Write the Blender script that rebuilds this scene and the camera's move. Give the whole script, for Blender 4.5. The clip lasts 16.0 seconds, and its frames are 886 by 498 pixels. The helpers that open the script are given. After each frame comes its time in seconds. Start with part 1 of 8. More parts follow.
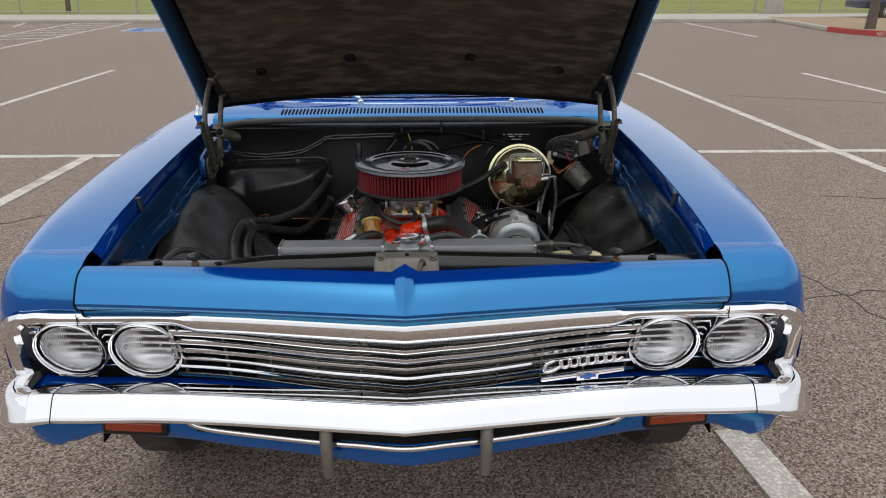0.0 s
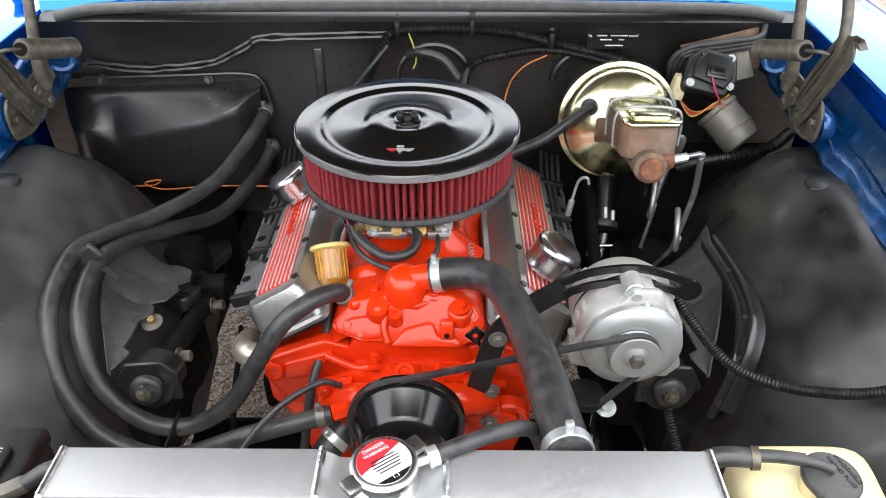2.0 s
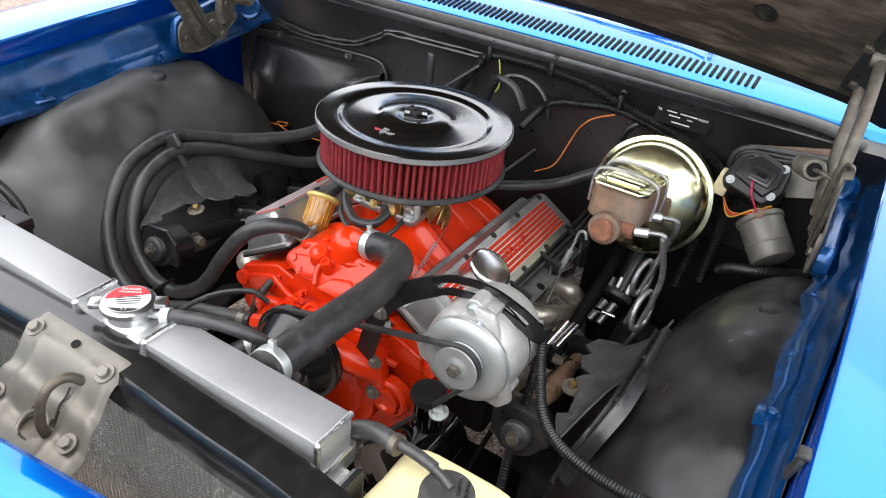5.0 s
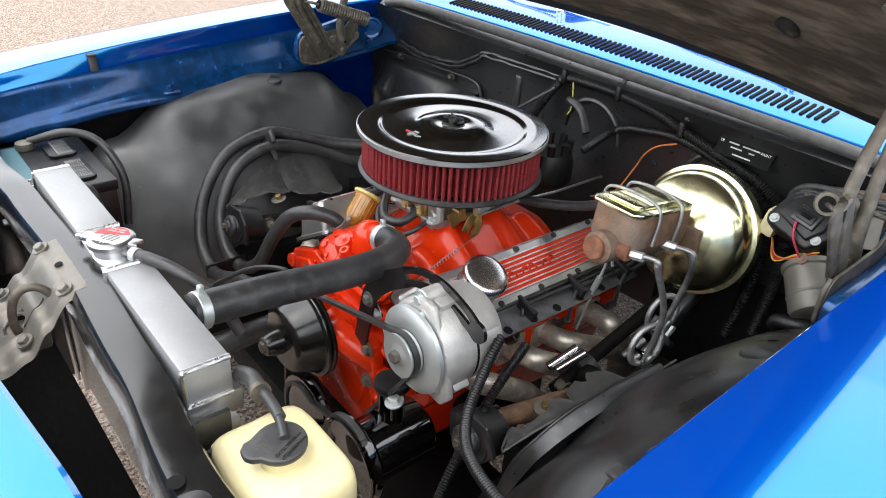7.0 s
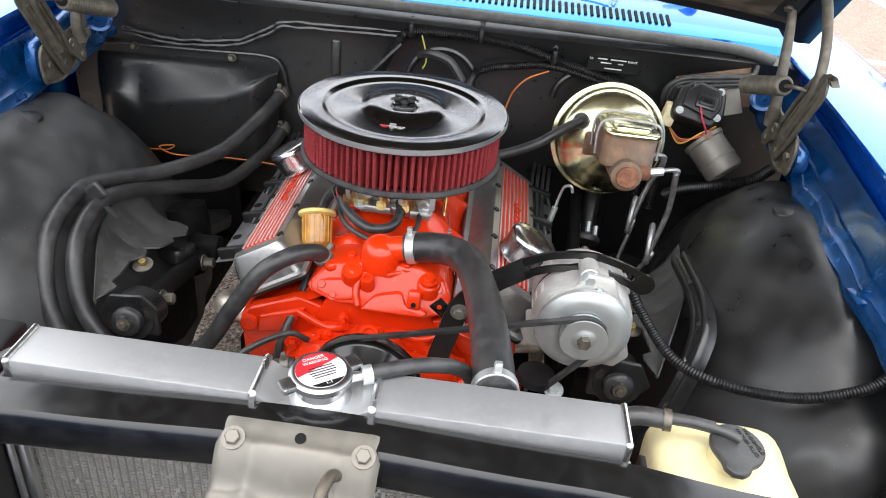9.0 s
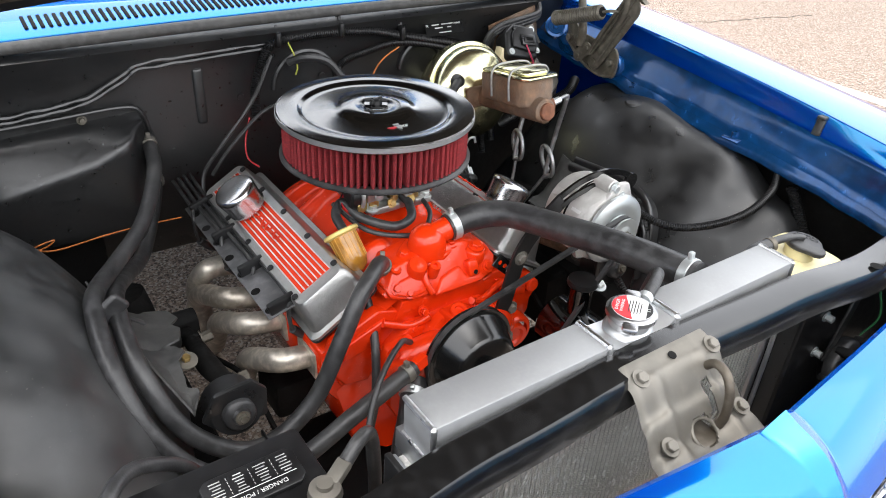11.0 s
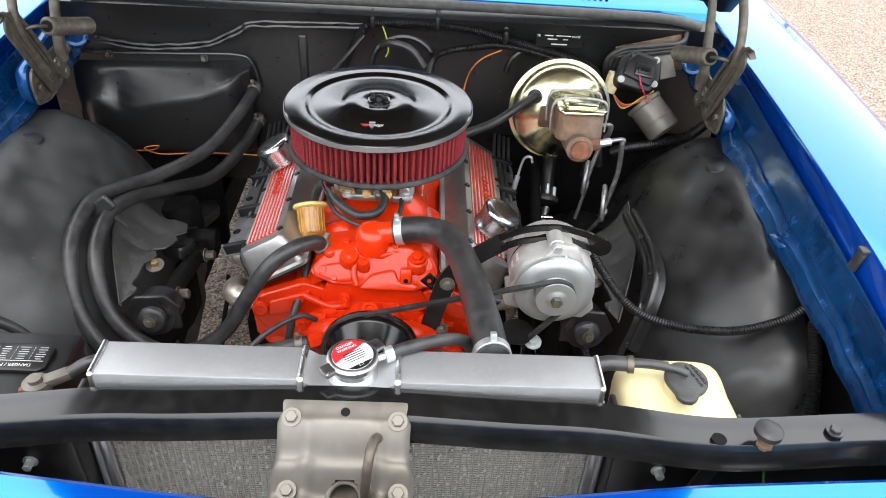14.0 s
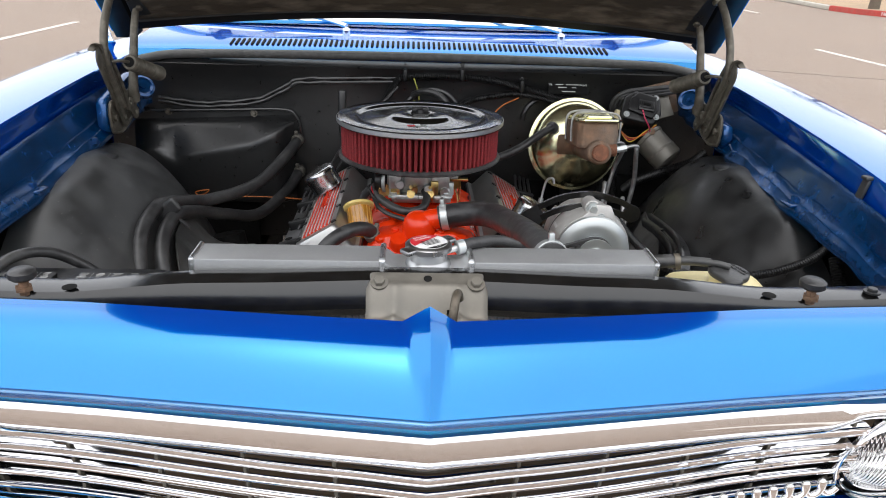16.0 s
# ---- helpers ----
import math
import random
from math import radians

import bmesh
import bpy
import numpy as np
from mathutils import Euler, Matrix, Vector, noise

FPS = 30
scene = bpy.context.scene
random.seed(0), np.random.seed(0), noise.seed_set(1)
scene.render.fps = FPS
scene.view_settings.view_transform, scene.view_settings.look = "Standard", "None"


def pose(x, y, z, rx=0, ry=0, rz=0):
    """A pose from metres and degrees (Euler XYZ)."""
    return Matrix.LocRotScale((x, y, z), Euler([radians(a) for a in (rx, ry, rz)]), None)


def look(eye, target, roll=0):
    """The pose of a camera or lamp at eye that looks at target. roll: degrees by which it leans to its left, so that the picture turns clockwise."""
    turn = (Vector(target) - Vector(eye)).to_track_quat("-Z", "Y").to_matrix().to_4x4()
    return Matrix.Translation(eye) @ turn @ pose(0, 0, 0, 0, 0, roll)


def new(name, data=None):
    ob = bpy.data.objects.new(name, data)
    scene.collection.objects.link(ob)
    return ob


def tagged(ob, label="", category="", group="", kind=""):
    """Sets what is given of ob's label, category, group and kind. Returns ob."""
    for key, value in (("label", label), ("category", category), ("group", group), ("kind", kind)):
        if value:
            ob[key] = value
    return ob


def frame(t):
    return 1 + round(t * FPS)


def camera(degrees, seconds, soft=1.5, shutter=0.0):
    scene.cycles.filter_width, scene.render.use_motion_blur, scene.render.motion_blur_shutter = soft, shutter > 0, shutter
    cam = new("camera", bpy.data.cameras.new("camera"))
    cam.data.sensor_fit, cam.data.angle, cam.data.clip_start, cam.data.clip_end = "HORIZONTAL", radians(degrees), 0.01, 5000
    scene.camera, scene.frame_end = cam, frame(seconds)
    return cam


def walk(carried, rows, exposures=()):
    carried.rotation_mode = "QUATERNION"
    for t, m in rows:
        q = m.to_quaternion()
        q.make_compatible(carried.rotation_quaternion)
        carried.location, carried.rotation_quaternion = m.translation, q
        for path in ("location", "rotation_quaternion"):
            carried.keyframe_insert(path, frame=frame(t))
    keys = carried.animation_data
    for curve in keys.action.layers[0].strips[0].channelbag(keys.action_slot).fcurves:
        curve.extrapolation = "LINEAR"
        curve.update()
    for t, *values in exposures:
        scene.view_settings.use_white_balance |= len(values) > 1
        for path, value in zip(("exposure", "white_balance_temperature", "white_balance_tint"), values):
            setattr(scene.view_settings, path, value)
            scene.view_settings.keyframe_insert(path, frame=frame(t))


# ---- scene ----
cam = camera(62.5, 16.0, soft=1.0)
PATH = [
    (0, (0.052, -0.035, 1.482), (0.093, 1.848, 0.807), -0.2),
    (0.5, (0.031, 0.432, 1.442), (0.091, 2.309, 0.754), -0.0),
    (1, (0.031, 0.826, 1.415), (0.107, 2.597, 0.489), 0.2),
    (1.5, (0.077, 1.093, 1.41), (0.089, 2.73, 0.261), -0.8),
    (2, (0.063, 1.254, 1.453), (0.046, 2.886, 0.296), -0.1),
    (2.5, (0.059, 1.24, 1.534), (0.061, 2.796, 0.277), 0.5),
    (3, (0.061, 1.221, 1.566), (0.083, 2.729, 0.252), 0.7),
    (3.5, (0.107, 1.222, 1.562), (0.101, 2.73, 0.248), -0.6),
    (4, (0.284, 1.183, 1.512), (0.061, 2.788, 0.34), 0.6),
    (4.2, (0.351, 1.171, 1.494), (0.019, 2.809, 0.395), 3.3),
    (6.3, (0.991, 1.481, 1.433), (-0.313, 2.608, 0.418), 3.6),
    (6.5, (0.998, 1.484, 1.431), (-0.327, 2.588, 0.418), 3.8),
    (7, (0.972, 1.468, 1.421), (-0.336, 2.606, 0.425), 4.1),
    (7.5, (0.822, 1.337, 1.413), (-0.27, 2.698, 0.436), 5.6),
    (8, (0.652, 1.213, 1.405), (-0.085, 2.743, 0.35), 4.3),
    (8.5, (0.392, 1.192, 1.394), (0.023, 2.835, 0.316), 4.1),
    (9, (0.136, 1.142, 1.404), (0.066, 2.838, 0.347), 6.1),
    (9.5, (-0.158, 1.058, 1.433), (0.145, 2.739, 0.393), 6.5),
    (9.7, (-0.247, 1.077, 1.419), (0.214, 2.728, 0.389), 7.5),
    (11.8, (-0.707, 1.278, 1.472), (0.378, 2.554, 0.378), 1.7),
    (12, (-0.613, 1.217, 1.49), (0.316, 2.574, 0.352), 1.3),
    (12.5, (-0.341, 1.125, 1.54), (0.357, 2.524, 0.292), 4.8),
    (13, (-0.159, 1.173, 1.541), (0.372, 2.709, 0.375), 5.6),
    (13.5, (0.011, 1.135, 1.54), (0.153, 2.759, 0.381), 2.3),
    (14, (0.079, 1.039, 1.55), (0.149, 2.648, 0.364), 3.6),
    (14.5, (0.044, 0.959, 1.518), (0.12, 2.606, 0.386), 2.0),
    (15, (-0.014, 0.861, 1.444), (0.2, 2.658, 0.593), 1.9),
    (15.5, (-0.015, 0.796, 1.367), (0.209, 2.625, 0.59), 2.5),
    (16, (-0.024, 0.756, 1.263), (0.069, 2.611, 0.521), 1.9),
]
EXPOSURES = [(0, 0.08), (0.5, 0.3), (1.0, 0.8), (1.5, 1.38), (2.0, 2.02), (2.5, 2.2), (3.5, 2.12), (6.5, 1.74), (8.0, 1.92), (9.5, 1.95), (12.0, 1.78), (13.0, 1.8), (14.0, 1.95), (14.5, 1.8), (15.0, 1.52), (16.0, 1.14)]
walk(cam, [(t, look(eye, target, roll)) for t, eye, target, roll in PATH], EXPOSURES)

# ---- light ----
world = bpy.data.worlds.new("overcast_sky")
scene.world = world
world.use_nodes = True
wn, wl = world.node_tree.nodes, world.node_tree.links
sky = wn.new("ShaderNodeTexSky")
sky.sky_type = "NISHITA"
sky.sun_disc = False
sky.sun_elevation, sky.sun_rotation = radians(76), radians(200)
sky.air_density, sky.dust_density, sky.ozone_density = 1.0, 3.0, 1.0
grey = wn.new("ShaderNodeHueSaturation")
grey.inputs["Saturation"].default_value = 0.30
wl.new(sky.outputs[0], grey.inputs["Color"])
cloud = wn.new("ShaderNodeMix")
cloud.data_type = "RGBA"
cloud.inputs[0].default_value = 0.55
cloud.inputs[7].default_value = (6.6, 6.7, 6.9, 1)
wl.new(grey.outputs[0], cloud.inputs[6])
wl.new(cloud.outputs[2], wn["Background"].inputs[0])
wn["Background"].inputs[1].default_value = 0.15
sun_data = bpy.data.lights.new("sun", "SUN")
sun_data.energy, sun_data.angle, sun_data.color = 0.55, radians(120), (1.0, 0.97, 0.93)
sun = new("sun", sun_data)
sun.matrix_world = look((-0.5, 0.2, 8.0), (0, 2, 0))


# ---- materials ----
def mat(name, color, rough=0.5, metal=0.0, coat=0.0, vary=0.12, scale=6.0, grain=60.0, bump=0.0, bump_scale=120.0,
        second=None, dirt=0.0, dirt_color=(0.2, 0.17, 0.13), rough_vary=0.15, specular=0.5, island=0.0, coat_rough=0.04, fleck=0.0, stretch=None):
    """A painted, metal, rubber or stone surface: base colour varied at two scales, with wear and fine relief."""
    m = bpy.data.materials.new(name)
    m.use_nodes = True
    nt = m.node_tree
    b = nt.nodes["Principled BSDF"]
    geo = nt.nodes.new("ShaderNodeTexCoord")

    src = geo.outputs["Object"]
    if stretch:
        mp = nt.nodes.new("ShaderNodeMapping")
        mp.inputs["Scale"].default_value = stretch
        nt.links.new(src, mp.inputs["Vector"])
        src = mp.outputs[0]

    def noise_tex(s, detail=4.0):
        n = nt.nodes.new("ShaderNodeTexNoise")
        n.inputs["Scale"].default_value, n.inputs["Detail"].default_value = s, detail
        nt.links.new(src, n.inputs["Vector"])
        return n

    def ramp(src, lo, hi):
        r = nt.nodes.new("ShaderNodeMapRange")
        r.inputs[1].default_value, r.inputs[2].default_value = lo, hi
        nt.links.new(src, r.inputs[0])
        return r

    def mix(a, c, fac, blend="MIX"):
        x = nt.nodes.new("ShaderNodeMix")
        x.data_type, x.blend_type = "RGBA", blend
        if isinstance(fac, float):
            x.inputs[0].default_value = fac
        else:
            nt.links.new(fac, x.inputs[0])
        for sock, v in ((6, a), (7, c)):
            if isinstance(v, tuple):
                x.inputs[sock].default_value = (*v, 1)
            else:
                nt.links.new(v, x.inputs[sock])
        return x.outputs[2]

    big, fine = noise_tex(scale), noise_tex(grain)
    base = mix(tuple(color), tuple(second or [min(1, c * 0.75) for c in color]), ramp(big.outputs[0], 0.35, 0.7).outputs[0])
    lift = mix(base, tuple(min(1.0, c * (1 + 2.5 * vary) + 0.02 * vary) for c in color), ramp(fine.outputs[0], 0.45, 0.75).outputs[0])
    col = mix(base, lift, min(1.0, vary * 4))
    if dirt:
        d = noise_tex(scale * 0.7, 8.0)
        m2 = nt.nodes.new("ShaderNodeMath")
        m2.operation = "MULTIPLY"
        m2.inputs[1].default_value = dirt
        nt.links.new(ramp(d.outputs[0], 0.48, 0.72).outputs[0], m2.inputs[0])
        col = mix(col, tuple(dirt_color), m2.outputs[0])
    if fleck:
        vo = nt.nodes.new("ShaderNodeTexVoronoi")
        vo.inputs["Scale"].default_value = 150.0
        nt.links.new(geo.outputs["Object"], vo.inputs["Vector"])
        bw = nt.nodes.new("ShaderNodeRGBToBW")
        nt.links.new(vo.outputs["Color"], bw.inputs[0])
        lo_, hi_ = ramp(bw.outputs[0], 0.42, 0.22), ramp(bw.outputs[0], 0.62, 0.80)
        for rr_, c_ in ((lo_, (0.055, 0.045, 0.038)), (hi_, (0.46, 0.41, 0.36))):
            mm_ = nt.nodes.new("ShaderNodeMath")
            mm_.operation = "MULTIPLY"
            mm_.inputs[1].default_value = fleck
            nt.links.new(rr_.outputs[0], mm_.inputs[0])
            col = mix(col, c_, mm_.outputs[0])
    if island:
        g = nt.nodes.new("ShaderNodeObjectInfo")
        h = nt.nodes.new("ShaderNodeHueSaturation")
        r = nt.nodes.new("ShaderNodeMapRange")
        r.inputs[3].default_value, r.inputs[4].default_value = 1 - island, 1 + island
        nt.links.new(g.outputs["Random"], r.inputs[0])
        nt.links.new(r.outputs[0], h.inputs["Value"])
        nt.links.new(col, h.inputs["Color"])
        col = h.outputs[0]
    nt.links.new(col, b.inputs["Base Color"])
    rr = ramp(fine.outputs[0], 0.3, 0.7)
    rr.inputs[3].default_value, rr.inputs[4].default_value = max(0.02, rough * (1 - rough_vary)), min(1, rough * (1 + rough_vary))
    nt.links.new(rr.outputs[0], b.inputs["Roughness"])
    b.inputs["Metallic"].default_value = metal
    b.inputs["Coat Weight"].default_value = coat
    b.inputs["Coat Roughness"].default_value = coat_rough
    b.inputs["Specular IOR Level"].default_value = specular
    if bump:
        bn = noise_tex(bump_scale, 6.0)
        bp = nt.nodes.new("ShaderNodeBump")
        bp.inputs["Strength"].default_value, bp.inputs["Distance"].default_value = bump, 0.004
        nt.links.new(bn.outputs[0], bp.inputs["Height"])
        nt.links.new(bp.outputs[0], b.inputs["Normal"])
    return m


def candy_paint(name, under, flake, share, flake_rough, coat_lo, coat_hi, ior):
    """Blue under-coat below bright metal flakes and a clear lacquer that shows most at a shallow angle."""
    m = bpy.data.materials.new(name)
    m.use_nodes = True
    nt = m.node_tree
    a = nt.nodes["Principled BSDF"]
    b = nt.nodes.new("ShaderNodeBsdfPrincipled")
    tc = nt.nodes.new("ShaderNodeTexCoord")
    lw = nt.nodes.new("ShaderNodeLayerWeight")
    gloss = nt.nodes.new("ShaderNodeMapRange")
    gloss.inputs[1].default_value, gloss.inputs[2].default_value, gloss.inputs[3].default_value, gloss.inputs[4].default_value = 0.30, 0.75, coat_lo, coat_hi
    nt.links.new(lw.outputs["Facing"], gloss.inputs[0])
    wave = nt.nodes.new("ShaderNodeTexNoise")
    wave.inputs["Scale"].default_value, wave.inputs["Detail"].default_value = 5.0, 2.0
    nt.links.new(tc.outputs["Object"], wave.inputs["Vector"])
    tone = nt.nodes.new("ShaderNodeMapRange")
    tone.inputs[1].default_value, tone.inputs[2].default_value, tone.inputs[3].default_value, tone.inputs[4].default_value = 0.3, 0.7, 0.94, 1.04
    nt.links.new(wave.outputs[0], tone.inputs[0])
    for sh, colour, metal, rough in ((a, under, 0.0, 0.45), (b, flake, 1.0, flake_rough)):
        hue = nt.nodes.new("ShaderNodeHueSaturation")
        hue.inputs["Color"].default_value = (*colour, 1)
        nt.links.new(tone.outputs[0], hue.inputs["Value"])
        nt.links.new(hue.outputs[0], sh.inputs["Base Color"])
        sh.inputs["Metallic"].default_value, sh.inputs["Roughness"].default_value = metal, rough
        sh.inputs["Specular IOR Level"].default_value = 0.0 if metal == 0 else 0.5
        sh.inputs["Coat Roughness"].default_value, sh.inputs["Coat IOR"].default_value = 0.03, ior
        nt.links.new(gloss.outputs[0], sh.inputs["Coat Weight"])
    mx = nt.nodes.new("ShaderNodeMixShader")
    mx.inputs[0].default_value = share
    nt.links.new(a.outputs[0], mx.inputs[1])
    nt.links.new(b.outputs[0], mx.inputs[2])
    nt.links.new(mx.outputs[0], nt.nodes["Material Output"].inputs["Surface"])
    return m


BLUE = candy_paint("blue_paint", (0.0005, 0.056, 0.45), (0.002, 0.325, 0.55), 0.46, 0.14, 0.5, 1.0, 1.85)
BLUE_IN = mat("blue_inner_paint", (0.001, 0.060, 0.205), 0.24, 0.5, coat=0.5, coat_rough=0.12, vary=0.2, second=(0.001, 0.036, 0.125), scale=9, grain=45, dirt=0.4, dirt_color=(0.012, 0.034, 0.075), bump=0.2, bump_scale=22)
BLACK = mat("satin_black_paint", (0.012, 0.0123, 0.013), 0.36, vary=0.15, second=(0.008, 0.0083, 0.009), dirt=0.45, dirt_color=(0.036, 0.036, 0.035), grain=90, scale=5, specular=0.8, rough_vary=0.25, bump=0.10, bump_scale=26)
BLACK_WORN = mat("worn_black_paint", (0.011, 0.0113, 0.012), 0.41, vary=0.15, second=(0.007, 0.0073, 0.0078), dirt=0.6, dirt_color=(0.046, 0.046, 0.045), rough_vary=0.4, bump=0.10, bump_scale=14, scale=5.0, grain=22, specular=0.65)
BLACK_DUSTY = mat("dusty_black_paint", (0.034, 0.035, 0.036), 0.46, vary=0.2, second=(0.018, 0.0185, 0.019), dirt=0.85, dirt_color=(0.105, 0.105, 0.102), rough_vary=0.35, bump=0.12, bump_scale=14, scale=5.5, grain=20, specular=0.7)
SATIN_BLACK = mat("satin_black_enamel", (0.006, 0.006, 0.006), 0.22, coat=0.3, coat_rough=0.15, vary=0.1)
LID_BLACK = mat("lid_black_enamel", (0.0030, 0.0030, 0.0030), 0.14, coat=1.0, coat_rough=0.11, vary=0.0, rough_vary=0.05)
BAR_BLACK = mat("glossy_black_bar_paint", (0.006, 0.006, 0.0062), 0.19, coat=0.4, coat_rough=0.12, vary=0.2, dirt=0.35, dirt_color=(0.030, 0.029, 0.027), bump=0.10, bump_scale=16)
POLISHED = mat("polished_aluminium", (0.84, 0.85, 0.86), 0.40, 0.8, vary=0.05, bump=0.06, bump_scale=60)
GLOSS_BLACK = mat("gloss_black_enamel", (0.0022, 0.0022, 0.0022), 0.10, coat=1.0, vary=0.0, rough_vary=0.0)
RUBBER = mat("black_rubber", (0.026, 0.026, 0.027), 0.40, vary=0.3, dirt=0.6, dirt_color=(0.075, 0.075, 0.073), rough_vary=0.3, bump=0.12, bump_scale=300, scale=14)
FLAP = mat("grey_splash_rubber", (0.050, 0.050, 0.049), 0.6, vary=0.25, second=(0.038, 0.038, 0.037), dirt=0.5, dirt_color=(0.085, 0.082, 0.076), scale=12, bump=0.15, bump_scale=40)
LOOM_GREY = mat("drilled_grey_plate", (0.15, 0.15, 0.155), 0.42, 0.6, vary=0.2, second=(0.11, 0.11, 0.115), dirt=0.4, dirt_color=(0.06, 0.06, 0.06), scale=14)
PLASTIC = mat("black_plastic", (0.0065, 0.0065, 0.007), 0.40, vary=0.2, bump=0.05)
CHROME = mat("chrome", (0.86, 0.86, 0.87), 0.06, 1.0, vary=0.02, second=(0.82, 0.82, 0.83))
TANK_METAL = mat("brushed_tank_aluminium", (0.35, 0.355, 0.36), 0.50, 0.6, vary=0.10, second=(0.31, 0.315, 0.32), scale=9, grain=160, rough_vary=0.2, dirt=0.3, dirt_color=(0.27, 0.273, 0.276), specular=0.4, bump=0.05, bump_scale=40)
ALUMINIUM = mat("bare_aluminium", (0.55, 0.56, 0.57), 0.38, 0.92, vary=0.04, second=(0.50, 0.51, 0.52), scale=5, grain=260, rough_vary=0.12)
CAP_STEEL = mat("satin_cap_steel", (0.42, 0.42, 0.43), 0.30, 1.0, vary=0.08)
WELD = mat("weld_bead", (0.80, 0.81, 0.82), 0.30, 1.0, vary=0.1, bump=0.3, bump_scale=220)
CAST = mat("cast_aluminium", (0.50, 0.50, 0.49), 0.34, 0.88, vary=0.12, bump=0.22, bump_scale=320, second=(0.42, 0.42, 0.41), dirt=0.3, dirt_color=(0.33, 0.31, 0.28))
ZINC = mat("zinc_plate", (0.60, 0.63, 0.63), 0.44, 0.75, vary=0.05, rough_vary=0.05)
BRACKET = mat("silver_painted_steel", (0.165, 0.155, 0.135), 0.45, 0.4, vary=0.15, dirt=0.35, dirt_color=(0.16, 0.13, 0.09), second=(0.17, 0.16, 0.14))
HINGE_MAT = mat("phosphated_steel", (0.115, 0.105, 0.085), 0.5, 0.45, vary=0.25, dirt=0.4, dirt_color=(0.09, 0.05, 0.025))
ORANGE = mat("orange_engine_enamel", (0.74, 0.036, 0.003), 0.24, coat=0.25, coat_rough=0.08, specular=0.35, vary=0.06, second=(0.66, 0.028, 0.003), bump=0.16, bump_scale=60, dirt=0.15, dirt_color=(0.28, 0.02, 0.006))
FILTER_RED = mat("red_oiled_cotton", (0.20, 0.013, 0.016), 0.75, vary=0.4, second=(0.13, 0.006, 0.010), bump=0.4, bump_scale=900, grain=500)
FIN_ORANGE = mat("orange_fin_paint", (0.66, 0.036, 0.006), 0.5, vary=0.1, specular=0.25)
ALT_CAST = mat("sandcast_alternator_alloy", (0.56, 0.55, 0.53), 0.50, 0.55, vary=0.12, second=(0.48, 0.47, 0.45), bump=0.25, bump_scale=300, dirt=0.3, dirt_color=(0.36, 0.34, 0.30))
GOLD = mat("yellow_zinc_plate", (0.78, 0.72, 0.44), 0.21, 1.0, vary=0.15, second=(0.66, 0.68, 0.46), scale=7, dirt=0.15, dirt_color=(0.50, 0.54, 0.44), bump=0.02, bump_scale=30)
RUST = mat("rusty_cast_iron", (0.15, 0.085, 0.05), 0.7, 0.3, vary=0.4, second=(0.20, 0.13, 0.085), bump=0.5, bump_scale=260, dirt=0.6, dirt_color=(0.20, 0.19, 0.17), scale=14)
RUST_RED = mat("red_rust", (0.17, 0.07, 0.038), 0.75, 0.2, vary=0.4, second=(0.18, 0.07, 0.04), bump=0.5, bump_scale=260)
TANK = mat("aged_white_polythene", (0.78, 0.70, 0.42), 0.4, vary=0.08, second=(0.70, 0.60, 0.30), scale=9)
STEEL_TUBE = mat("steel_tube", (0.36, 0.36, 0.36), 0.4, 0.9, vary=0.2, bump=0.3, bump_scale=500)
HEADER = mat("heat_greyed_header", (0.50, 0.46, 0.40), 0.40, 0.7, vary=0.25, second=(0.40, 0.36, 0.30), dirt=0.4, dirt_color=(0.24, 0.19, 0.14), scale=16)
PAD = mat("hood_insulation", (0.062, 0.050, 0.037), 0.95, vary=0.5, second=(0.024, 0.020, 0.016), scale=4, grain=30, bump=0.8, bump_scale=70, dirt=0.55, dirt_color=(0.125, 0.095, 0.060), specular=0.1, stretch=(0.35, 1, 1))
ASPHALT = mat("asphalt", (0.228, 0.170, 0.133), 0.92, vary=0.4, second=(0.182, 0.137, 0.110), scale=0.35, grain=90, bump=1.0, bump_scale=170, dirt=0.3, dirt_color=(0.258, 0.200, 0.163), specular=0.15, fleck=0.8)
WHITE_LINE = mat("worn_white_paint", (0.56, 0.52, 0.47), 0.85, vary=0.25, second=(0.42, 0.38, 0.34), scale=8, grain=90, dirt=0.75, dirt_color=(0.25, 0.205, 0.17), bump=0.5, bump_scale=160)
CONCRETE = mat("concrete", (0.42, 0.39, 0.34), 0.9, vary=0.2, scale=2, bump=0.3)
RED_PAINT = mat("red_kerb_paint", (0.42, 0.05, 0.04), 0.8, vary=0.2, dirt=0.3)
GRASS = mat("grass", (0.15, 0.17, 0.045), 0.95, vary=0.6, second=(0.22, 0.20, 0.09), scale=0.25, grain=9, specular=0.1)
CORE = mat("radiator_fin_grey", (0.62, 0.61, 0.58), 0.5, 0.3, vary=0.2, second=(0.52, 0.51, 0.49), grain=200, scale=60, dirt=0.35, dirt_color=(0.75, 0.74, 0.72))
TUBE_GREY = mat("radiator_tube_grey", (0.42, 0.41, 0.39), 0.45, 0.3, vary=0.1)
BREATHER = mat("polished_steel", (0.74, 0.74, 0.75), 0.24, 1.0, vary=0.04, rough_vary=0.05)
INTERIOR = mat("dark_interior", (0.005, 0.0055, 0.007), 0.8, vary=0.1)
CRACK = mat("crack_dirt", (0.06, 0.05, 0.042), 0.95, vary=0.2)
# Near-black base puts deep shade of gaps, holes and underbody into the colour.
DARK = mat("near_black_shade_dirt", (0.0016, 0.0016, 0.0016), 0.75, vary=0.3, dirt=0.4, dirt_color=(0.010, 0.0085, 0.007), bump=0.4, bump_scale=60, specular=0.2)
WHITE = mat("white_print", (0.75, 0.75, 0.74), 0.5, vary=0.05)
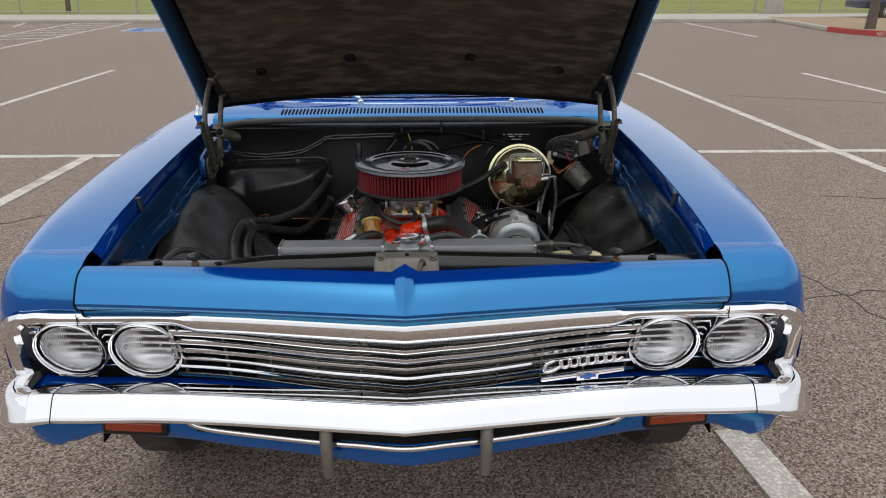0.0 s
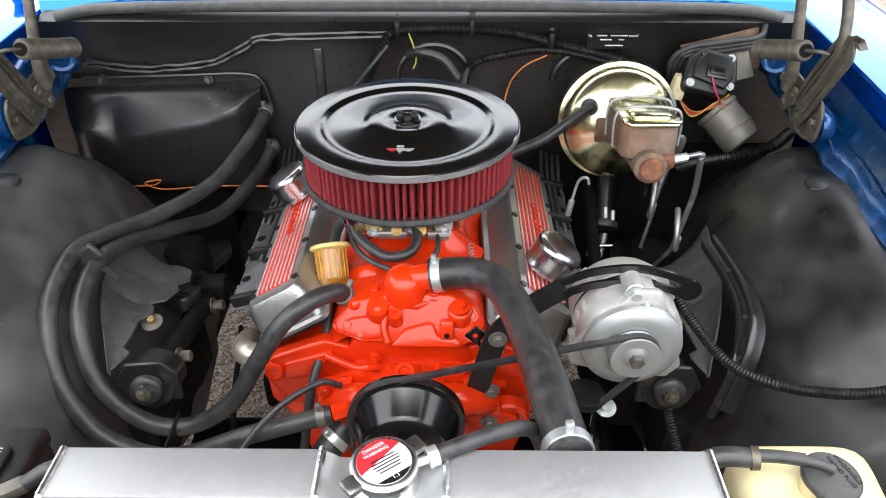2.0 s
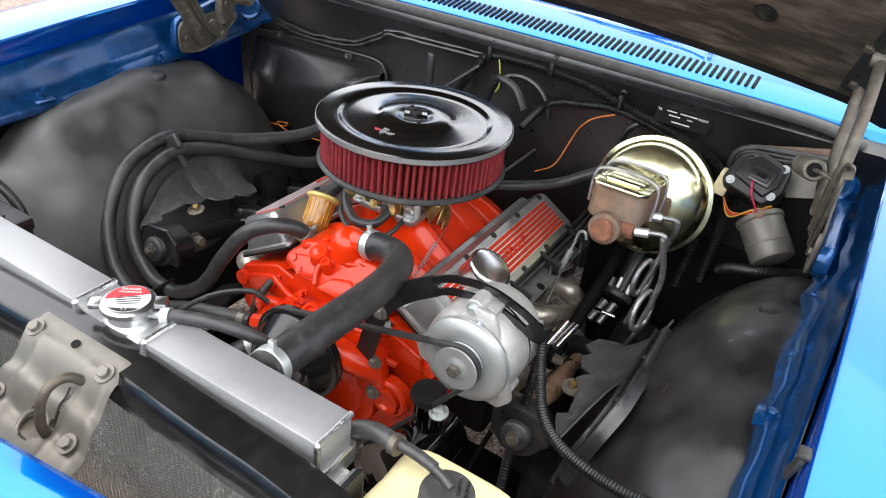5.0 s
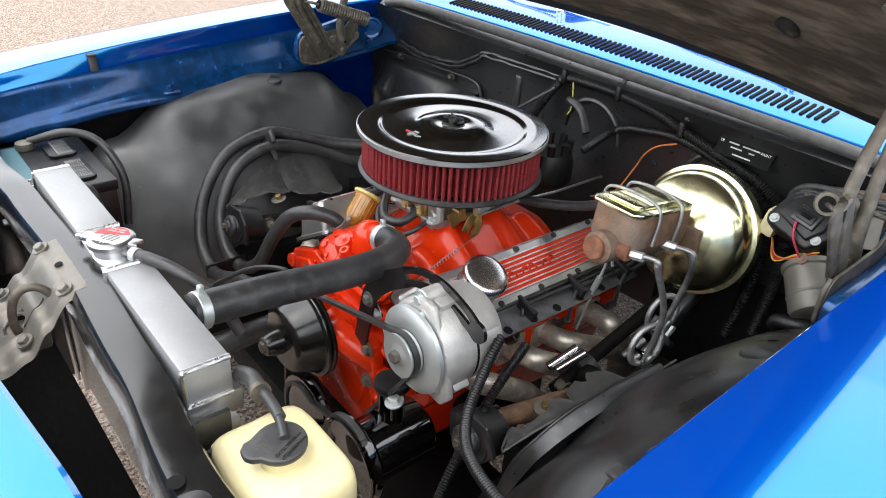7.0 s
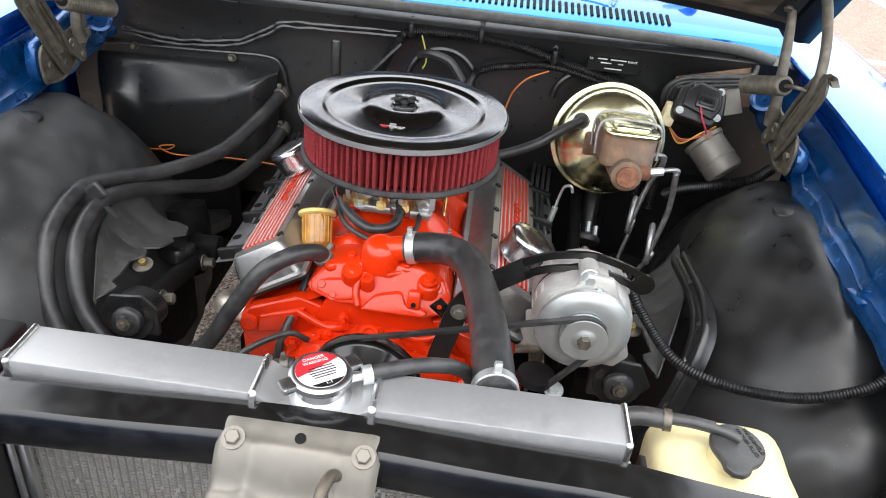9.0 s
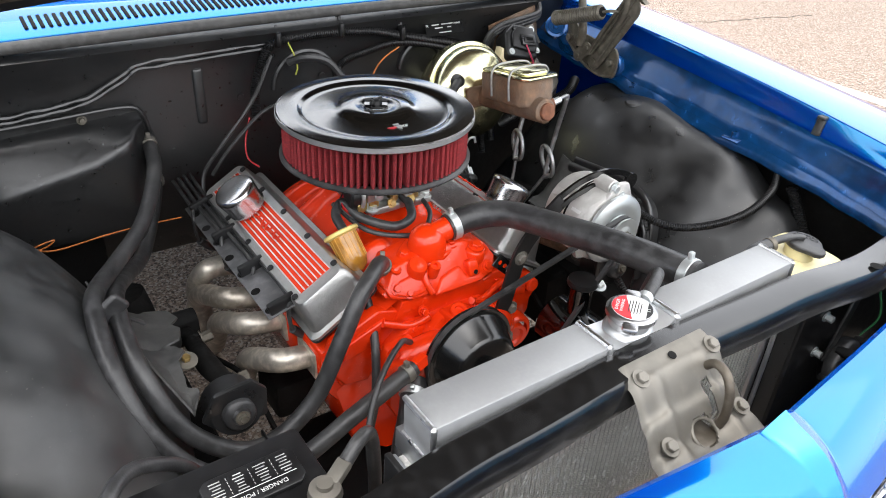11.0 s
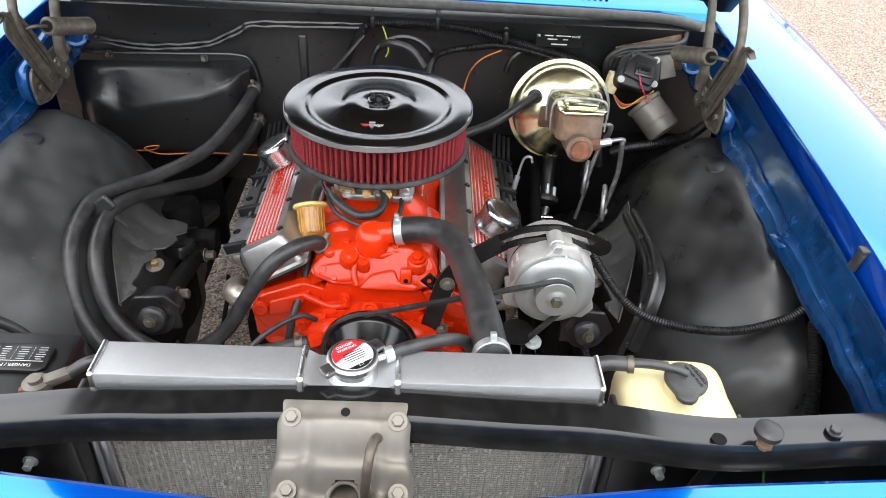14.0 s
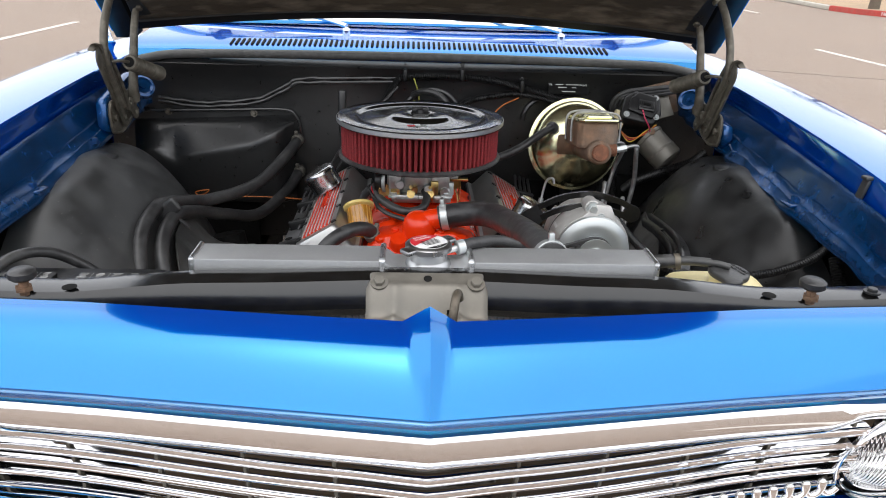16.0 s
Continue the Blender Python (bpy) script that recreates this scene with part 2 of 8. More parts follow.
LABEL_RED = mat("red_print", (0.55, 0.02, 0.03), 0.4, vary=0.05)
AMBER = mat("amber_lens", (0.34, 0.038, 0.006), 0.2, coat=0.6, vary=0.1, bump=0.3, bump_scale=200)
COPPER_WIRE = mat("orange_wire", (0.55, 0.16, 0.03), 0.5, vary=0.1)
BADGE_BLUE = mat("badge_blue", (0.01, 0.10, 0.40), 0.2, coat=1.0, vary=0.02)
AMBER_PAPER = mat("amber_paper", (0.46, 0.23, 0.035), 0.6, vary=0.2)
YELLOW_BRASS = mat("brass", (0.55, 0.40, 0.16), 0.35, 1.0, vary=0.2)
BARK = mat("bark", (0.10, 0.08, 0.06), 0.95, vary=0.5, bump=0.8, bump_scale=30)


def glass(name, color=(1, 1, 1), rough=0.02, ior=1.45):
    m = bpy.data.materials.new(name)
    m.use_nodes = True
    b = m.node_tree.nodes["Principled BSDF"]
    b.inputs["Base Color"].default_value = (*color, 1)
    b.inputs["Transmission Weight"].default_value = 1.0
    b.inputs["Roughness"].default_value, b.inputs["IOR"].default_value = rough, ior
    return m


GLASS = glass("clear_glass", (0.95, 0.97, 0.97))


# ---- building helpers ----
def V(*a):
    return Vector(a)


def mesh_of(bm, smooth=38):
    me = bpy.data.meshes.new("mesh")
    bmesh.ops.recalc_face_normals(bm, faces=bm.faces[:])
    bm.to_mesh(me)
    bm.free()
    if smooth:
        me.shade_smooth()
        me.set_sharp_from_angle(angle=radians(smooth))
    return me


def thing(name, at, label, category, group="", kind=""):
    ob = new(name)
    ob.empty_display_size = 0.05
    ob.location = at
    return tagged(ob, label, category, group, kind)


def part(name, bm, material, parent=None, label="", smooth=38):
    me = bm if isinstance(bm, bpy.types.Mesh) else mesh_of(bm, smooth)
    if material and not me.materials:
        me.materials.append(material)
    ob = new(name, me)
    if parent:
        ob.parent = parent
        if parent.type == "EMPTY":
            ob.matrix_parent_inverse = Matrix.Translation(parent.location).inverted()
    if label:
        ob["label"] = label
    return ob


def bevel(bm, w, seg=2, angle=30):
    if w:
        es = [e for e in bm.edges if len(e.link_faces) == 2 and e.calc_face_angle(0) > radians(angle)]
        bmesh.ops.bevel(bm, geom=es, offset=w, segments=seg, affect="EDGES", profile=0.5, clamp_overlap=True)
    return bm


def join(*bms):
    out = bms[0]
    for b in bms[1:]:
        me = bpy.data.meshes.new("tmp")
        b.to_mesh(me)
        b.free()
        out.from_mesh(me)
        bpy.data.meshes.remove(me)
    return out


def box(c, s, w=0.0, m=None, seg=2):
    """A bevelled box with centre c and sides s, turned by m about its centre."""
    bm = bmesh.new()
    bmesh.ops.create_cube(bm, size=1.0)
    bmesh.ops.scale(bm, vec=s, verts=bm.verts)
    bevel(bm, w, seg)
    if m is not None:
        bm.transform(m.to_4x4())
    bmesh.ops.translate(bm, vec=c, verts=bm.verts)
    return bm


def basis(axis, up=(0, 0, 1)):
    """A frame whose z is axis."""
    z = Vector(axis).normalized()
    u = Vector(up)
    if abs(z.dot(u.normalized())) > 0.98:
        u = Vector((0, 1, 0))
    x = u.cross(z).normalized()
    return Matrix((x, z.cross(x), z)).transposed()


def lathe(profile, at=(0, 0, 0), axis=(0, 0, 1), seg=40, open_ends=False, ring=False):
    """Turns (radius, height) pairs about an axis through at; ring joins the last pair to the first."""
    profile = list(profile) + ([profile[0]] if ring else [])
    bm = bmesh.new()
    rows = []
    for r, h in profile:
        if r < 1e-6:
            rows.append([bm.verts.new((0, 0, h))])
        else:
            rows.append([bm.verts.new((r * math.cos(2 * math.pi * i / seg), r * math.sin(2 * math.pi * i / seg), h)) for i in range(seg)])
    for a, b in zip(rows, rows[1:]):
        for i in range(seg):
            j = (i + 1) % seg
            if len(a) == 1 and len(b) > 1:
                bm.faces.new((a[0], b[i], b[j]))
            elif len(b) == 1 and len(a) > 1:
                bm.faces.new((a[i], a[j], b[0]))
            elif len(a) > 1:
                bm.faces.new((a[i], a[j], b[j], b[i]))
    if ring:
        bmesh.ops.remove_doubles(bm, verts=bm.verts[:], dist=1e-6)
    for row, flip in ((rows[0], True), (rows[-1], False)):
        if not ring and not open_ends and len(row) > 1:
            bm.faces.new(row[::-1] if flip else row)
    bm.transform(Matrix.Translation(at) @ basis(axis).to_4x4())
    return bm


def cyl(p0, p1, r, r1=None, seg=20, w=0.0):
    p0, p1 = Vector(p0), Vector(p1)
    h = (p1 - p0).length
    r1 = r if r1 is None else r1
    prof = [(r, 0), (r1, h)] if not w else [(r - w, 0), (r, w), (r1, h - w), (r1 - w, h)]
    return lathe(prof, p0, p1 - p0, seg)


def spline(pts, n=8, closed=False):
    """Points along a smooth curve through pts."""
    P = [Vector(p) for p in pts]
    out = []
    k = len(P)
    rng = range(k if closed else k - 1)
    for i in rng:
        p1, p2 = P[i], P[(i + 1) % k]
        p0 = P[i - 1] if i > 0 or closed else p1 * 2 - p2
        p3 = P[(i + 2) % k] if i + 2 < k or closed else p2 * 2 - p1
        for j in range(n):
            t = j / n
            out.append(0.5 * ((2 * p1) + (p2 - p0) * t + (2 * p0 - 5 * p1 + 4 * p2 - p3) * t * t + (3 * p1 - p0 - 3 * p2 + p3) * t ** 3))
    if not closed:
        out.append(P[-1])
    return out


def tube(pts, r, seg=12, n=8, ridges=0.0, pitch=0.006, closed=False, flat=None):
    """A hose, wire or pipe along a smooth curve; ridges makes it corrugated; flat gives it a belt's section (width, thickness)."""
    line = spline(pts, n, closed) if len(pts) > 2 or closed else [Vector(p) for p in pts]
    if ridges:
        fine, carry = [line[0]], 0.0
        for a, b in zip(line, line[1:]):
            d = (b - a).length
            k = max(1, round(d / (pitch / 2)))
            fine += [a.lerp(b, (i + 1) / k) for i in range(k)]
        line = fine
    bm = bmesh.new()
    rows = []
    N = len(line)
    up = None
    for i, p in enumerate(line):
        a = line[i - 1] if i or closed else p
        b = line[(i + 1) % N] if i + 1 < N or closed else p
        z = (b - a).normalized() if (b - a).length > 1e-9 else V(0, 0, 1)
        if up is None:
            up = basis(z).col[0].copy()
        up = (up - z * up.dot(z)).normalized()
        side = z.cross(up)
        rad = r * (1 + (ridges if i % 2 else -ridges)) if ridges else (r(i / (N - 1)) if callable(r) else r)
        if flat:
            w, h = flat
            ring = [V(-w, 0, -h), V(w, 0, -h), V(w, 0, h), V(-w, 0, h)]
            out = z.cross(V(0, 1, 0)).normalized()
            rows.append([bm.verts.new(p + V(0, q.x / 2, 0) + out * q.z / 2) for q in ring])
        else:
            rows.append([bm.verts.new(p + (up * math.cos(2 * math.pi * k / seg) + side * math.sin(2 * math.pi * k / seg)) * rad) for k in range(seg)])
    m = len(rows[0])
    for a, b in (list(zip(rows, rows[1:])) + ([(rows[-1], rows[0])] if closed else [])):
        for k in range(m):
            bm.faces.new((a[k], a[(k + 1) % m], b[(k + 1) % m], b[k]))
    if not closed:
        bm.faces.new(rows[0][::-1])
        bm.faces.new(rows[-1])
    return bm


def sheet(rows, thick=0.0, flip=False):
    """A pressed panel through rows of points, with thickness."""
    bm = bmesh.new()
    g = [[bm.verts.new(p) for p in row] for row in rows]
    for a, b in zip(g, g[1:]):
        for i in range(len(a) - 1):
            f = (a[i], a[i + 1], b[i + 1], b[i])
            bm.faces.new(f[::-1] if flip else f)
    if thick:
        bmesh.ops.recalc_face_normals(bm, faces=bm.faces[:])
        bmesh.ops.solidify(bm, geom=bm.faces[:], thickness=thick)
    return bm


def prism(outline, depth, m=None, w=0.0, seg=2):
    """An outline in x, y raised by depth along z, then placed by m."""
    bm = bmesh.new()
    f = bm.faces.new([bm.verts.new((x, y, 0)) for x, y in outline])
    r = bmesh.ops.extrude_face_region(bm, geom=[f])
    bmesh.ops.translate(bm, vec=(0, 0, depth), verts=[v for v in r["geom"] if isinstance(v, bmesh.types.BMVert)])
    bmesh.ops.recalc_face_normals(bm, faces=bm.faces[:])
    bevel(bm, w, seg)
    if m is not None:
        bm.transform(m)
    return bm


def bolt(at, axis, r=0.007, h=0.006, washer=True):
    a = Vector(axis).normalized()
    p = Vector(at)
    b = cyl(p, p + a * h, r, seg=6, w=r * 0.12)
    if washer:
        b = join(b, cyl(p - a * 0.001, p + a * 0.0015, r * 1.55, seg=18))
    return b


def lerp(t, *pairs):
    """Straight lines through (t, value) pairs."""
    for (a, x), (b, y) in zip(pairs, pairs[1:]):
        if t <= b:
            return x + (y - x) * max(0.0, (t - a) / (b - a))
    return pairs[-1][1]


def ease(t, *pairs):
    for (a, x), (b, y) in zip(pairs, pairs[1:]):
        if t <= b:
            q = max(0.0, (t - a) / (b - a))
            return x + (y - x) * q * q * (3 - 2 * q)
    return pairs[-1][1]


def text(body, size, m, material, parent, name="lettering", depth=0.0006, bold=0.0, shear=0.0, spacing=1.0, align="CENTER"):
    c = bpy.data.curves.new("text", "FONT")
    c.body, c.size, c.extrude, c.offset, c.shear, c.space_character = body, size, depth, bold, shear, spacing
    c.align_x, c.align_y = align, "CENTER"
    tmp = bpy.data.objects.new("text", c)
    me = bpy.data.meshes.new_from_object(tmp)
    bpy.data.objects.remove(tmp)
    me.transform(m)
    me.materials.clear()
    me.materials.append(material)
    return part(name, me, material, parent)


# ---- ground ----
def flat_strip(x0, y0, x1, y1, width, z=0.004, thick=0.004):
    a, b = V(x0, y0, 0), V(x1, y1, 0)
    d = (b - a).normalized()
    s = V(-d.y, d.x, 0) * width / 2
    bm = bmesh.new()
    lo = [bm.verts.new(p + V(0, 0, z - thick)) for p in (a - s, b - s, b + s, a + s)]
    hi = [bm.verts.new(p + V(0, 0, z)) for p in (a - s, b - s, b + s, a + s)]
    bm.faces.new(hi)
    for i in range(4):
        bm.faces.new((lo[i], lo[(i + 1) % 4], hi[(i + 1) % 4], hi[i]))
    return bm


bm = bmesh.new()
bmesh.ops.create_grid(bm, x_segments=8, y_segments=8, size=1500)
ground = part("ground", bm, ASPHALT)
tagged(ground, "weathered grey-brown asphalt of an open parking lot", "parking lot", kind="structure")
LINES = [(-5.97, 14.5, -5.55, 6.8), (3.91, 13.45, 3.98, 1.2), (6.85, 13.3, 6.72, 6.7), (-16.0, 6.86, 16.0, 6.66),
         (1.12, 2.16, 1.32, 0.2), (11.3, 33.2, 10.3, 23.2), (-9.0, 14.6, -8.6, 6.85), (9.7, 13.2, 9.6, 6.7),
         (-3.0, 0.8, -3.1, 6.75), (-13.2, 21.0, -16.6, 39.0), (-10.7, 17.2, -13.9, 38.6), (-17.0, 31.9, -18.5, 36.0)]
LINES += [(-13.6 - 0.19 * (y - 23), y, -11.3 - 0.15 * (y - 21), y + 1.0) for y in [23.4 + 1.75 * i for i in range(8)]]
for k, (a, b, c, d) in enumerate(LINES):
    ln = part("parking_line", flat_strip(a, b, c, d, 0.11 if k != 4 else 0.13, 0.004 + 0.001 * k, 0.004 + 0.001 * k), WHITE_LINE)
    tagged(ln, "worn white painted parking stall line on asphalt", "road marking", "parking lines", "structure")
rnd = random.Random(21)
for a, b, n in (((2.1, 3.6), (2.6, 1.2), 26), ((1.55, 3.2), (2.9, 3.5), 18), ((-2.6, 4.9), (-4.4, 3.1), 22), ((-1.9, 6.9), (-2.5, 4.8), 18), ((3.0, 5.2), (5.6, 4.6), 24), ((4.4, 10.5), (7.0, 9.4), 22)):
    pts = [(a[0] + (b[0] - a[0]) * i / n + rnd.uniform(-0.03, 0.03), a[1] + (b[1] - a[1]) * i / n + rnd.uniform(-0.03, 0.03), 0.0) for i in range(n + 1)]
    ck = part("crack", tube(pts, 0.0035, 6, 1), CRACK)
    tagged(ck, "thin dark crack across the asphalt", "crack", "asphalt cracks", "structure")
bay_paint = mat("blue_bay_paint", (0.03, 0.16, 0.42), 0.8, vary=0.2, dirt=0.4, dirt_color=(0.2, 0.2, 0.2))
bay = part("parking_symbol", prism([(-11.4, 30.4), (-11.1, 28.0), (-8.7, 27.7), (-9.0, 30.1)], 0.006), bay_paint)
tagged(bay, "faded blue painted parking bay marking with a white border", "road marking", kind="structure")
for a, b in (((-11.4, 30.4), (-11.1, 28.0)), ((-11.1, 28.0), (-8.7, 27.7)), ((-8.7, 27.7), (-9.0, 30.1)), ((-9.0, 30.1), (-11.4, 30.4))):
    part("border_line", flat_strip(*a, *b, 0.14, 0.010, 0.004), WHITE_LINE, bay)
part("symbol_shape", lathe([(0.30, 0.0), (0.45, 0.0), (0.45, 0.004), (0.30, 0.004)], (-10.1, 28.8, 0.007), (0, 0, 1), 28, ring=True), WHITE_LINE, bay)
part("symbol_bar", flat_strip(-10.3, 29.1, -10.1, 29.7, 0.16, 0.011, 0.004), WHITE_LINE, bay)


def along(x, off):
    """Depth of a line that runs with the far kerb."""
    return 34.08 - 0.0785 * x + off


side_walk = part("pavement", prism([(-80, along(-80, 0.16)), (80, along(80, 0.16)), (80, along(80, 6.6)), (-80, along(-80, 6.6))], 0.148), CONCRETE)
tagged(side_walk, "pale concrete walk along the far side of the lot", "pavement", kind="structure")
kerb = part("kerb", prism([(-80, along(-80, 0)), (80, along(80, 0)), (80, along(80, 0.16)), (-80, along(-80, 0.16))], 0.155, w=0.02), CONCRETE)
tagged(kerb, "long pale concrete kerb along the walk", "kerb", kind="structure")
lawn = part("lawn", prism([(-120, along(-120, 6.6)), (120, along(120, 6.6)), (120, 100), (-120, 100)], 0.14), GRASS)
tagged(lawn, "dry green and yellow grass beyond the walk", "lawn", kind="structure")
island = part("island", prism([(15.6, 35.1), (14.75, 29.9), (13.95, 26.0), (13.88, 24.3), (14.2, 22.9), (15.2, 21.3), (40, 19.5), (40, 32.0)], 0.15, w=0.03), CONCRETE)
tagged(island, "raised concrete-edged planting island", "traffic island", kind="structure")
SOIL = mat("bare_soil", (0.30, 0.21, 0.13), 0.95, vary=0.3, second=(0.22, 0.16, 0.10), scale=1.2, grain=20, bump=0.6, bump_scale=30)
part("soil", prism([(15.75, 34.8), (14.95, 29.8), (14.17, 26.0), (14.10, 24.4), (14.4, 23.1), (15.3, 21.6), (39.8, 19.8), (39.8, 31.8)], 0.012, Matrix.Translation((0, 0, 0.148))), SOIL, island, "bare brown soil")
RED_EDGE = [(13.95, 26.0), (13.88, 24.3), (14.2, 22.9), (15.2, 21.3), (40, 19.5)]
redk = part("red_kerb", prism([(x - 0.02, y - 0.02) for x, y in RED_EDGE] + [(x + 0.16, y + 0.10) for x, y in RED_EDGE[::-1]], 0.160), RED_PAINT)
tagged(redk, "red painted no-parking kerb of the island", "kerb", kind="structure")
text("NO PARKING", 0.16, Matrix.Translation((14.18, 22.72, 0.085)) @ pose(0, 0, 0, 90, 0, -70), WHITE, redk)
FENCE_GREY = mat("galvanised_steel", (0.36, 0.37, 0.37), 0.5, 0.5, vary=0.2)
fence = thing("chain_fence", (0, 42.4, 0), "grey chain-link fence posts and rail along the grass", "fence")
for i in range(25):
    x = -40 + 3.4 * i
    part("post", cyl((x, along(x, 8.3), 0.1), (x, along(x, 8.3), 1.9), 0.045, seg=10), FENCE_GREY, fence)
for z in (0.25, 1.85):
    part("rail", cyl((-40, along(-40, 8.3), z), (42, along(42, 8.3), z), 0.022, seg=8), FENCE_GREY, fence)


def tree(at, h, r, seed):
    t = thing("tree", at, "slim parking-lot tree trunk with a leafy crown", "tree", "lot trees")
    part("trunk", tube([at, (at[0] + 0.03, at[1], 1.2), (at[0] - 0.04, at[1], h * 0.6), (at[0], at[1], h * 0.8)], lambda q: r * (1 - 0.6 * q), 10), BARK, t)
    rnd = random.Random(seed)
    bm = bmesh.new()
    for i in range(900):
        u, v, w = rnd.gauss(0, 0.9), rnd.gauss(0, 0.9), rnd.gauss(0, 0.7)
        p = V(at[0] + u, at[1] + v, h * 0.85 + w)
        q = Euler((rnd.random() * 6, rnd.random() * 6, rnd.random() * 6)).to_matrix()
        s = 0.09
        bm.faces.new([bm.verts.new(p + q @ V(*c)) for c in ((-s, 0, 0), (0, -s / 2, 0), (s, 0, 0), (0, s / 2, 0))])
    part("crown", bm, mat("leaves", (0.05, 0.09, 0.02), 0.8, vary=0.5), t, smooth=0)


tree((14.55, 24.5, 0.15), 4.5, 0.17, 3)
tree((-21.3, 46.4, 0.12), 5.0, 0.16, 5)
pillar = part("pillar", box((17.85, 38.9, 1.4), (0.83, 0.5, 2.6), 0.03), CONCRETE)
tagged(pillar, "plain grey concrete gate pillar at the fence", "pillar", kind="structure")


def far_truck():
    t = thing("pickup_truck", (21.9, 34.0, 0), "dark blue pickup truck parked by the island", "truck")
    prof = [(-2.6, 0.55), (-2.6, 1.05), (-1.2, 1.12), (-0.7, 1.75), (0.7, 1.78), (0.9, 1.15), (2.7, 1.12), (2.7, 0.5)]
    m = Matrix.Translation((21.9, 34.9, 0)) @ Matrix(((1, 0, 0, 0), (0, 0, -1, 0), (0, 1, 0, 0), (0, 0, 0, 1)))
    part("body", prism(prof, 1.8, m, 0.06), mat("dark_blue_paint", (0.004, 0.012, 0.06), 0.3, coat=1, vary=0.05), t)
    for x in (-1.6, 1.7):
        w = part("wheel", lathe([(0.0, 0), (0.2, 0.0), (0.24, 0.04), (0.38, 0.03), (0.41, 0.08), (0.41, 0.2), (0.36, 0.24), (0, 0.24)], (21.9 + x, 33.05, 0.41), (0, 1, 0), 28), RUBBER, t)
        part("rim", lathe([(0, -0.012), (0.14, -0.01), (0.23, 0.012), (0.23, 0.03), (0, 0.03)], (21.9 + x, 33.05, 0.41), (0, 1, 0), 24), ALUMINIUM, w)


far_truck()

# ---- the car ----
car = thing("car", (0, 2.2, 0), "bright blue classic sedan with raised hood and chrome grille", "car")

# front sheet metal: plan of the nose and its heights
def nose_y(x):
    return lerp(abs(x), (0, 1.402), (0.36, 1.450), (0.60, 1.477), (0.80, 1.494), (0.88, 1.505), (0.93, 1.524), (0.965, 1.556), (0.988, 1.598), (1.0, 1.66))


def rear_y(x):
    return lerp(abs(x), (0, 1.484), (0.2, 1.504), (0.4, 1.527), (0.6, 1.54), (0.735, 1.545), (1.0, 1.55))


def header_row(x):
    """Section of the front panel at x, from its rear lip down to the grille moulding."""
    yr, yf = rear_y(x), nose_y(x)
    peak = 0.020 * max(0.0, 1 - abs(x) / 0.030)
    zt = 0.882
    pts = [(yr + 0.004, zt - 0.03), (yr, zt), (yr - 0.006, zt + 0.004 + peak)]
    for k in range(1, 9):
        a = k / 8
        q = lerp(a, (0, 0), (0.125, 0.15), (0.25, 0.30), (0.375, 0.45), (0.5, 0.58), (0.625, 0.70), (0.75, 0.81), (0.875, 0.91), (1, 1))
        y = yr - 0.006 + (yf - 0.016 - yr) * q
        z = zt + 0.004 - (zt + 0.004 - 0.824) * lerp(q, (0, 0), (0.15, 0.018), (0.30, 0.055), (0.45, 0.135), (0.58, 0.26), (0.70, 0.42), (0.81, 0.60), (0.91, 0.79), (1, 1))
        w_ = max(0.0, 1 - abs(x) / (0.030 - 0.020 * a))
        pts.append((y - 0.008 * w_ * math.sin(a * math.pi), z + 0.016 * w_ * (1 - a)))
    pts += [(yf - 0.019, 0.815), (yf - 0.012, 0.805), (yf + 0.006, 0.798)]
    return [V(x, y, z) for y, z in pts]


xs = [-0.733 + 1.466 * i / 60 for i in range(61)]
xs = sorted(set([x for x in xs if abs(x) > 0.034] + [0.0] + [s * q for s in (-1, 1) for q in (0.003, 0.006, 0.010, 0.014, 0.018, 0.022, 0.026, 0.030, 0.033)]))
part("header_panel", sheet([header_row(x) for x in xs], 0.0015), BLUE, car, "glossy blue nose panel with a centre crease", smooth=24)
for s in (-1, 1):
    part("panel_gap", tube([p - V(0, 0, 0.0004) for p in header_row(s * 0.735)[1:]], 0.0023, 8, 2), DARK, car)


def fender_top(y):
    """Height of the fender's inner edge."""
    u = min(y, 3.05) - 2.1
    return 0.9657 + 0.0882 * u - 0.0451 * u * u - 0.016 * max(0.0, (1.80 - y) / 0.26) ** 2


def fender_in(y):
    return 0.7390 + 0.0030 * (min(y, 3.0) - 2.1) - 0.003 * max(0.0, (1.7 - y) / 0.15)


def seam_at(y):
    """The gap line between fender and inner panel: x, z."""
    u = min(y, 3.0) - 2.1
    return 0.7425 + 0.0492 * u, 0.9277 + 0.0666 * u - 0.0328 * u * u - 0.008 * max(0.0, (1.80 - y) / 0.26) ** 2


def fender_out(y):
    return lerp(y, (1.5, 0.972), (1.6, 0.985), (1.8, 0.996), (2.4, 1.0), (4.2, 1.005))


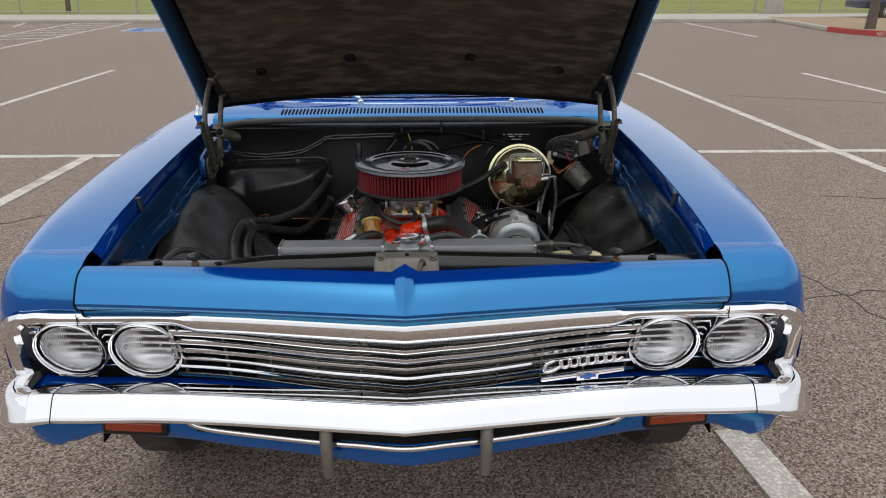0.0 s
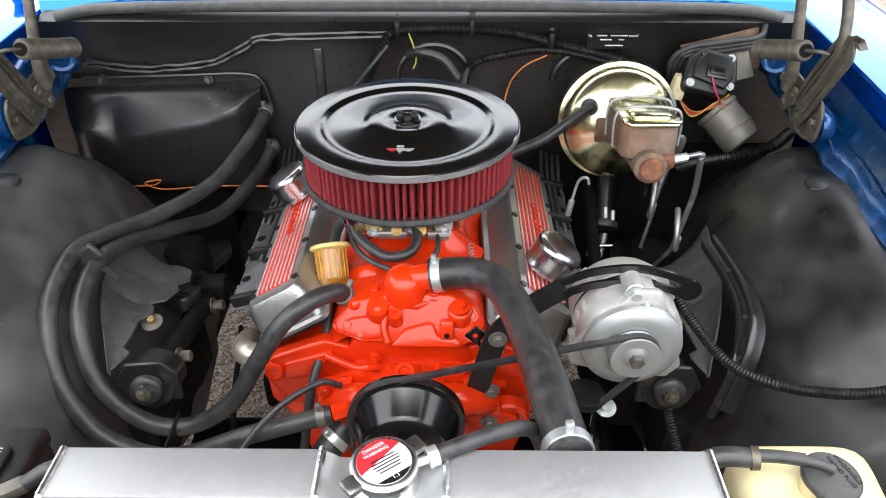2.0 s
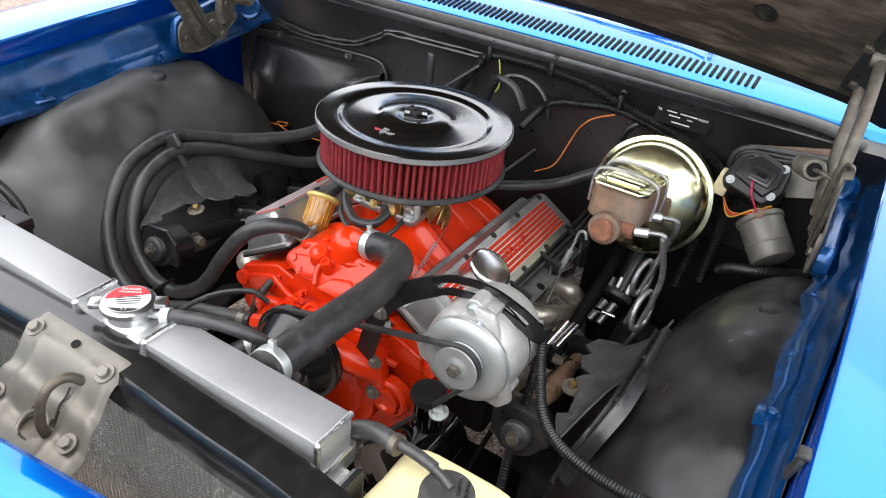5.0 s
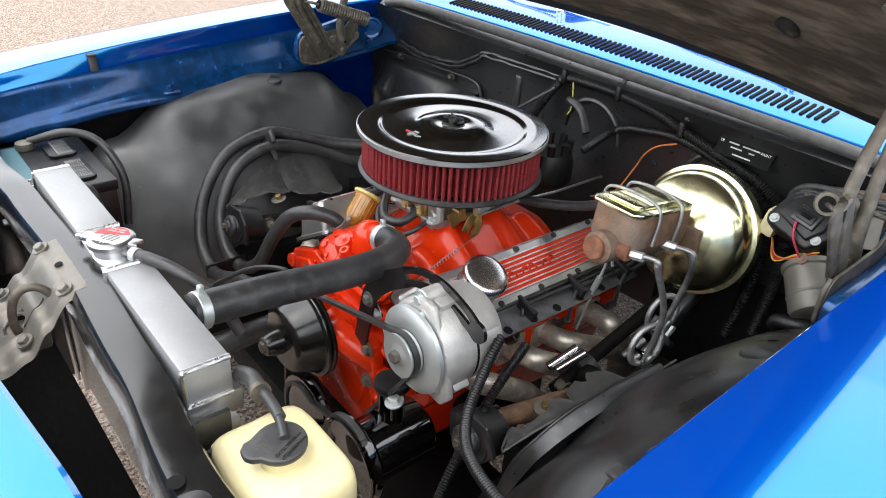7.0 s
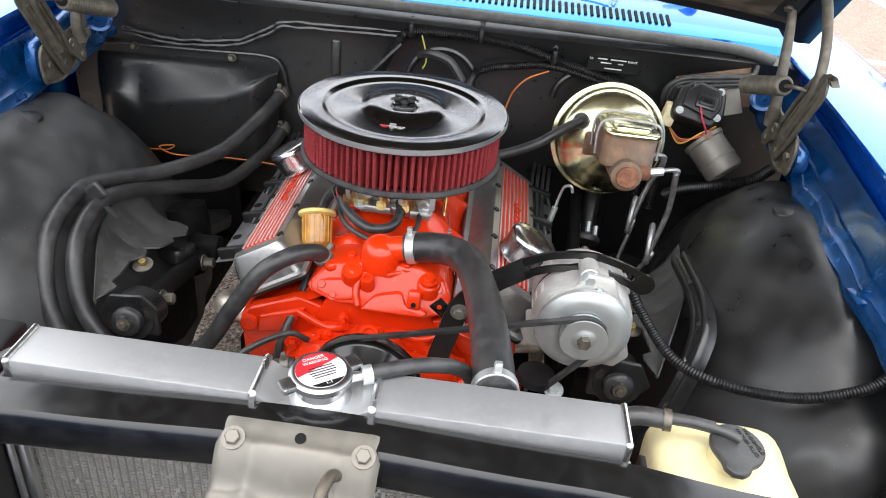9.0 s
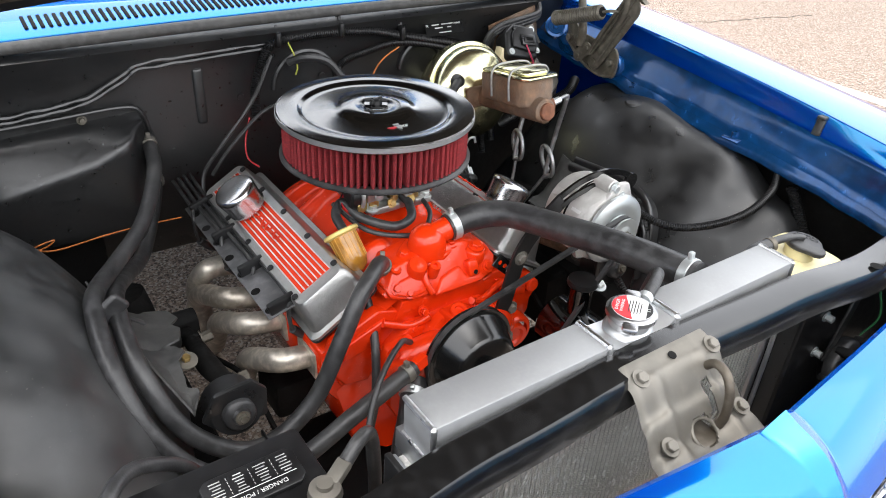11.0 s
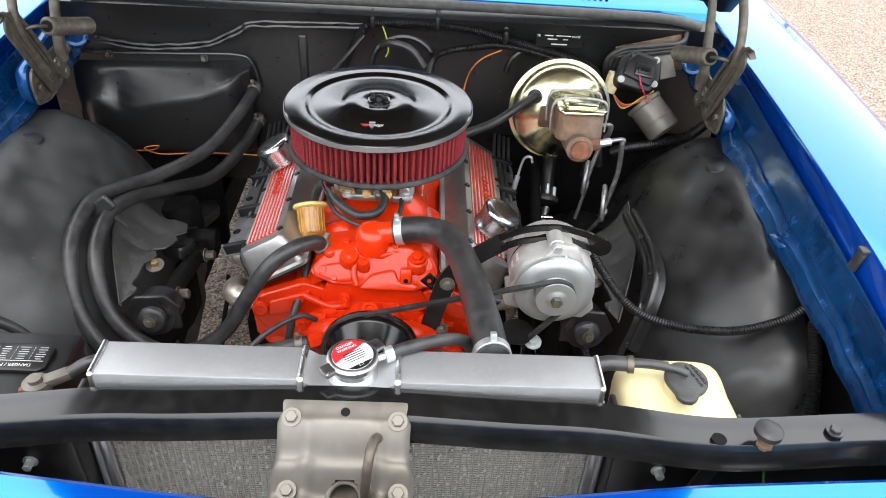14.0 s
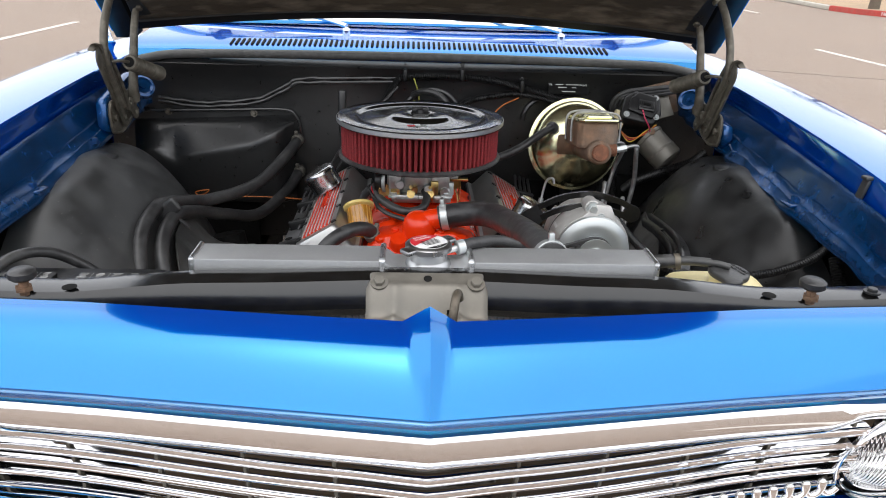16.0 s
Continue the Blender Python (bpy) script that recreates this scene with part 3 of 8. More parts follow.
def fender_row(y, s):
    xi, xo, zt = fender_in(y), fender_out(y), fender_top(y)
    sx, sz = seam_at(y)
    c = ease(y, (1.56, 0.25), (2.0, 1.0), (4.2, 1.0))

    def mixc(a, b):
        return a + (b - a) * max(0.0, (c - 0.25) / 0.75)

    ze = zt + 0.007 * c
    pts = [(sx + 0.001, sz - 0.008), (sx + 0.002, sz + 0.001), ((sx + xi) / 2 + 0.001, (sz + ze) / 2), (xi, ze - 0.005), (xi + 0.0008, ze - 0.0015), (xi + 0.0025, ze), (xi + 0.007, ze + 0.0004 * c)]
    low = ease(y, (1.60, 0.46), (1.72, 0.47), (1.86, 0.60), (2.2, 0.69), (2.54, 0.60), (2.72, 0.33), (4.2, 0.30))
    k = xo / 1.0
    for x, dz in ((0.765, 0.0080 * c), (0.79, 0.0082 * c), (0.82, 0.0074 * c), (0.85, 0.0055 * c), (0.878, mixc(0.003, 0.0022)), (0.90 * k, mixc(0.001, -0.0022)), (mixc(0.918, 0.930) * k, mixc(-0.004, -0.009)), (mixc(0.934, 0.953) * k, mixc(-0.018, -0.018)), (mixc(0.948, 0.968) * k, mixc(-0.038, -0.031)), (mixc(0.960, 0.980) * k, mixc(-0.064, -0.053)), (mixc(0.972, 0.988) * k, mixc(-0.10, -0.089)), (mixc(0.982, 0.994) * k, -0.14)):
        pts.append((x, zt + dz))
    for q, x in ((0.25, 0.996), (0.5, 1.0), (0.75, 0.99), (1.0, 0.965)):
        z0 = zt - 0.14
        pts.append((x * k, z0 + (low - z0) * q))
    return [V(s * x, y, z) for x, z in pts]


for s in (-1, 1):
    ys = [1.600 + 0.06 * i for i in range(79)]
    # front cap: the same section as the nose panel, carried round to the side
    cap = []
    sec = [(abs(p.x), p.z) for p in fender_row(1.605, 1)][6:]
    for x in [0.737 + 0.0125 * i for i in range(21)]:
        x = min(x, 0.9855)
        yf = min(nose_y(x), 1.603)
        zt = lerp(x, *sec)
        zb = ease(x, (0.80, 0.800), (0.88, 0.792), (0.93, 0.768), (0.962, 0.70), (0.986, 0.60))
        zt = max(zt, zb + 0.01)
        pts = []
        for k in range(0, 12):
            a = k / 11
            y = 1.606 + (yf - 0.002 - 1.606) * math.sin(a * math.pi / 2) ** 0.8
            z = zt - (zt - zb) * (1 - math.cos(a * math.pi / 2)) ** 0.95
            pts.append(V(s * x, y, z))
        pts.append(V(s * x, yf + 0.008, zb - 0.010))
        cap.append(pts)
    f = part("fender", join(sheet([fender_row(y, s) for y in ys], 0.0015), sheet(cap, 0.0015)), BLUE, car, smooth=26)
    # side return that frames the headlamps
    side = [[V(s * lerp(z, (0.44, 0.90), (0.52, 0.955), (0.66, 0.984), (0.80, 0.983)), y, z) for z in (0.44, 0.50, 0.55, 0.60)] for y in (1.575, 1.59, 1.606)]
    part("fender_side", sheet(side, 0.002), BLUE, f)

# bumper
def bump_y(x):
    return lerp(abs(x), (0, 1.302), (0.40, 1.358), (0.62, 1.380), (0.80, 1.393), (0.93, 1.405), (0.99, 1.48), (1.0, 1.60))


def bump_z(x):
    return ease(abs(x), (0, 0.0), (0.5, -0.002), (0.8, -0.012), (1.0, -0.016))


BPROF = [(0.100, 0.016), (0.080, 0.020), (0.050, 0.023), (0.040, 0.022), (0.032, 0.017), (0.024, 0.008), (0.016, -0.002), (0.009, -0.012), (0.004, -0.019), (0.004, -0.024), (0.012, -0.029), (0.030, -0.030), (0.05, -0.026)]
rows = []
for i in range(-48, 49):
    x = 0.80 * i / 48
    rows.append([V(x, bump_y(x) + dy, 0.602 + bump_z(x) + dz * 1.15) for dy, dz in BPROF])
bumper = part("bumper", sheet(rows, 0.003), CHROME, car, "polished chrome front bumper")
for s in (-1, 1):
    rows = []
    base = 0.602 + bump_z(0.80)
    for x in (0.803, 0.83, 0.86):
        rows.append([V(s * x, bump_y(0.80) + 0.004 * (x - 0.80) / 0.08 + dy, base + dz * lerp(x, (0.80, 1.15), (0.86, 1.25)) - 0.12 * (x - 0.80)) for dy, dz in BPROF])
    for i in range(11):
        a = i / 10 * radians(90)
        cx, cy, r = 0.86, bump_y(0.80) + 0.124, 0.12
        rows.append([V(s * (cx + (r - dy * 0.9) * math.sin(a)), cy - (r - dy * 0.9) * math.cos(a), base - 0.007 + dz * lerp(i, (0, 1.25), (5, 1.6), (10, 1.45)) - 0.016 * math.sin(i / 10 * 2.2)) for dy, dz in BPROF])
    rows.append([p + V(0, 0.10, 0) for p in rows[-1]])
    part("bumper_end", sheet(rows), CHROME, bumper)
    part("bumper_guard", tube([(s * 0.178, 1.372, 0.575), (s * 0.178, 1.347, 0.545), (s * 0.176, 1.338, 0.50), (s * 0.175, 1.342, 0.452)], lambda q: 0.016 - 0.004 * q, 12), BRACKET, bumper, "dull grey steel guard")

# valance below the bumper
rows = []
for i in range(-40, 41):
    x = 0.895 * i / 40
    y = bump_y(min(abs(x), 0.8)) + 0.10 * max(0.0, abs(x) - 0.8) + ease(abs(x), (0, 0.045), (0.5, 0.06), (0.9, 0.06))
    zb = ease(abs(x), (0, 0.458), (0.36, 0.471), (0.57, 0.488), (0.72, 0.494), (0.80, 0.468), (0.84, 0.452), (0.865, 0.458), (0.895, 0.515))
    rows.append([V(x, y + 0.02, 0.60), V(x, y + 0.004, 0.575), V(x, y, 0.55), V(x, y + 0.002, max(zb + 0.028, 0.51)), V(x, y + 0.006, zb + 0.012), V(x, y + 0.013, zb + 0.003), V(x, y + 0.026, zb)])
val = part("valance", sheet(rows, 0.002), BLUE, car)
for s in (-1, 1):
    y = bump_y(0.63) + 0.057
    lean = Matrix.Rotation(radians(s * 6), 3, "Z")
    tl = part("turn_lamp", box((s * 0.632, y, 0.524), (0.158, 0.016, 0.042), 0.010, lean, 4), PLASTIC, car)
    part("lens", box((s * 0.632, y - 0.004, 0.529), (0.136, 0.016, 0.026), 0.006, lean, 3), AMBER, tl, "amber plastic lens")
trim_x = [(0.500, 0.565), (0.492, 0.552), (0.465, 0.541), (0.40, 0.532), (0.2, 0.521), (0.1, 0.519)]
pts = [(-x, bump_y(x) + 0.040, z) for x, z in trim_x] + [(0, bump_y(0) + 0.040, 0.518)] + [(x, bump_y(x) + 0.040, z) for x, z in trim_x[::-1]]
part("lower_trim", tube(pts, 0.0075, 10), CHROME, car)
# Added dark pan covers bright ground below the nose, standing in for shade.
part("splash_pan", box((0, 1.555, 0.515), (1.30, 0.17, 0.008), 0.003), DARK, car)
# Dark sheet paints the shade of the gap above the lower trim.
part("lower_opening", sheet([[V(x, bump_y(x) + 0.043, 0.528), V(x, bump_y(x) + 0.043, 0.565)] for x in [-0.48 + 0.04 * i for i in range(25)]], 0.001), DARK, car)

fill = []
for i in range(-46, 47):
    x = 0.92 * i / 46
    y = nose_y(x)
    zf = 0.562 + ease(abs(x), (0, 0.0), (0.5, 0.026), (0.92, 0.018))
    fill.append([V(x, y + 0.062, zf + 0.010), V(x, y + 0.040, zf + 0.006), V(x, y + 0.024, zf), V(x, y + 0.020, zf - 0.04)])
part("filler_panel", sheet(fill, 0.001), BLUE, car)

# grille: moulding, bars, headlamps
mould = []
for i in range(-60, 61):
    x = 0.885 * i / 60
    y = nose_y(x)
    zt = ease(abs(x), (0, 0.795), (0.5, 0.799), (0.84, 0.791), (0.885, 0.785))
    hgt = ease(abs(x), (0, 0.047), (0.47, 0.044), (0.525, 0.029), (0.885, 0.029))
    mould.append([V(x, y + 0.004, zt), V(x, y - 0.006, zt - 0.004), V(x, y - 0.012, zt - hgt * 0.35), V(x, y - 0.010, zt - hgt * 0.7), V(x, y - 0.002, zt - hgt), V(x, y + 0.02, zt - hgt - 0.002)])
gm = part("grille_moulding", sheet(mould, 0.001), CHROME, car)
END_LINE = [((0.885, 1.507, 0.784), (0.876, 1.507, 0.752)), ((0.912, 1.513, 0.774), (0.890, 1.515, 0.738)), ((0.934, 1.524, 0.757), (0.900, 1.527, 0.722)), ((0.949, 1.535, 0.733), (0.907, 1.539, 0.704)), ((0.956, 1.546, 0.700), (0.911, 1.550, 0.682)), ((0.958, 1.554, 0.655), (0.913, 1.558, 0.645)), ((0.957, 1.560, 0.610), (0.912, 1.565, 0.604)), ((0.955, 1.565, 0.578), (0.909, 1.570, 0.574))]
for s in (-1, 1):
    band = []
    for o_, i_ in zip(spline([a for a, b in END_LINE], 4), spline([b for a, b in END_LINE], 4)):
        w_ = i_ - o_
        band.append([V(s * p.x, p.y, p.z) for p in (o_ + V(0, 0.012, 0), o_ + V(0, -0.004, 0), o_ + w_ * 0.22 + V(0, -0.012, 0), o_ + w_ * 0.5 + V(0, -0.009, 0), o_ + w_ * 0.72 + V(0, -0.013, 0), i_ + V(0, -0.004, 0), i_ + w_ * 0.1 + V(0, 0.030, 0), i_ + w_ * 1.1 + V(0, 0.045, 0))])
    part("moulding_end", sheet(band, 0.001), CHROME, gm)
    part("moulding_joint", tube([(s * 0.740, nose_y(0.74) - 0.0135, 0.793), (s * 0.740, nose_y(0.74) - 0.0135, 0.766)], 0.0012, 6), DARK, gm)
# Black sheets behind the bars paint the shade of the open grille.
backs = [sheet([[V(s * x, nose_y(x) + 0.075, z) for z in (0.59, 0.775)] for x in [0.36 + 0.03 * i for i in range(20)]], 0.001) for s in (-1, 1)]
grille = part("grille", backs[0], DARK, car, "chrome bar grille over dark sheets standing in for shade")
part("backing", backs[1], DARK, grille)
for k in range(6):
    z0 = 0.721 - 0.0262 * k
    for s in (-1, 1):
        xe = 0.545
        rows = []
        for i in range(25):
            x = xe * i / 24
            y = nose_y(x) + 0.006 + 0.0072 * k
            z = z0 + ease(x, (0, 0.0), (0.10, 0.003), (0.5, 0.021 + 0.0015 * k), (0.545, 0.022 + 0.0015 * k))
            rows.append([V(s * x, y + 0.014, z + 0.0062), V(s * x, y + 0.003, z + 0.0060), V(s * x, y, z + 0.0045), V(s * x, y, z + 0.0018), V(s * x, y + 0.003, z), V(s * x, y, z - 0.0018), V(s * x, y + 0.001, z - 0.0045), V(s * x, y + 0.014, z - 0.0055)])
        part("bar", sheet(rows, 0.0008), CHROME, grille)
for i in range(-5, 6):
    if i:
        x = i * 0.105
        part("upright", box((x, nose_y(x) + 0.040, 0.664 + 0.04 * abs(x)), (0.0045, 0.012, 0.150), 0.001, Matrix.Rotation(radians(15), 3, "X")), HINGE_MAT, grille)
for s in (-1, 1):
    for k in range(8):
        z = 0.756 - 0.0185 * k
        part("lamp_panel_rib", box((s * 0.715, 1.536 + 0.28 * (0.69 - z), z), (0.35, 0.010, 0.0055), 0.002, Matrix.Rotation(radians(s * 5), 3, "Z")), CHROME, grille)
    part("lamp_panel", box((s * 0.745, 1.560, 0.69), (0.40, 0.012, 0.18), 0.004, Matrix.Rotation(radians(s * 5), 3, "Z") @ Matrix.Rotation(radians(15), 3, "X")), mat("lamp_panel_grey", (0.05, 0.05, 0.055), 0.4, 0.5), grille)


def headlamp(x, y, z):
    """A sealed beam in its ring; the face leans forward with the grille."""
    axis, at = (0, 1, 0.28), (x, y, z)
    lamp = part("headlamp", lathe([(0.080, 0.030), (0.0835, 0.030), (0.0850, 0.012), (0.0845, 0.004), (0.0825, 0.0), (0.0800, 0.001), (0.0790, 0.005), (0.0770, 0.006), (0.0755, 0.012)], at, axis, 64, ring=True), CHROME, car, "round sealed-beam headlamp with a chrome ring")
    part("bucket", lathe([(0.0765, 0.010), (0.076, 0.03), (0.074, 0.04), (0.066, 0.04)], at, axis, 48, open_ends=True), BLACK, lamp)
    part("retaining_ring", lathe([(0.0720, 0.016), (0.0705, 0.010), (0.0690, 0.011), (0.0690, 0.020), (0.0720, 0.022)], at, axis, 48, ring=True), CHROME, lamp)
    part("reflector", lathe([(0.0692, 0.022), (0.064, 0.036), (0.05, 0.052), (0.03, 0.062), (0.0, 0.066)], at, axis, 40, open_ends=True), REFLECTOR, lamp)
    lens = part("lens", lathe([(0.0, -0.004), (0.025, -0.0025), (0.05, 0.003), (0.064, 0.011), (0.0692, 0.019), (0.0692, 0.022), (0.064, 0.0145), (0.05, 0.0065), (0.025, 0.001), (0.0, -0.0005)], at, axis, 48), LENS, lamp, "ribbed glass lens")
    lens.visible_shadow = False
    m = Matrix.Translation(at) @ basis(axis).to_4x4()
    for k in range(3):
        part("aiming_nub", cyl(m @ V(0.045 * math.cos(2.1 * k + 0.5), 0.045 * math.sin(2.1 * k + 0.5), 0.004), m @ V(0.045 * math.cos(2.1 * k + 0.5), 0.045 * math.sin(2.1 * k + 0.5), -0.003), 0.004, seg=10), LENS, lens)


LENS = glass("lens_glass", (0.99, 0.99, 0.99), 0.04, 1.3)
REFLECTOR = mat("silvered_reflector", (0.97, 0.97, 0.97), 0.35, 0.9, vary=0.02, second=(0.94, 0.94, 0.94))
nt = LENS.node_tree
tc = nt.nodes.new("ShaderNodeTexCoord")
flutes = []
for direction, scale_, warp in (("X", 70.0, 0.5), ("Z", 14.0, 6.0)):
    wv = nt.nodes.new("ShaderNodeTexWave")
    wv.bands_direction = direction
    wv.inputs["Scale"].default_value, wv.inputs["Distortion"].default_value, wv.inputs["Detail"].default_value = scale_, warp, 1.0
    nt.links.new(tc.outputs["Object"], wv.inputs["Vector"])
    flutes.append(wv)
blend = nt.nodes.new("ShaderNodeMath")
blend.operation = "ADD"
nt.links.new(flutes[0].outputs["Fac"], blend.inputs[0])
nt.links.new(flutes[1].outputs["Fac"], blend.inputs[1])
bp = nt.nodes.new("ShaderNodeBump")
bp.inputs["Strength"].default_value, bp.inputs["Distance"].default_value = 0.22, 0.002
nt.links.new(blend.outputs[0], bp.inputs["Height"])
nt.links.new(bp.outputs[0], nt.nodes["Principled BSDF"].inputs["Normal"])
for s in (-1, 1):
    headlamp(s * 0.602, 1.484, 0.690)
    headlamp(s * 0.785, 1.505, 0.684)

# hood: raised, with its underside toward the engine
HOOD_ANGLE = 41
def hood_point(u, v):
    """u across, v metres from the rear edge forward along the raised hood."""
    c, s = math.cos(radians(HOOD_ANGLE)), math.sin(radians(HOOD_ANGLE))
    crown = 0.062 * (1 - (u / 0.745) ** 2)
    bow = 0.03 * math.sin(v / 1.35 * math.pi)
    y0, z0 = 2.61, 1.077
    n = crown + bow
    return V(u, y0 - v * c + n * s, z0 + v * s + n * c)


us = [-0.745 + 1.49 * i / 24 for i in range(25)]
hood = part("hood", sheet([[hood_point(u, v) for u in us] for v in [0.0 + 0.1125 * j for j in range(13)]], 0.004), BLUE, car, "raised blue hood")
def under(u, v, d):
    p, q, r = hood_point(u, v), hood_point(u + 0.01, v), hood_point(u, v + 0.01)
    n = (q - p).cross(r - p).normalized()
    n = n if n.y > 0 and n.z < 0 or n.z < 0 else -n
    return p + n * d
part("hood_pad", sheet([[under(u * 0.90, v, 0.022 + 0.004 * noise.noise((u * 6, v * 6, 0))) for u in us] for v in [0.06 + 0.11 * j for j in range(12)]], 0.012), PAD, hood, "brown-black fibre insulation pad")
for u, v in ((-0.20, 0.24), (0.20, 0.24), (-0.50, 0.20), (0.50, 0.20), (-0.34, 0.62), (0.34, 0.62), (0.0, 0.62), (-0.58, 0.66), (0.58, 0.66), (-0.2, 1.0), (0.2, 1.0), (-0.55, 1.05), (0.55, 1.05)):
    p, q = under(u, v, 0.038), under(u, v, 0.05)
    part("pad_fastener", lathe([(0, 0.004), (0.012, 0.003), (0.018, 0.0), (0.018, -0.004)], p, q - p, 20), PLASTIC, hood)
for a, b in ((0.0, 0.06), (1.27, 1.35)):
    part("hood_frame", sheet([[under(u * 0.985, v, 0.02 if 0.01 < t < 0.99 else 0.002) for u in us] for t, v in [(0, a + 0.004), (0.3, a + 0.02), (0.7, b - 0.02), (1, b)]], 0.003), PLASTIC, hood)
for s in (-1, 1):
    part("hood_rail", sheet([[under(s * x, v, d) for x, d in ((0.740, 0.002), (0.732, 0.022), (0.71, 0.026), (0.685, 0.022), (0.675, 0.01))] for v in [0.0 + 0.09 * j for j in range(16)]], 0.003), PLASTIC, hood)

for s in (-1, 1):
    strap_ = part("hinge_strap", sheet([[under(s * x, v, d) for x, d in ((0.628, 0.018), (0.634, 0.030), (0.668, 0.032), (0.674, 0.018))] for v in [0.075 + 0.03 * j for j in range(10)]], 0.003), BLACK_WORN, hood, "black steel hinge strap")
    for v in (0.10, 0.20, 0.31):
        p, q = under(s * 0.650, v, 0.031), under(s * 0.650, v, 0.05)
        part("strap_bolt", bolt(p, q - p, 0.008, 0.008), HINGE_MAT, strap_)

# inner fenders, firewall, cowl
DUST = mat("pale_dust", (0.115, 0.112, 0.105), 0.9, vary=0.3)
for s in (-1, 1):
    rows = []
    for i in range(26):
        y = 1.56 + 0.046 * i
        xi, zt = fender_in(y), fender_top(y)
        zb = ease(y, (1.56, 0.80), (2.05, 0.842), (2.3, 0.86), (2.5, 0.88), (2.7, 0.90))
        wv_ = 0.004 * math.sin(y * 22)
        sx, sz = seam_at(y)
        ex = lerp(y, (1.56, 0.692), (1.95, 0.694), (1.99, 0.688), (2.08, 0.686), (2.12, 0.697), (2.3, 0.698), (2.45, 0.693), (2.7, 0.695)) + wv_ * 0.4 + 0.010 * noise.noise((y * 26, s * 3, 1.5)) + 0.006 * noise.noise((y * 75, s * 3, 4.5))
        rows.append([V(s * x, y, z) for x, z in ((sx - 0.001, sz - 0.018), (sx - 0.003, sz - 0.014), (sx - 0.004, sz - 0.002), (sx - 0.008, sz + 0.000), (sx - 0.012, sz - 0.008), (sx * 0.7 + ex * 0.3, sz * 0.55 + (zb + 0.03) * 0.45), (sx * 0.5 + ex * 0.5, zb + 0.028), (sx * 0.42 + ex * 0.58, zb + 0.031), (sx * 0.36 + ex * 0.64, zb + 0.022), (sx * 0.25 + ex * 0.75, zb + 0.014), (sx * 0.18 + ex * 0.82, zb + 0.015), (sx * 0.10 + ex * 0.90, zb + 0.006), (ex, zb - 0.002), (ex + 0.001, zb - 0.012))])
    part("inner_flange", sheet(rows, 0.002), BLUE_IN, car, "blue painted inner fender flange")
    dome = []
    for i in range(41):
        y = 1.60 + 1.06 * i / 40
        top = ease(y, (1.60, 0.45), (1.75, 0.62), (1.90, 0.755), (2.05, 0.832), (2.25, 0.862), (2.42, 0.845), (2.55, 0.76), (2.66, 0.60))
        row = []
        for j in range(23):
            a = j / 22
            xin = ease(y, (1.60, 0.60), (1.85, 0.50), (2.05, 0.43), (2.2, 0.40), (2.35, 0.415), (2.45, 0.44), (2.66, 0.50))
            x = 0.725 - (0.725 - xin) * a
            b = max(0.0, (a - 0.08) / 0.92)
            z = 0.40 + (top - 0.40) * max(0.0, 1 - b ** 1.9) ** 0.80
            row.append(V(s * x, y, z + 0.010 * noise.noise((x * 7, y * 5, s)) + 0.003 * noise.noise((x * 17, y * 15, s + 4))))
        dome.append(row)
    house = part("wheelhouse", sheet(dome, 0.002), BLACK_WORN if s > 0 else BLACK_DUSTY, car, "satin black wheelhouse with scuffs and dust")
    rnd = random.Random(30 + s)
    bm = bmesh.new()
    for k in range(240):
        i, j = rnd.randrange(8, 38), rnd.randrange(2, 19)
        p = dome[i][j].lerp(dome[i + 1][j + 1], rnd.random())
        n_ = (dome[i + 1][j] - dome[i][j]).cross(dome[i][j + 1] - dome[i][j]).normalized()
        n_ = n_ if n_.z > 0 else -n_
        q, b_ = rnd.uniform(0.0004, 0.0008 if k % 14 else 0.0018), basis(n_)
        bm.faces.new([bm.verts.new(p + n_ * 0.0035 + b_ @ V(q * rnd.uniform(0.6, 2.2) * math.cos(a), q * math.sin(a), 0)) for a in (0.3, 1.7, 2.9, 4.1, 5.3)])
    part("dust_fleck", bm, DUST, house, smooth=0)["kind"] = "stuff"

fw = []
for i in range(61):
    x = -0.81 + 1.62 * i / 60
    bulge = -0.02 * math.exp(-((x + 0.0) / 0.16) ** 2)
    fw.append([V(x, y + b * bulge, min(z, 0.985 if abs(x) > 0.74 else 2.0)) for y, z, b in ((2.715, 1.012, 0), (2.672, 1.006, 0), (2.66, 0.995, 0), (2.682, 0.965, 0), (2.695, 0.92, 0), (2.695, 0.85, 0.3), (2.695, 0.75, 1), (2.70, 0.62, 1), (2.76, 0.50, 1), (2.98, 0.42, 1))])
firewall = part("firewall", sheet(fw, 0.003), BLACK, car, "black painted firewall")
part("cowl_seal", tube([(-0.70, 2.66, 1.004), (-0.60, 2.665, 1.018), (-0.3, 2.662, 1.024), (0, 2.66, 1.026), (0.3, 2.662, 1.024), (0.60, 2.665, 1.018), (0.70, 2.66, 1.004)], 0.011, 10), FLAP, car)
cowl = []
for i in range(41):
    x = -0.738 + 1.476 * i / 40
    k = 1 - (x / 0.9) ** 2
    cowl.append([V(x, y, z + 0.012 * k) for y, z in ((2.68, 1.0), (2.685, 1.022), (2.70, 1.03), (2.78, 1.045), (2.88, 1.058), (2.95, 1.062), (3.05, 1.06))])
cowl_panel = part("cowl", sheet(cowl, 0.002), BLUE, car)
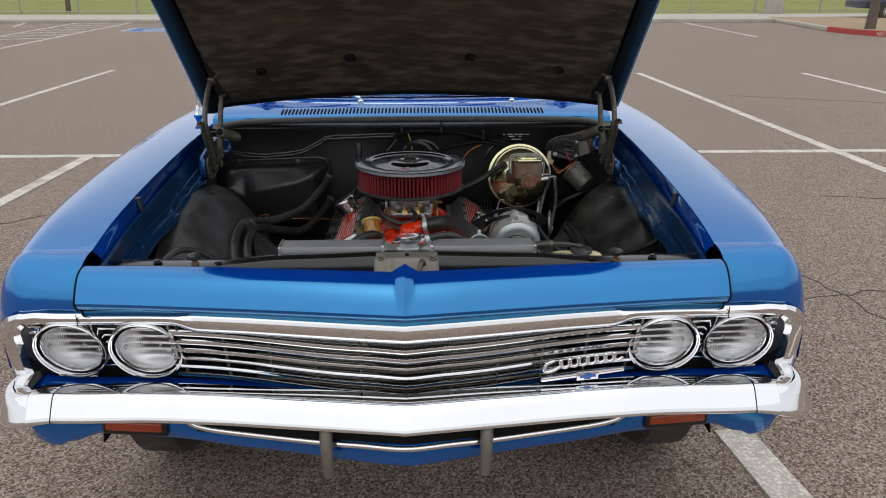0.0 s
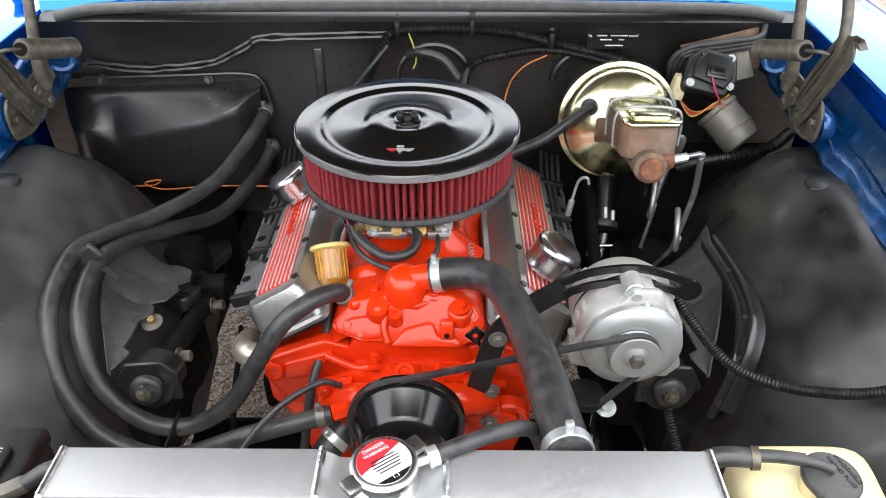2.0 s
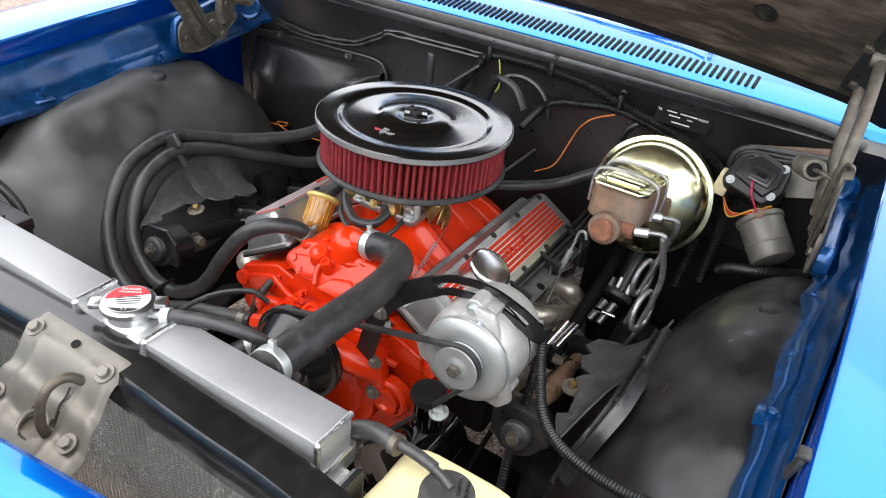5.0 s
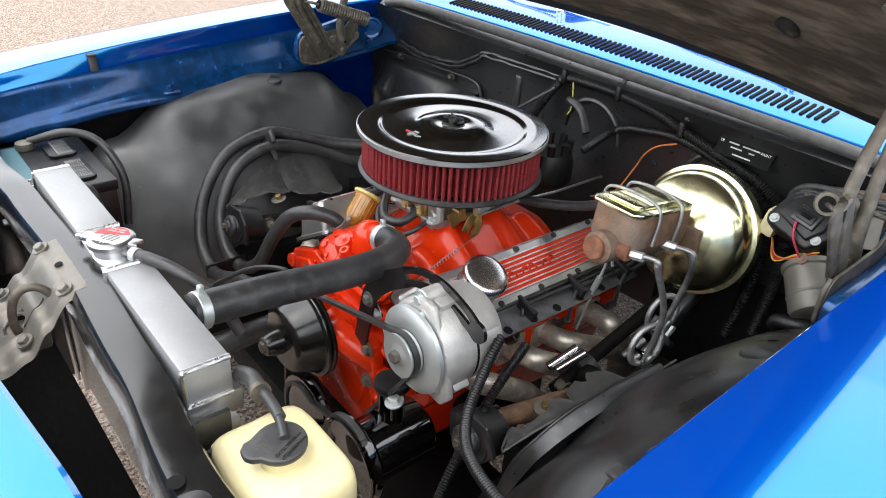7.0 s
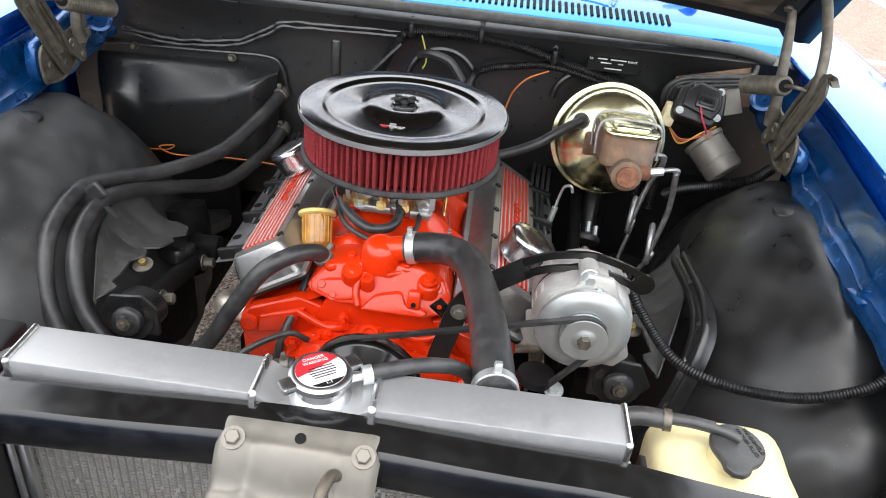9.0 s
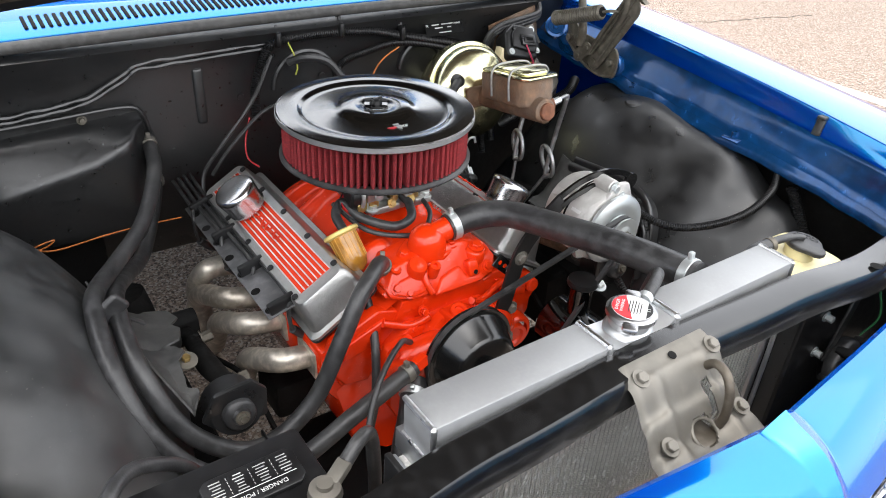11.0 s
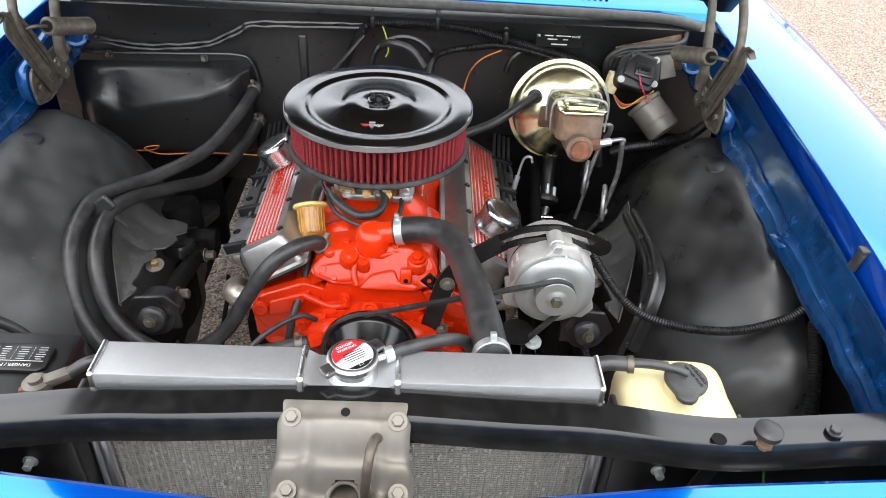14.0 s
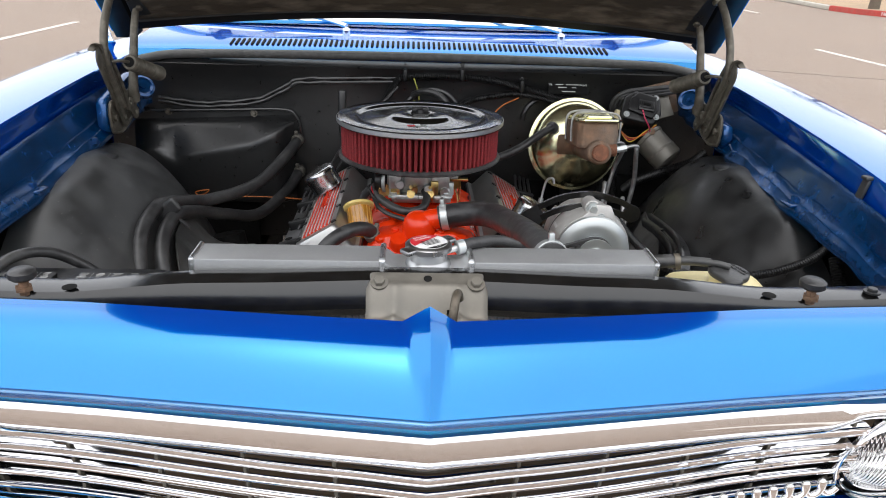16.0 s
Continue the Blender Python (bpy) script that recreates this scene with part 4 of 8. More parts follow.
for i in range(74):
    x = -0.487 + 0.974 * i / 73
    k = 1 - (x / 0.9) ** 2
    part("vent_slot", box((x, 2.726, 1.0355 + 0.012 * k), (0.0066, 0.05, 0.006), 0.002, Matrix.Rotation(radians(10), 3, "X")), DARK, cowl_panel)
part("windshield", sheet([[V(x, 2.90 + 0.10 * (x / 0.75) ** 2 + t, 1.07 + t * 0.62) for t in (0, 0.3, 0.62)] for x in [-0.75 + 0.075 * i for i in range(21)]], 0.005), GLASS, car).visible_shadow = False
part("roof", sheet([[V(x, y, z - 0.05 * (x / 0.72) ** 4) for y, z in ((3.50, 1.425), (3.60, 1.448), (3.9, 1.462), (4.3, 1.455), (4.6, 1.430), (4.72, 1.405))] for x in [-0.72 + 0.06 * i for i in range(25)]], 0.02), BLUE, car)
part("rear_window", sheet([[V(x * (1 + 0.06 * t), 4.70 + 0.55 * t, 1.40 - 0.40 * t - 0.05 * (x / 0.72) ** 4) for t in (0, 0.33, 0.66, 1)] for x in [-0.66 + 0.066 * i for i in range(21)]], 0.005), GLASS, car).visible_shadow = False
part("cabin", box((0, 4.2, 0.68), (1.94, 2.4, 0.56), 0.06), BLUE, car)
deck = []
for i in range(31):
    x = -0.99 + 0.066 * i
    q = abs(x) / 0.99
    deck.append([V(x, y, z - 0.045 * q ** 5) for y, z in ((5.20, 0.985), (5.28, 1.000), (5.6, 1.005), (6.0, 0.995), (6.22, 0.975), (6.29, 0.94), (6.31, 0.86), (6.30, 0.70), (6.28, 0.50))])
part("deck_lid", sheet(deck, 0.003), BLUE, car)
for s in (-1, 1):
    part("belt_panel", sheet([[V(s * x, y, z) for x, z in ((1.0, 0.86), (0.985, 0.95), (0.94, 0.985), (0.80, 1.0), (0.74, 1.005))] for y in (2.98, 3.4, 3.9, 4.4, 4.9, 5.25)], 0.003), BLUE, car)
    part("rear_pillar", sheet([[V(s * x, y, z) for x, y, z in ((0.72, y0, 1.40), (0.735, y0 + 0.10, 1.25), (0.76, y0 + 0.22, 1.10), (0.79, y0 + 0.30, 0.99))] for y0 in (4.45, 4.60, 4.78, 4.98)], 0.01), BLUE, car)
    part("rear_bumper_end", box((s * 0.93, 6.33, 0.56), (0.16, 0.10, 0.12), 0.03), CHROME, car)
part("rear_bumper", box((0, 6.36, 0.56), (1.74, 0.08, 0.12), 0.03), CHROME, car)
part("dash", box((0, 3.25, 0.98), (1.46, 0.34, 0.14), 0.04), INTERIOR, car)
# Unseen dark box added to keep sky out of the air cleaner lid's reflection.
part("interior", box((0, 4.15, 1.16), (1.40, 0.9, 0.50), 0.05), INTERIOR, car)
for s in (-1, 1):
    part("pillar", tube([(s * 0.76, 3.0, 1.06), (s * 0.72, 3.3, 1.28), (s * 0.68, 3.52, 1.44)], 0.024, 10), BLUE, car)
    # Dark slab added in the window opening to block sky as well.
    part("side_window", box((s * 0.70, 3.75, 1.22), (0.02, 0.9, 0.40), 0.01), INTERIOR, car)
for s in (-1, 1):
    for y in (2.20, 5.2):
        w = part("wheel", lathe([(0.0, 0.03), (0.18, 0.03), (0.19, 0.0), (0.30, 0.0), (0.34, 0.04), (0.34, 0.16), (0.30, 0.2), (0, 0.2)], (s * 0.90, y, 0.34), (-s, 0, 0), 32), RUBBER, car)
        part("rim", lathe([(0, -0.002), (0.12, 0.0), (0.185, 0.02), (0.185, 0.04), (0, 0.04)], (s * 0.90, y, 0.34), (-s, 0, 0), 32), CHROME, w)
    # Added dark fill where bright ground showed through; stands in for shade.
    if s > 0:
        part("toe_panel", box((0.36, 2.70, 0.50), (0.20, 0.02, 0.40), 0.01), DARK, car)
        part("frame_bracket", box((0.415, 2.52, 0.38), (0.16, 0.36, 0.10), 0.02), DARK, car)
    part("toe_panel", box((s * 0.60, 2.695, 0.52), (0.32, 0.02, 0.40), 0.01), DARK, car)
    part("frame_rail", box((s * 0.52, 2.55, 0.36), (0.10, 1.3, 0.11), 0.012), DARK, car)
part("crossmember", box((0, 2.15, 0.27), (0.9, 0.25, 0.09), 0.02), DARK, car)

# core support, latch
sup = []
for i in range(65):
    x = -0.72 + 1.44 * i / 64
    yc = 1.632 + ease(abs(x), (0, 0.012), (0.25, 0.004), (0.45, -0.010), (0.72, 0.01))
    z0 = ease(abs(x), (0, 0.872), (0.3, 0.868), (0.5, 0.858), (0.72, 0.855))
    sup.append([V(x, yc + dy, z0 + dz) for dy, dz in ((0.03, -0.05), (0.026, -0.008), (0.022, 0.0), (0.0, 0.003), (-0.02, 0.0), (-0.026, -0.008), (-0.032, -0.035), (-0.02, -0.05))])
support = part("core_support", sheet(sup, 0.003), BAR_BLACK, car, "black steel radiator support bar")
for s in (-1, 1):
    part("side_panel", box((s * 0.535, 1.632, 0.63), (0.39, 0.008, 0.40), 0.003), PLASTIC, support)
    part("panel_return", box((s * 0.346, 1.668, 0.63), (0.008, 0.075, 0.40), 0.002), BLACK, support)
    # Splash panel is near-black: the cavity's shade sits in its colour.
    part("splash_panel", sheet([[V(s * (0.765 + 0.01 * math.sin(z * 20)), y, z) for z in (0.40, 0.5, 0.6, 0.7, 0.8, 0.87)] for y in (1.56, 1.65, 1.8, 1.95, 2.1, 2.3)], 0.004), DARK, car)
    disc = part("pressed_disc", lathe([(0.024, -0.004), (0.022, 0.001), (0.017, 0.003), (0, 0.0035)], (s * 0.667, 2.29, 0.8535), (-s * 0.12, 0, 1), 28), BLACK_WORN, car)
# ---- radiator ----
radiator = thing("radiator", (0, 1.70, 0.4), "bare aluminium radiator with a welded top tank", "radiator")
top_tank = part("top_tank", join(box((-0.187, 1.695, 0.853), (0.256, 0.058, 0.054), 0.0025), box((0.189, 1.695, 0.853), (0.258, 0.058, 0.054), 0.0025)), TANK_METAL, radiator)
saddle = []
for x, z in ((-0.061, 0.879), (-0.052, 0.874), (-0.044, 0.868), (-0.02, 0.866), (0.02, 0.866), (0.046, 0.868), (0.054, 0.874), (0.062, 0.879)):
    saddle.append([V(x, 1.667, 0.84), V(x, 1.667, z), V(x, 1.723, z), V(x, 1.723, 0.84)])
part("filler_saddle", sheet(saddle, 0.003), POLISHED, top_tank)


def weld(a, b, r=0.0042):
    a, b = Vector(a), Vector(b)
    n = max(4, int((b - a).length / 0.003))
    pts = [a.lerp(b, i / n) for i in range(n + 1)]
    return tube(pts, lambda q: r * (1 + 0.28 * math.sin(q * n * math.pi)), 8, 1)


for x in (-0.060, 0.061):
    part("weld", weld((x, 1.667, 0.8805), (x, 1.723, 0.8805)), WELD, top_tank)
    part("weld", weld((x, 1.6655, 0.84), (x, 1.6655, 0.880)), WELD, top_tank)
for x in (-0.3145, 0.3175):
    for p, q in (((x, 1.667, 0.8795), (x, 1.723, 0.8795)), ((x, 1.6665, 0.828), (x, 1.6665, 0.879)), ((x, 1.667, 0.828), (x, 1.723, 0.828))):
        part("weld", weld(p, q, 0.0036), WELD, top_tank)
for s in (-1, 1):
    part("tank_foot", box((s * 0.25, 1.70, 0.812), (0.136, 0.07, 0.03), 0.002), ALUMINIUM, radiator)
rnd = random.Random(9)
bm = bmesh.new()
for i in range(70):
    x0, x1 = -0.325 + 0.65 * i / 70 + 0.0012, -0.325 + 0.65 * (i + 1) / 70 - 0.0012
    for k in range(80):
        z = 0.40 + 0.40 * k / 80
        j = rnd.uniform(-0.0008, 0.0008)
        vs = [bm.verts.new(p) for p in ((x0, 1.681, z), (x1, 1.681, z + j), (x1, 1.6775, z + 0.0026 + j), (x0, 1.6775, z + 0.0026))]
        bm.faces.new(vs)
cf = part("core", bm, CORE, radiator, "grey finned core with stone-chipped fins", smooth=0)
bm = bmesh.new()
for i in range(71):
    x = -0.325 + 0.65 * i / 70
    vs = [bm.verts.new(p) for p in ((x - 0.0012, 1.676, 0.40), (x + 0.0012, 1.676, 0.40), (x + 0.0012, 1.676, 0.80), (x - 0.0012, 1.676, 0.80))]
    bm.faces.new(vs)
part("core_tube", bm, TUBE_GREY, cf, smooth=0)["kind"] = "stuff"
bm = bmesh.new()
for k in range(640):
    x, z, q = rnd.gauss(rnd.choice((-0.12, 0.13)), 0.075), rnd.uniform(0.55, 0.80), rnd.uniform(0.0007, 0.0026)
    if abs(x) < 0.32:
        bm.faces.new([bm.verts.new((x + a * q, 1.6752, z + b * q * 1.6)) for a, b in ((-1, -1), (1, -0.6), (0.8, 1), (-0.7, 0.8))])
part("stone_chip", bm, WHITE, cf, smooth=0)["kind"] = "stuff"
part("core_back", box((0, 1.70, 0.60), (0.65, 0.034, 0.40), 0.002), CORE, radiator)
for s in (-1, 1):
    part("side_channel", box((s * 0.334, 1.695, 0.60), (0.016, 0.05, 0.41), 0.003), ALUMINIUM, radiator)
    part("edge_wire", tube([(s * 0.336, 1.664, 0.79), (s * 0.337, 1.662, 0.6), (s * 0.336, 1.664, 0.42)], 0.004, 8), ALUMINIUM, radiator)
part("grommet", lathe([(0.0, 0.004), (0.010, 0.004), (0.0155, 0.003), (0.016, 0), (0.0, 0)], (0.228, 1.672, 0.771), (0, -1, 0.1), 20), PLASTIC, radiator)
neck = part("filler_neck", lathe([(0.034, -0.006), (0.031, 0.002), (0.026, 0.006), (0.025, 0.016), (0.029, 0.018), (0.0, 0.018)], (0.003, 1.694, 0.868), (0, 0, 1), 32), ALUMINIUM, radiator)
cap = part("pressure_cap", lathe([(0.0, 0.0), (0.030, 0.0), (0.0325, 0.003), (0.0325, 0.009), (0.030, 0.011), (0.0265, 0.012), (0.0, 0.012)], (0.003, 1.694, 0.886), (0, 0, 1), 40), CAP_STEEL, radiator)
for a in (40, 220):
    part("cap_ear", box((0.003 + 0.033 * math.cos(radians(a)), 1.694 + 0.033 * math.sin(radians(a)), 0.8925), (0.024, 0.020, 0.008), 0.0035, Matrix.Rotation(radians(a), 3, "Z")), CAP_STEEL, cap)


def half_disc(at, r, a0, a1, z, n=14):
    bm = bmesh.new()
    bm.faces.new([bm.verts.new((at[0] + r * math.cos(radians(a0 + (a1 - a0) * i / n)), at[1] + r * math.sin(radians(a0 + (a1 - a0) * i / n)), z)) for i in range(n + 1)])
    return bm


c0 = (0.003, 1.694)
part("cap_label", lathe([(0, 0), (0.026, 0), (0.026, 0.0004), (0, 0.0004)], (c0[0], c0[1], 0.898), (0, 0, 1), 32), WHITE, cap)
part("cap_label_red", half_disc(c0, 0.0257, 60, 222, 0.8988), LABEL_RED, cap)
part("cap_label_black", half_disc(c0, 0.0257, 262, 350, 0.8988), PLASTIC, cap)
turn = Matrix.Translation((c0[0], c0[1], 0.8992)) @ pose(0, 0, 0, 0, 0, 35)
text("DANGER", 0.0058, turn @ Matrix.Translation((-0.001, 0.0185, 0)), WHITE, cap, depth=0.0001)
text("WARNING", 0.0055, turn @ Matrix.Translation((-0.001, 0.0125, 0)), WHITE, cap, depth=0.0001)
text("1.1", 0.0066, turn @ Matrix.Translation((0.001, -0.0205, 0)), WHITE, cap, depth=0.0001)
for i in range(5):
    part("print_bar", box((0, 0, 0), (0.030 - 0.003 * abs(i - 1.5), 0.0012, 0.0003)), PLASTIC, cap).data.transform(turn @ Matrix.Translation((0.001, 0.004 - 0.0036 * i, -0.0003)))

overflow = thing("overflow_hose", (0.05, 1.71, 0.88), "short black rubber overflow hose on the filler neck", "hose")
part("hose", tube([(0.045, 1.71, 0.884), (0.075, 1.722, 0.888), (0.115, 1.745, 0.880), (0.15, 1.775, 0.85), (0.17, 1.80, 0.79)], 0.0085, 14), RUBBER, overflow)
part("clamp", cyl((0.043, 1.709, 0.884), (0.053, 1.713, 0.885), 0.0105, seg=18), ZINC, overflow)
part("nipple", cyl((0.025, 1.703, 0.881), (0.047, 1.711, 0.884), 0.005, seg=12), ALUMINIUM, overflow)

# latch support bracket
latch = thing("hood_latch_bracket", (0, 1.56, 0.80), "silver painted pressed-steel hood latch bracket with bolts", "latch bracket")
rows = []
N, M = 44, 46
bm = bmesh.new()
grid = []
for j in range(M + 1):
    v = j / M
    y = lerp(v, (0, 1.638), (0.12, 1.618), (0.3, 1.594), (0.62, 1.556), (0.85, 1.520), (1, 1.494))
    z = ease(v, (0, 0.876), (0.14, 0.872), (0.42, 0.836), (0.66, 0.806), (0.86, 0.795), (1, 0.803))
    row = []
    for i in range(N + 1):
        u = -1 + 2 * i / N
        half = lerp(v, (0, 0.080), (0.3, 0.078), (0.75, 0.090), (1, 0.092))
        ridge = 0.007 * math.exp(-((abs(u) - 0.52) / 0.10) ** 2) * ease(v, (0.1, 0), (0.3, 1), (0.8, 1), (1, 0.3))
        edge = -0.010 * max(0, (abs(u) - 0.88) / 0.12) ** 2
        dish = -0.006 * math.exp(-(u / 0.38) ** 4) * ease(v, (0.3, 0), (0.55, 1), (0.9, 1), (1, 0))
        row.append(bm.verts.new((u * half, y, z + ridge + edge + dish)))
    grid.append(row)
for j in range(M):
    for i in range(N):
        q = (grid[j][i].co + grid[j + 1][i + 1].co) / 2
        if math.hypot(q.x - 0.004, (q.y - 1.553) * 1.2) < 0.019 or (abs(q.x - 0.030) < 0.005 and abs(q.y - 1.575) < 0.016):
            continue
        bm.faces.new((grid[j][i], grid[j][i + 1], grid[j + 1][i + 1], grid[j + 1][i]))
bmesh.ops.recalc_face_normals(bm, faces=bm.faces[:])
bmesh.ops.solidify(bm, geom=bm.faces[:], thickness=0.003)
plate = part("plate", bm, BRACKET, latch)
ring = [(0.004 + 0.0195 * math.cos(a), 1.553 + 0.0165 * math.sin(a), 0.802 + 0.010 * math.sin(a)) for a in [2 * math.pi * k / 24 for k in range(24)]]
part("hole_rim", tube(ring, 0.0028, 8, 2, closed=True), BRACKET, plate)
part("latch_body", box((0.004, 1.565, 0.780), (0.05, 0.05, 0.03), 0.006), HINGE_MAT, latch)
part("hook", tube([(0.028, 1.556, 0.792), (0.029, 1.550, 0.822), (0.031, 1.554, 0.852), (0.034, 1.566, 0.870), (0.038, 1.584, 0.872), (0.041, 1.598, 0.858), (0.042, 1.603, 0.842)], 0.0058, 12), HINGE_MAT, latch)
for x, y, z in ((-0.0615, 1.614, 0.872), (0.0635, 1.612, 0.872), (-0.062, 1.554, 0.815), (0.067, 1.553, 0.815)):
    part("bolt", bolt((x, y, z), (0, -0.45, 0.9), 0.0074, 0.007), BRACKET, latch)
part("small_hole", lathe([(0, 0), (0.0055, 0), (0.0055, 0.001), (0, 0.001)], (0.001, 1.622, 0.8745), (0, -0.3, 0.95), 16), DARK, latch)
for s in (-1, 1):
    rb = thing("rubber_stop", (s * 0.503, 1.60, 0.86), "adjustable rubber hood stop on a rusty bolt", "hood stop", "hood stops")
    part("stem", cyl((s * 0.503, 1.602, 0.855), (s * 0.503, 1.604, 0.878), 0.006, seg=14), RUST, rb)
    part("nut", cyl((s * 0.503, 1.602, 0.861), (s * 0.503, 1.602, 0.867), 0.0105, seg=6), RUST, rb)
    part("pad", lathe([(0, 0), (0.013, 0.0), (0.0165, 0.003), (0.0165, 0.010), (0.013, 0.013), (0, 0.014)], (s * 0.503, 1.604, 0.876), (0, 0, 1), 24), RUBBER, rb)
    part("bar_hole", lathe([(0, 0), (0.009, 0), (0.009, 0.001), (0, 0.001)], (s * 0.449, 1.606, 0.8640), (0, 0, 1), 18), DARK, support)
    part("bar_bolt", bolt((s * 0.60, 1.625, 0.862), (0, 0, 1), 0.007), BLACK, support)
horn = thing("horn", (0.47, 1.62, 0.66), "black disc horn behind the grille", "horn")
part("body", lathe([(0, 0), (0.03, 0.0), (0.05, 0.008), (0.055, 0.016), (0.055, 0.03), (0.04, 0.045), (0, 0.05)], (0.47, 1.575, 0.665), (0, 1, -0.3), 32), PLASTIC, horn)
part("trumpet", lathe([(0.01, 0), (0.02, -0.004), (0.028, 0.004), (0.028, 0.02), (0.0, 0.02)], (0.475, 1.57, 0.66), (0, 1, -0.3), 24), RUBBER, horn)
for a in range(0, 360, 60):
    part("rim_boss", cyl((0.47 + 0.052 * math.cos(radians(a)), 1.580, 0.665 + 0.052 * math.sin(radians(a))), (0.47 + 0.052 * math.cos(radians(a)), 1.607, 0.657 + 0.052 * math.sin(radians(a))), 0.008, seg=12, w=0.001), PLASTIC, horn)
part("lead", tube([(0.52, 1.61, 0.70), (0.535, 1.60, 0.74), (0.53, 1.615, 0.79), (0.525, 1.62, 0.82)], 0.0018, 6), mat("green_wire", (0.03, 0.16, 0.06), 0.5), horn)
part("strap", box((0.445, 1.615, 0.74), (0.022, 0.004, 0.12), 0.001, Matrix.Rotation(0.25, 3, "Y")), BLACK, horn)
for x, z in ((0.40, 0.775), (0.41, 0.70), (-0.40, 0.76)):
    part("panel_bolt", bolt((x, 1.626, z), (0, -1, 0), 0.006, 0.012), ZINC, support)

# ---- engine ----
engine = thing("engine", (0, 2.3, 0.3), "bright orange painted V8 engine with finned aluminium valve covers", "engine")
rot_y = Matrix(((1, 0, 0, 0), (0, 0, 1, 0), (0, 1, 0, 0), (0, 0, 0, 1)))  # outline x,y -> world x,z; depth -> y


def slab(outline, y0, y1, w=0.006, seg=2):
    return prism(outline, y1 - y0, Matrix.Translation((0, y0, 0)) @ rot_y, w, seg)


part("block", slab([(-0.21, 0.53), (-0.12, 0.60), (0.12, 0.60), (0.21, 0.53), (0.17, 0.38), (0.10, 0.33), (-0.10, 0.33), (-0.17, 0.38)], 2.10, 2.62, 0.008), ORANGE, engine)
for s in (-1, 1):
    part("cylinder_head", slab([(s * 0.135, 0.665), (s * 0.235, 0.625), (s * 0.232, 0.545), (s * 0.20, 0.50), (s * 0.10, 0.575)], 2.103, 2.60, 0.006), ORANGE, engine)
    for k, (y, z) in enumerate(((2.098, 0.60), (2.098, 0.555))):
        part("head_plug", cyl((s * 0.195, y - 0.004, z), (s * 0.195, y + 0.01, z), 0.010, seg=16, w=0.002), ORANGE, engine)

# intake manifold: one casting with runners, pads and the thermostat seat
def intake_z(x, y):
    a = abs(x)
    z = 0.702 + 0.03 * ease(y, (2.08, 0), (2.16, 0.6), (2.24, 1), (2.7, 1))
    z -= 0.05 * max(0, (a - 0.06) / 0.09) ** 1.5
    z += 0.040 * math.exp(-((a - 0.03) / 0.055) ** 2) * math.exp(-((y - 2.33) / 0.10) ** 4)
    for yr in (2.20, 2.27, 2.40, 2.47):
        z += 0.018 * math.exp(-((y - yr - 0.15 * (a - 0.05)) / 0.019) ** 2) * ease(a, (0.03, 0), (0.06, 1), (0.12, 1), (0.15, 0.4))
    return z


rows = []
for j in range(61):
    y = 2.092 + 0.42 * j / 60
    rows.append([V(-0.152 + 0.304 * i / 56, y, intake_z(-0.152 + 0.304 * i / 56, y)) for i in range(57)])
intake = part("intake_manifold", sheet(rows, 0.0), ORANGE, engine, smooth=50)
LEAN, LOW = 0.75, 0.688


def leaning(outline, proud, depth=0.05, w=0.004, seg=3):
    """A casting face on the front of the manifold; its upper edge leans back."""
    flat = [(x, LOW + (z - LOW) / (1 + LEAN)) for x, z in outline]
    bm = slab(flat, 2.075 - proud, 2.075 + depth, w, seg)
    for v in bm.verts:
        v.co.y += LEAN * (v.co.z - LOW)
    return bm


def on_face(x, z):
    q = LOW + (z - LOW) / (1 + LEAN)
    return V(x, 2.075 + LEAN * (q - LOW), q)


FACE_N = (0, -1, LEAN)
part("manifold_front", leaning([(-0.112, 0.737), (-0.108, 0.714), (-0.068, 0.696), (-0.030, 0.696), (-0.013, 0.684), (0.077, 0.684), (0.111, 0.705), (0.119, 0.737), (0.106, 0.775), (0.062, 0.800), (-0.020, 0.800), (-0.085, 0.785)], 0.0, 0.06), ORANGE, intake)
part("flange_step", leaning([(-0.118, 0.722), (-0.112, 0.708), (-0.070, 0.688), (-0.034, 0.688), (-0.016, 0.676), (0.080, 0.676), (0.116, 0.698), (0.124, 0.722), (0.10, 0.74), (-0.10, 0.74)], -0.010, 0.06, 0.003), ORANGE, intake)
part("raised_panel", leaning([(-0.026, 0.692), (-0.004, 0.728), (0.012, 0.735), (0.032, 0.742), (0.040, 0.738), (0.046, 0.715), (0.072, 0.712), (0.084, 0.702), (0.076, 0.691)], 0.006, 0.02, 0.0035, 3), ORANGE, intake)
part("side_panel", leaning([(-0.100, 0.722), (-0.096, 0.748), (-0.058, 0.756), (-0.034, 0.730), (-0.040, 0.708), (-0.066, 0.704)], 0.004, 0.02, 0.0035, 3), ORANGE, intake)
part("ridge", tube([on_face(-0.030, 0.70) + V(0, -0.004, 0), on_face(-0.036, 0.735) + V(0, -0.005, 0), on_face(-0.028, 0.775) + V(0, -0.003, 0)], 0.006, 12), ORANGE, intake)
square = part("square_boss", box(on_face(0.060, 0.727) + V(0, -0.004, 0.003), (0.022, 0.020, 0.030), 0.0045, Matrix.Rotation(radians(-25), 3, "X"), 3), ORANGE, intake)
part("boss_bore", lathe([(0, 0), (0.0042, 0), (0.0042, 0.0008), (0, 0.0008)], on_face(0.060, 0.722) + V(0, -0.0155, 0.004), (0, -1, 0.4), 14), DARK, square)
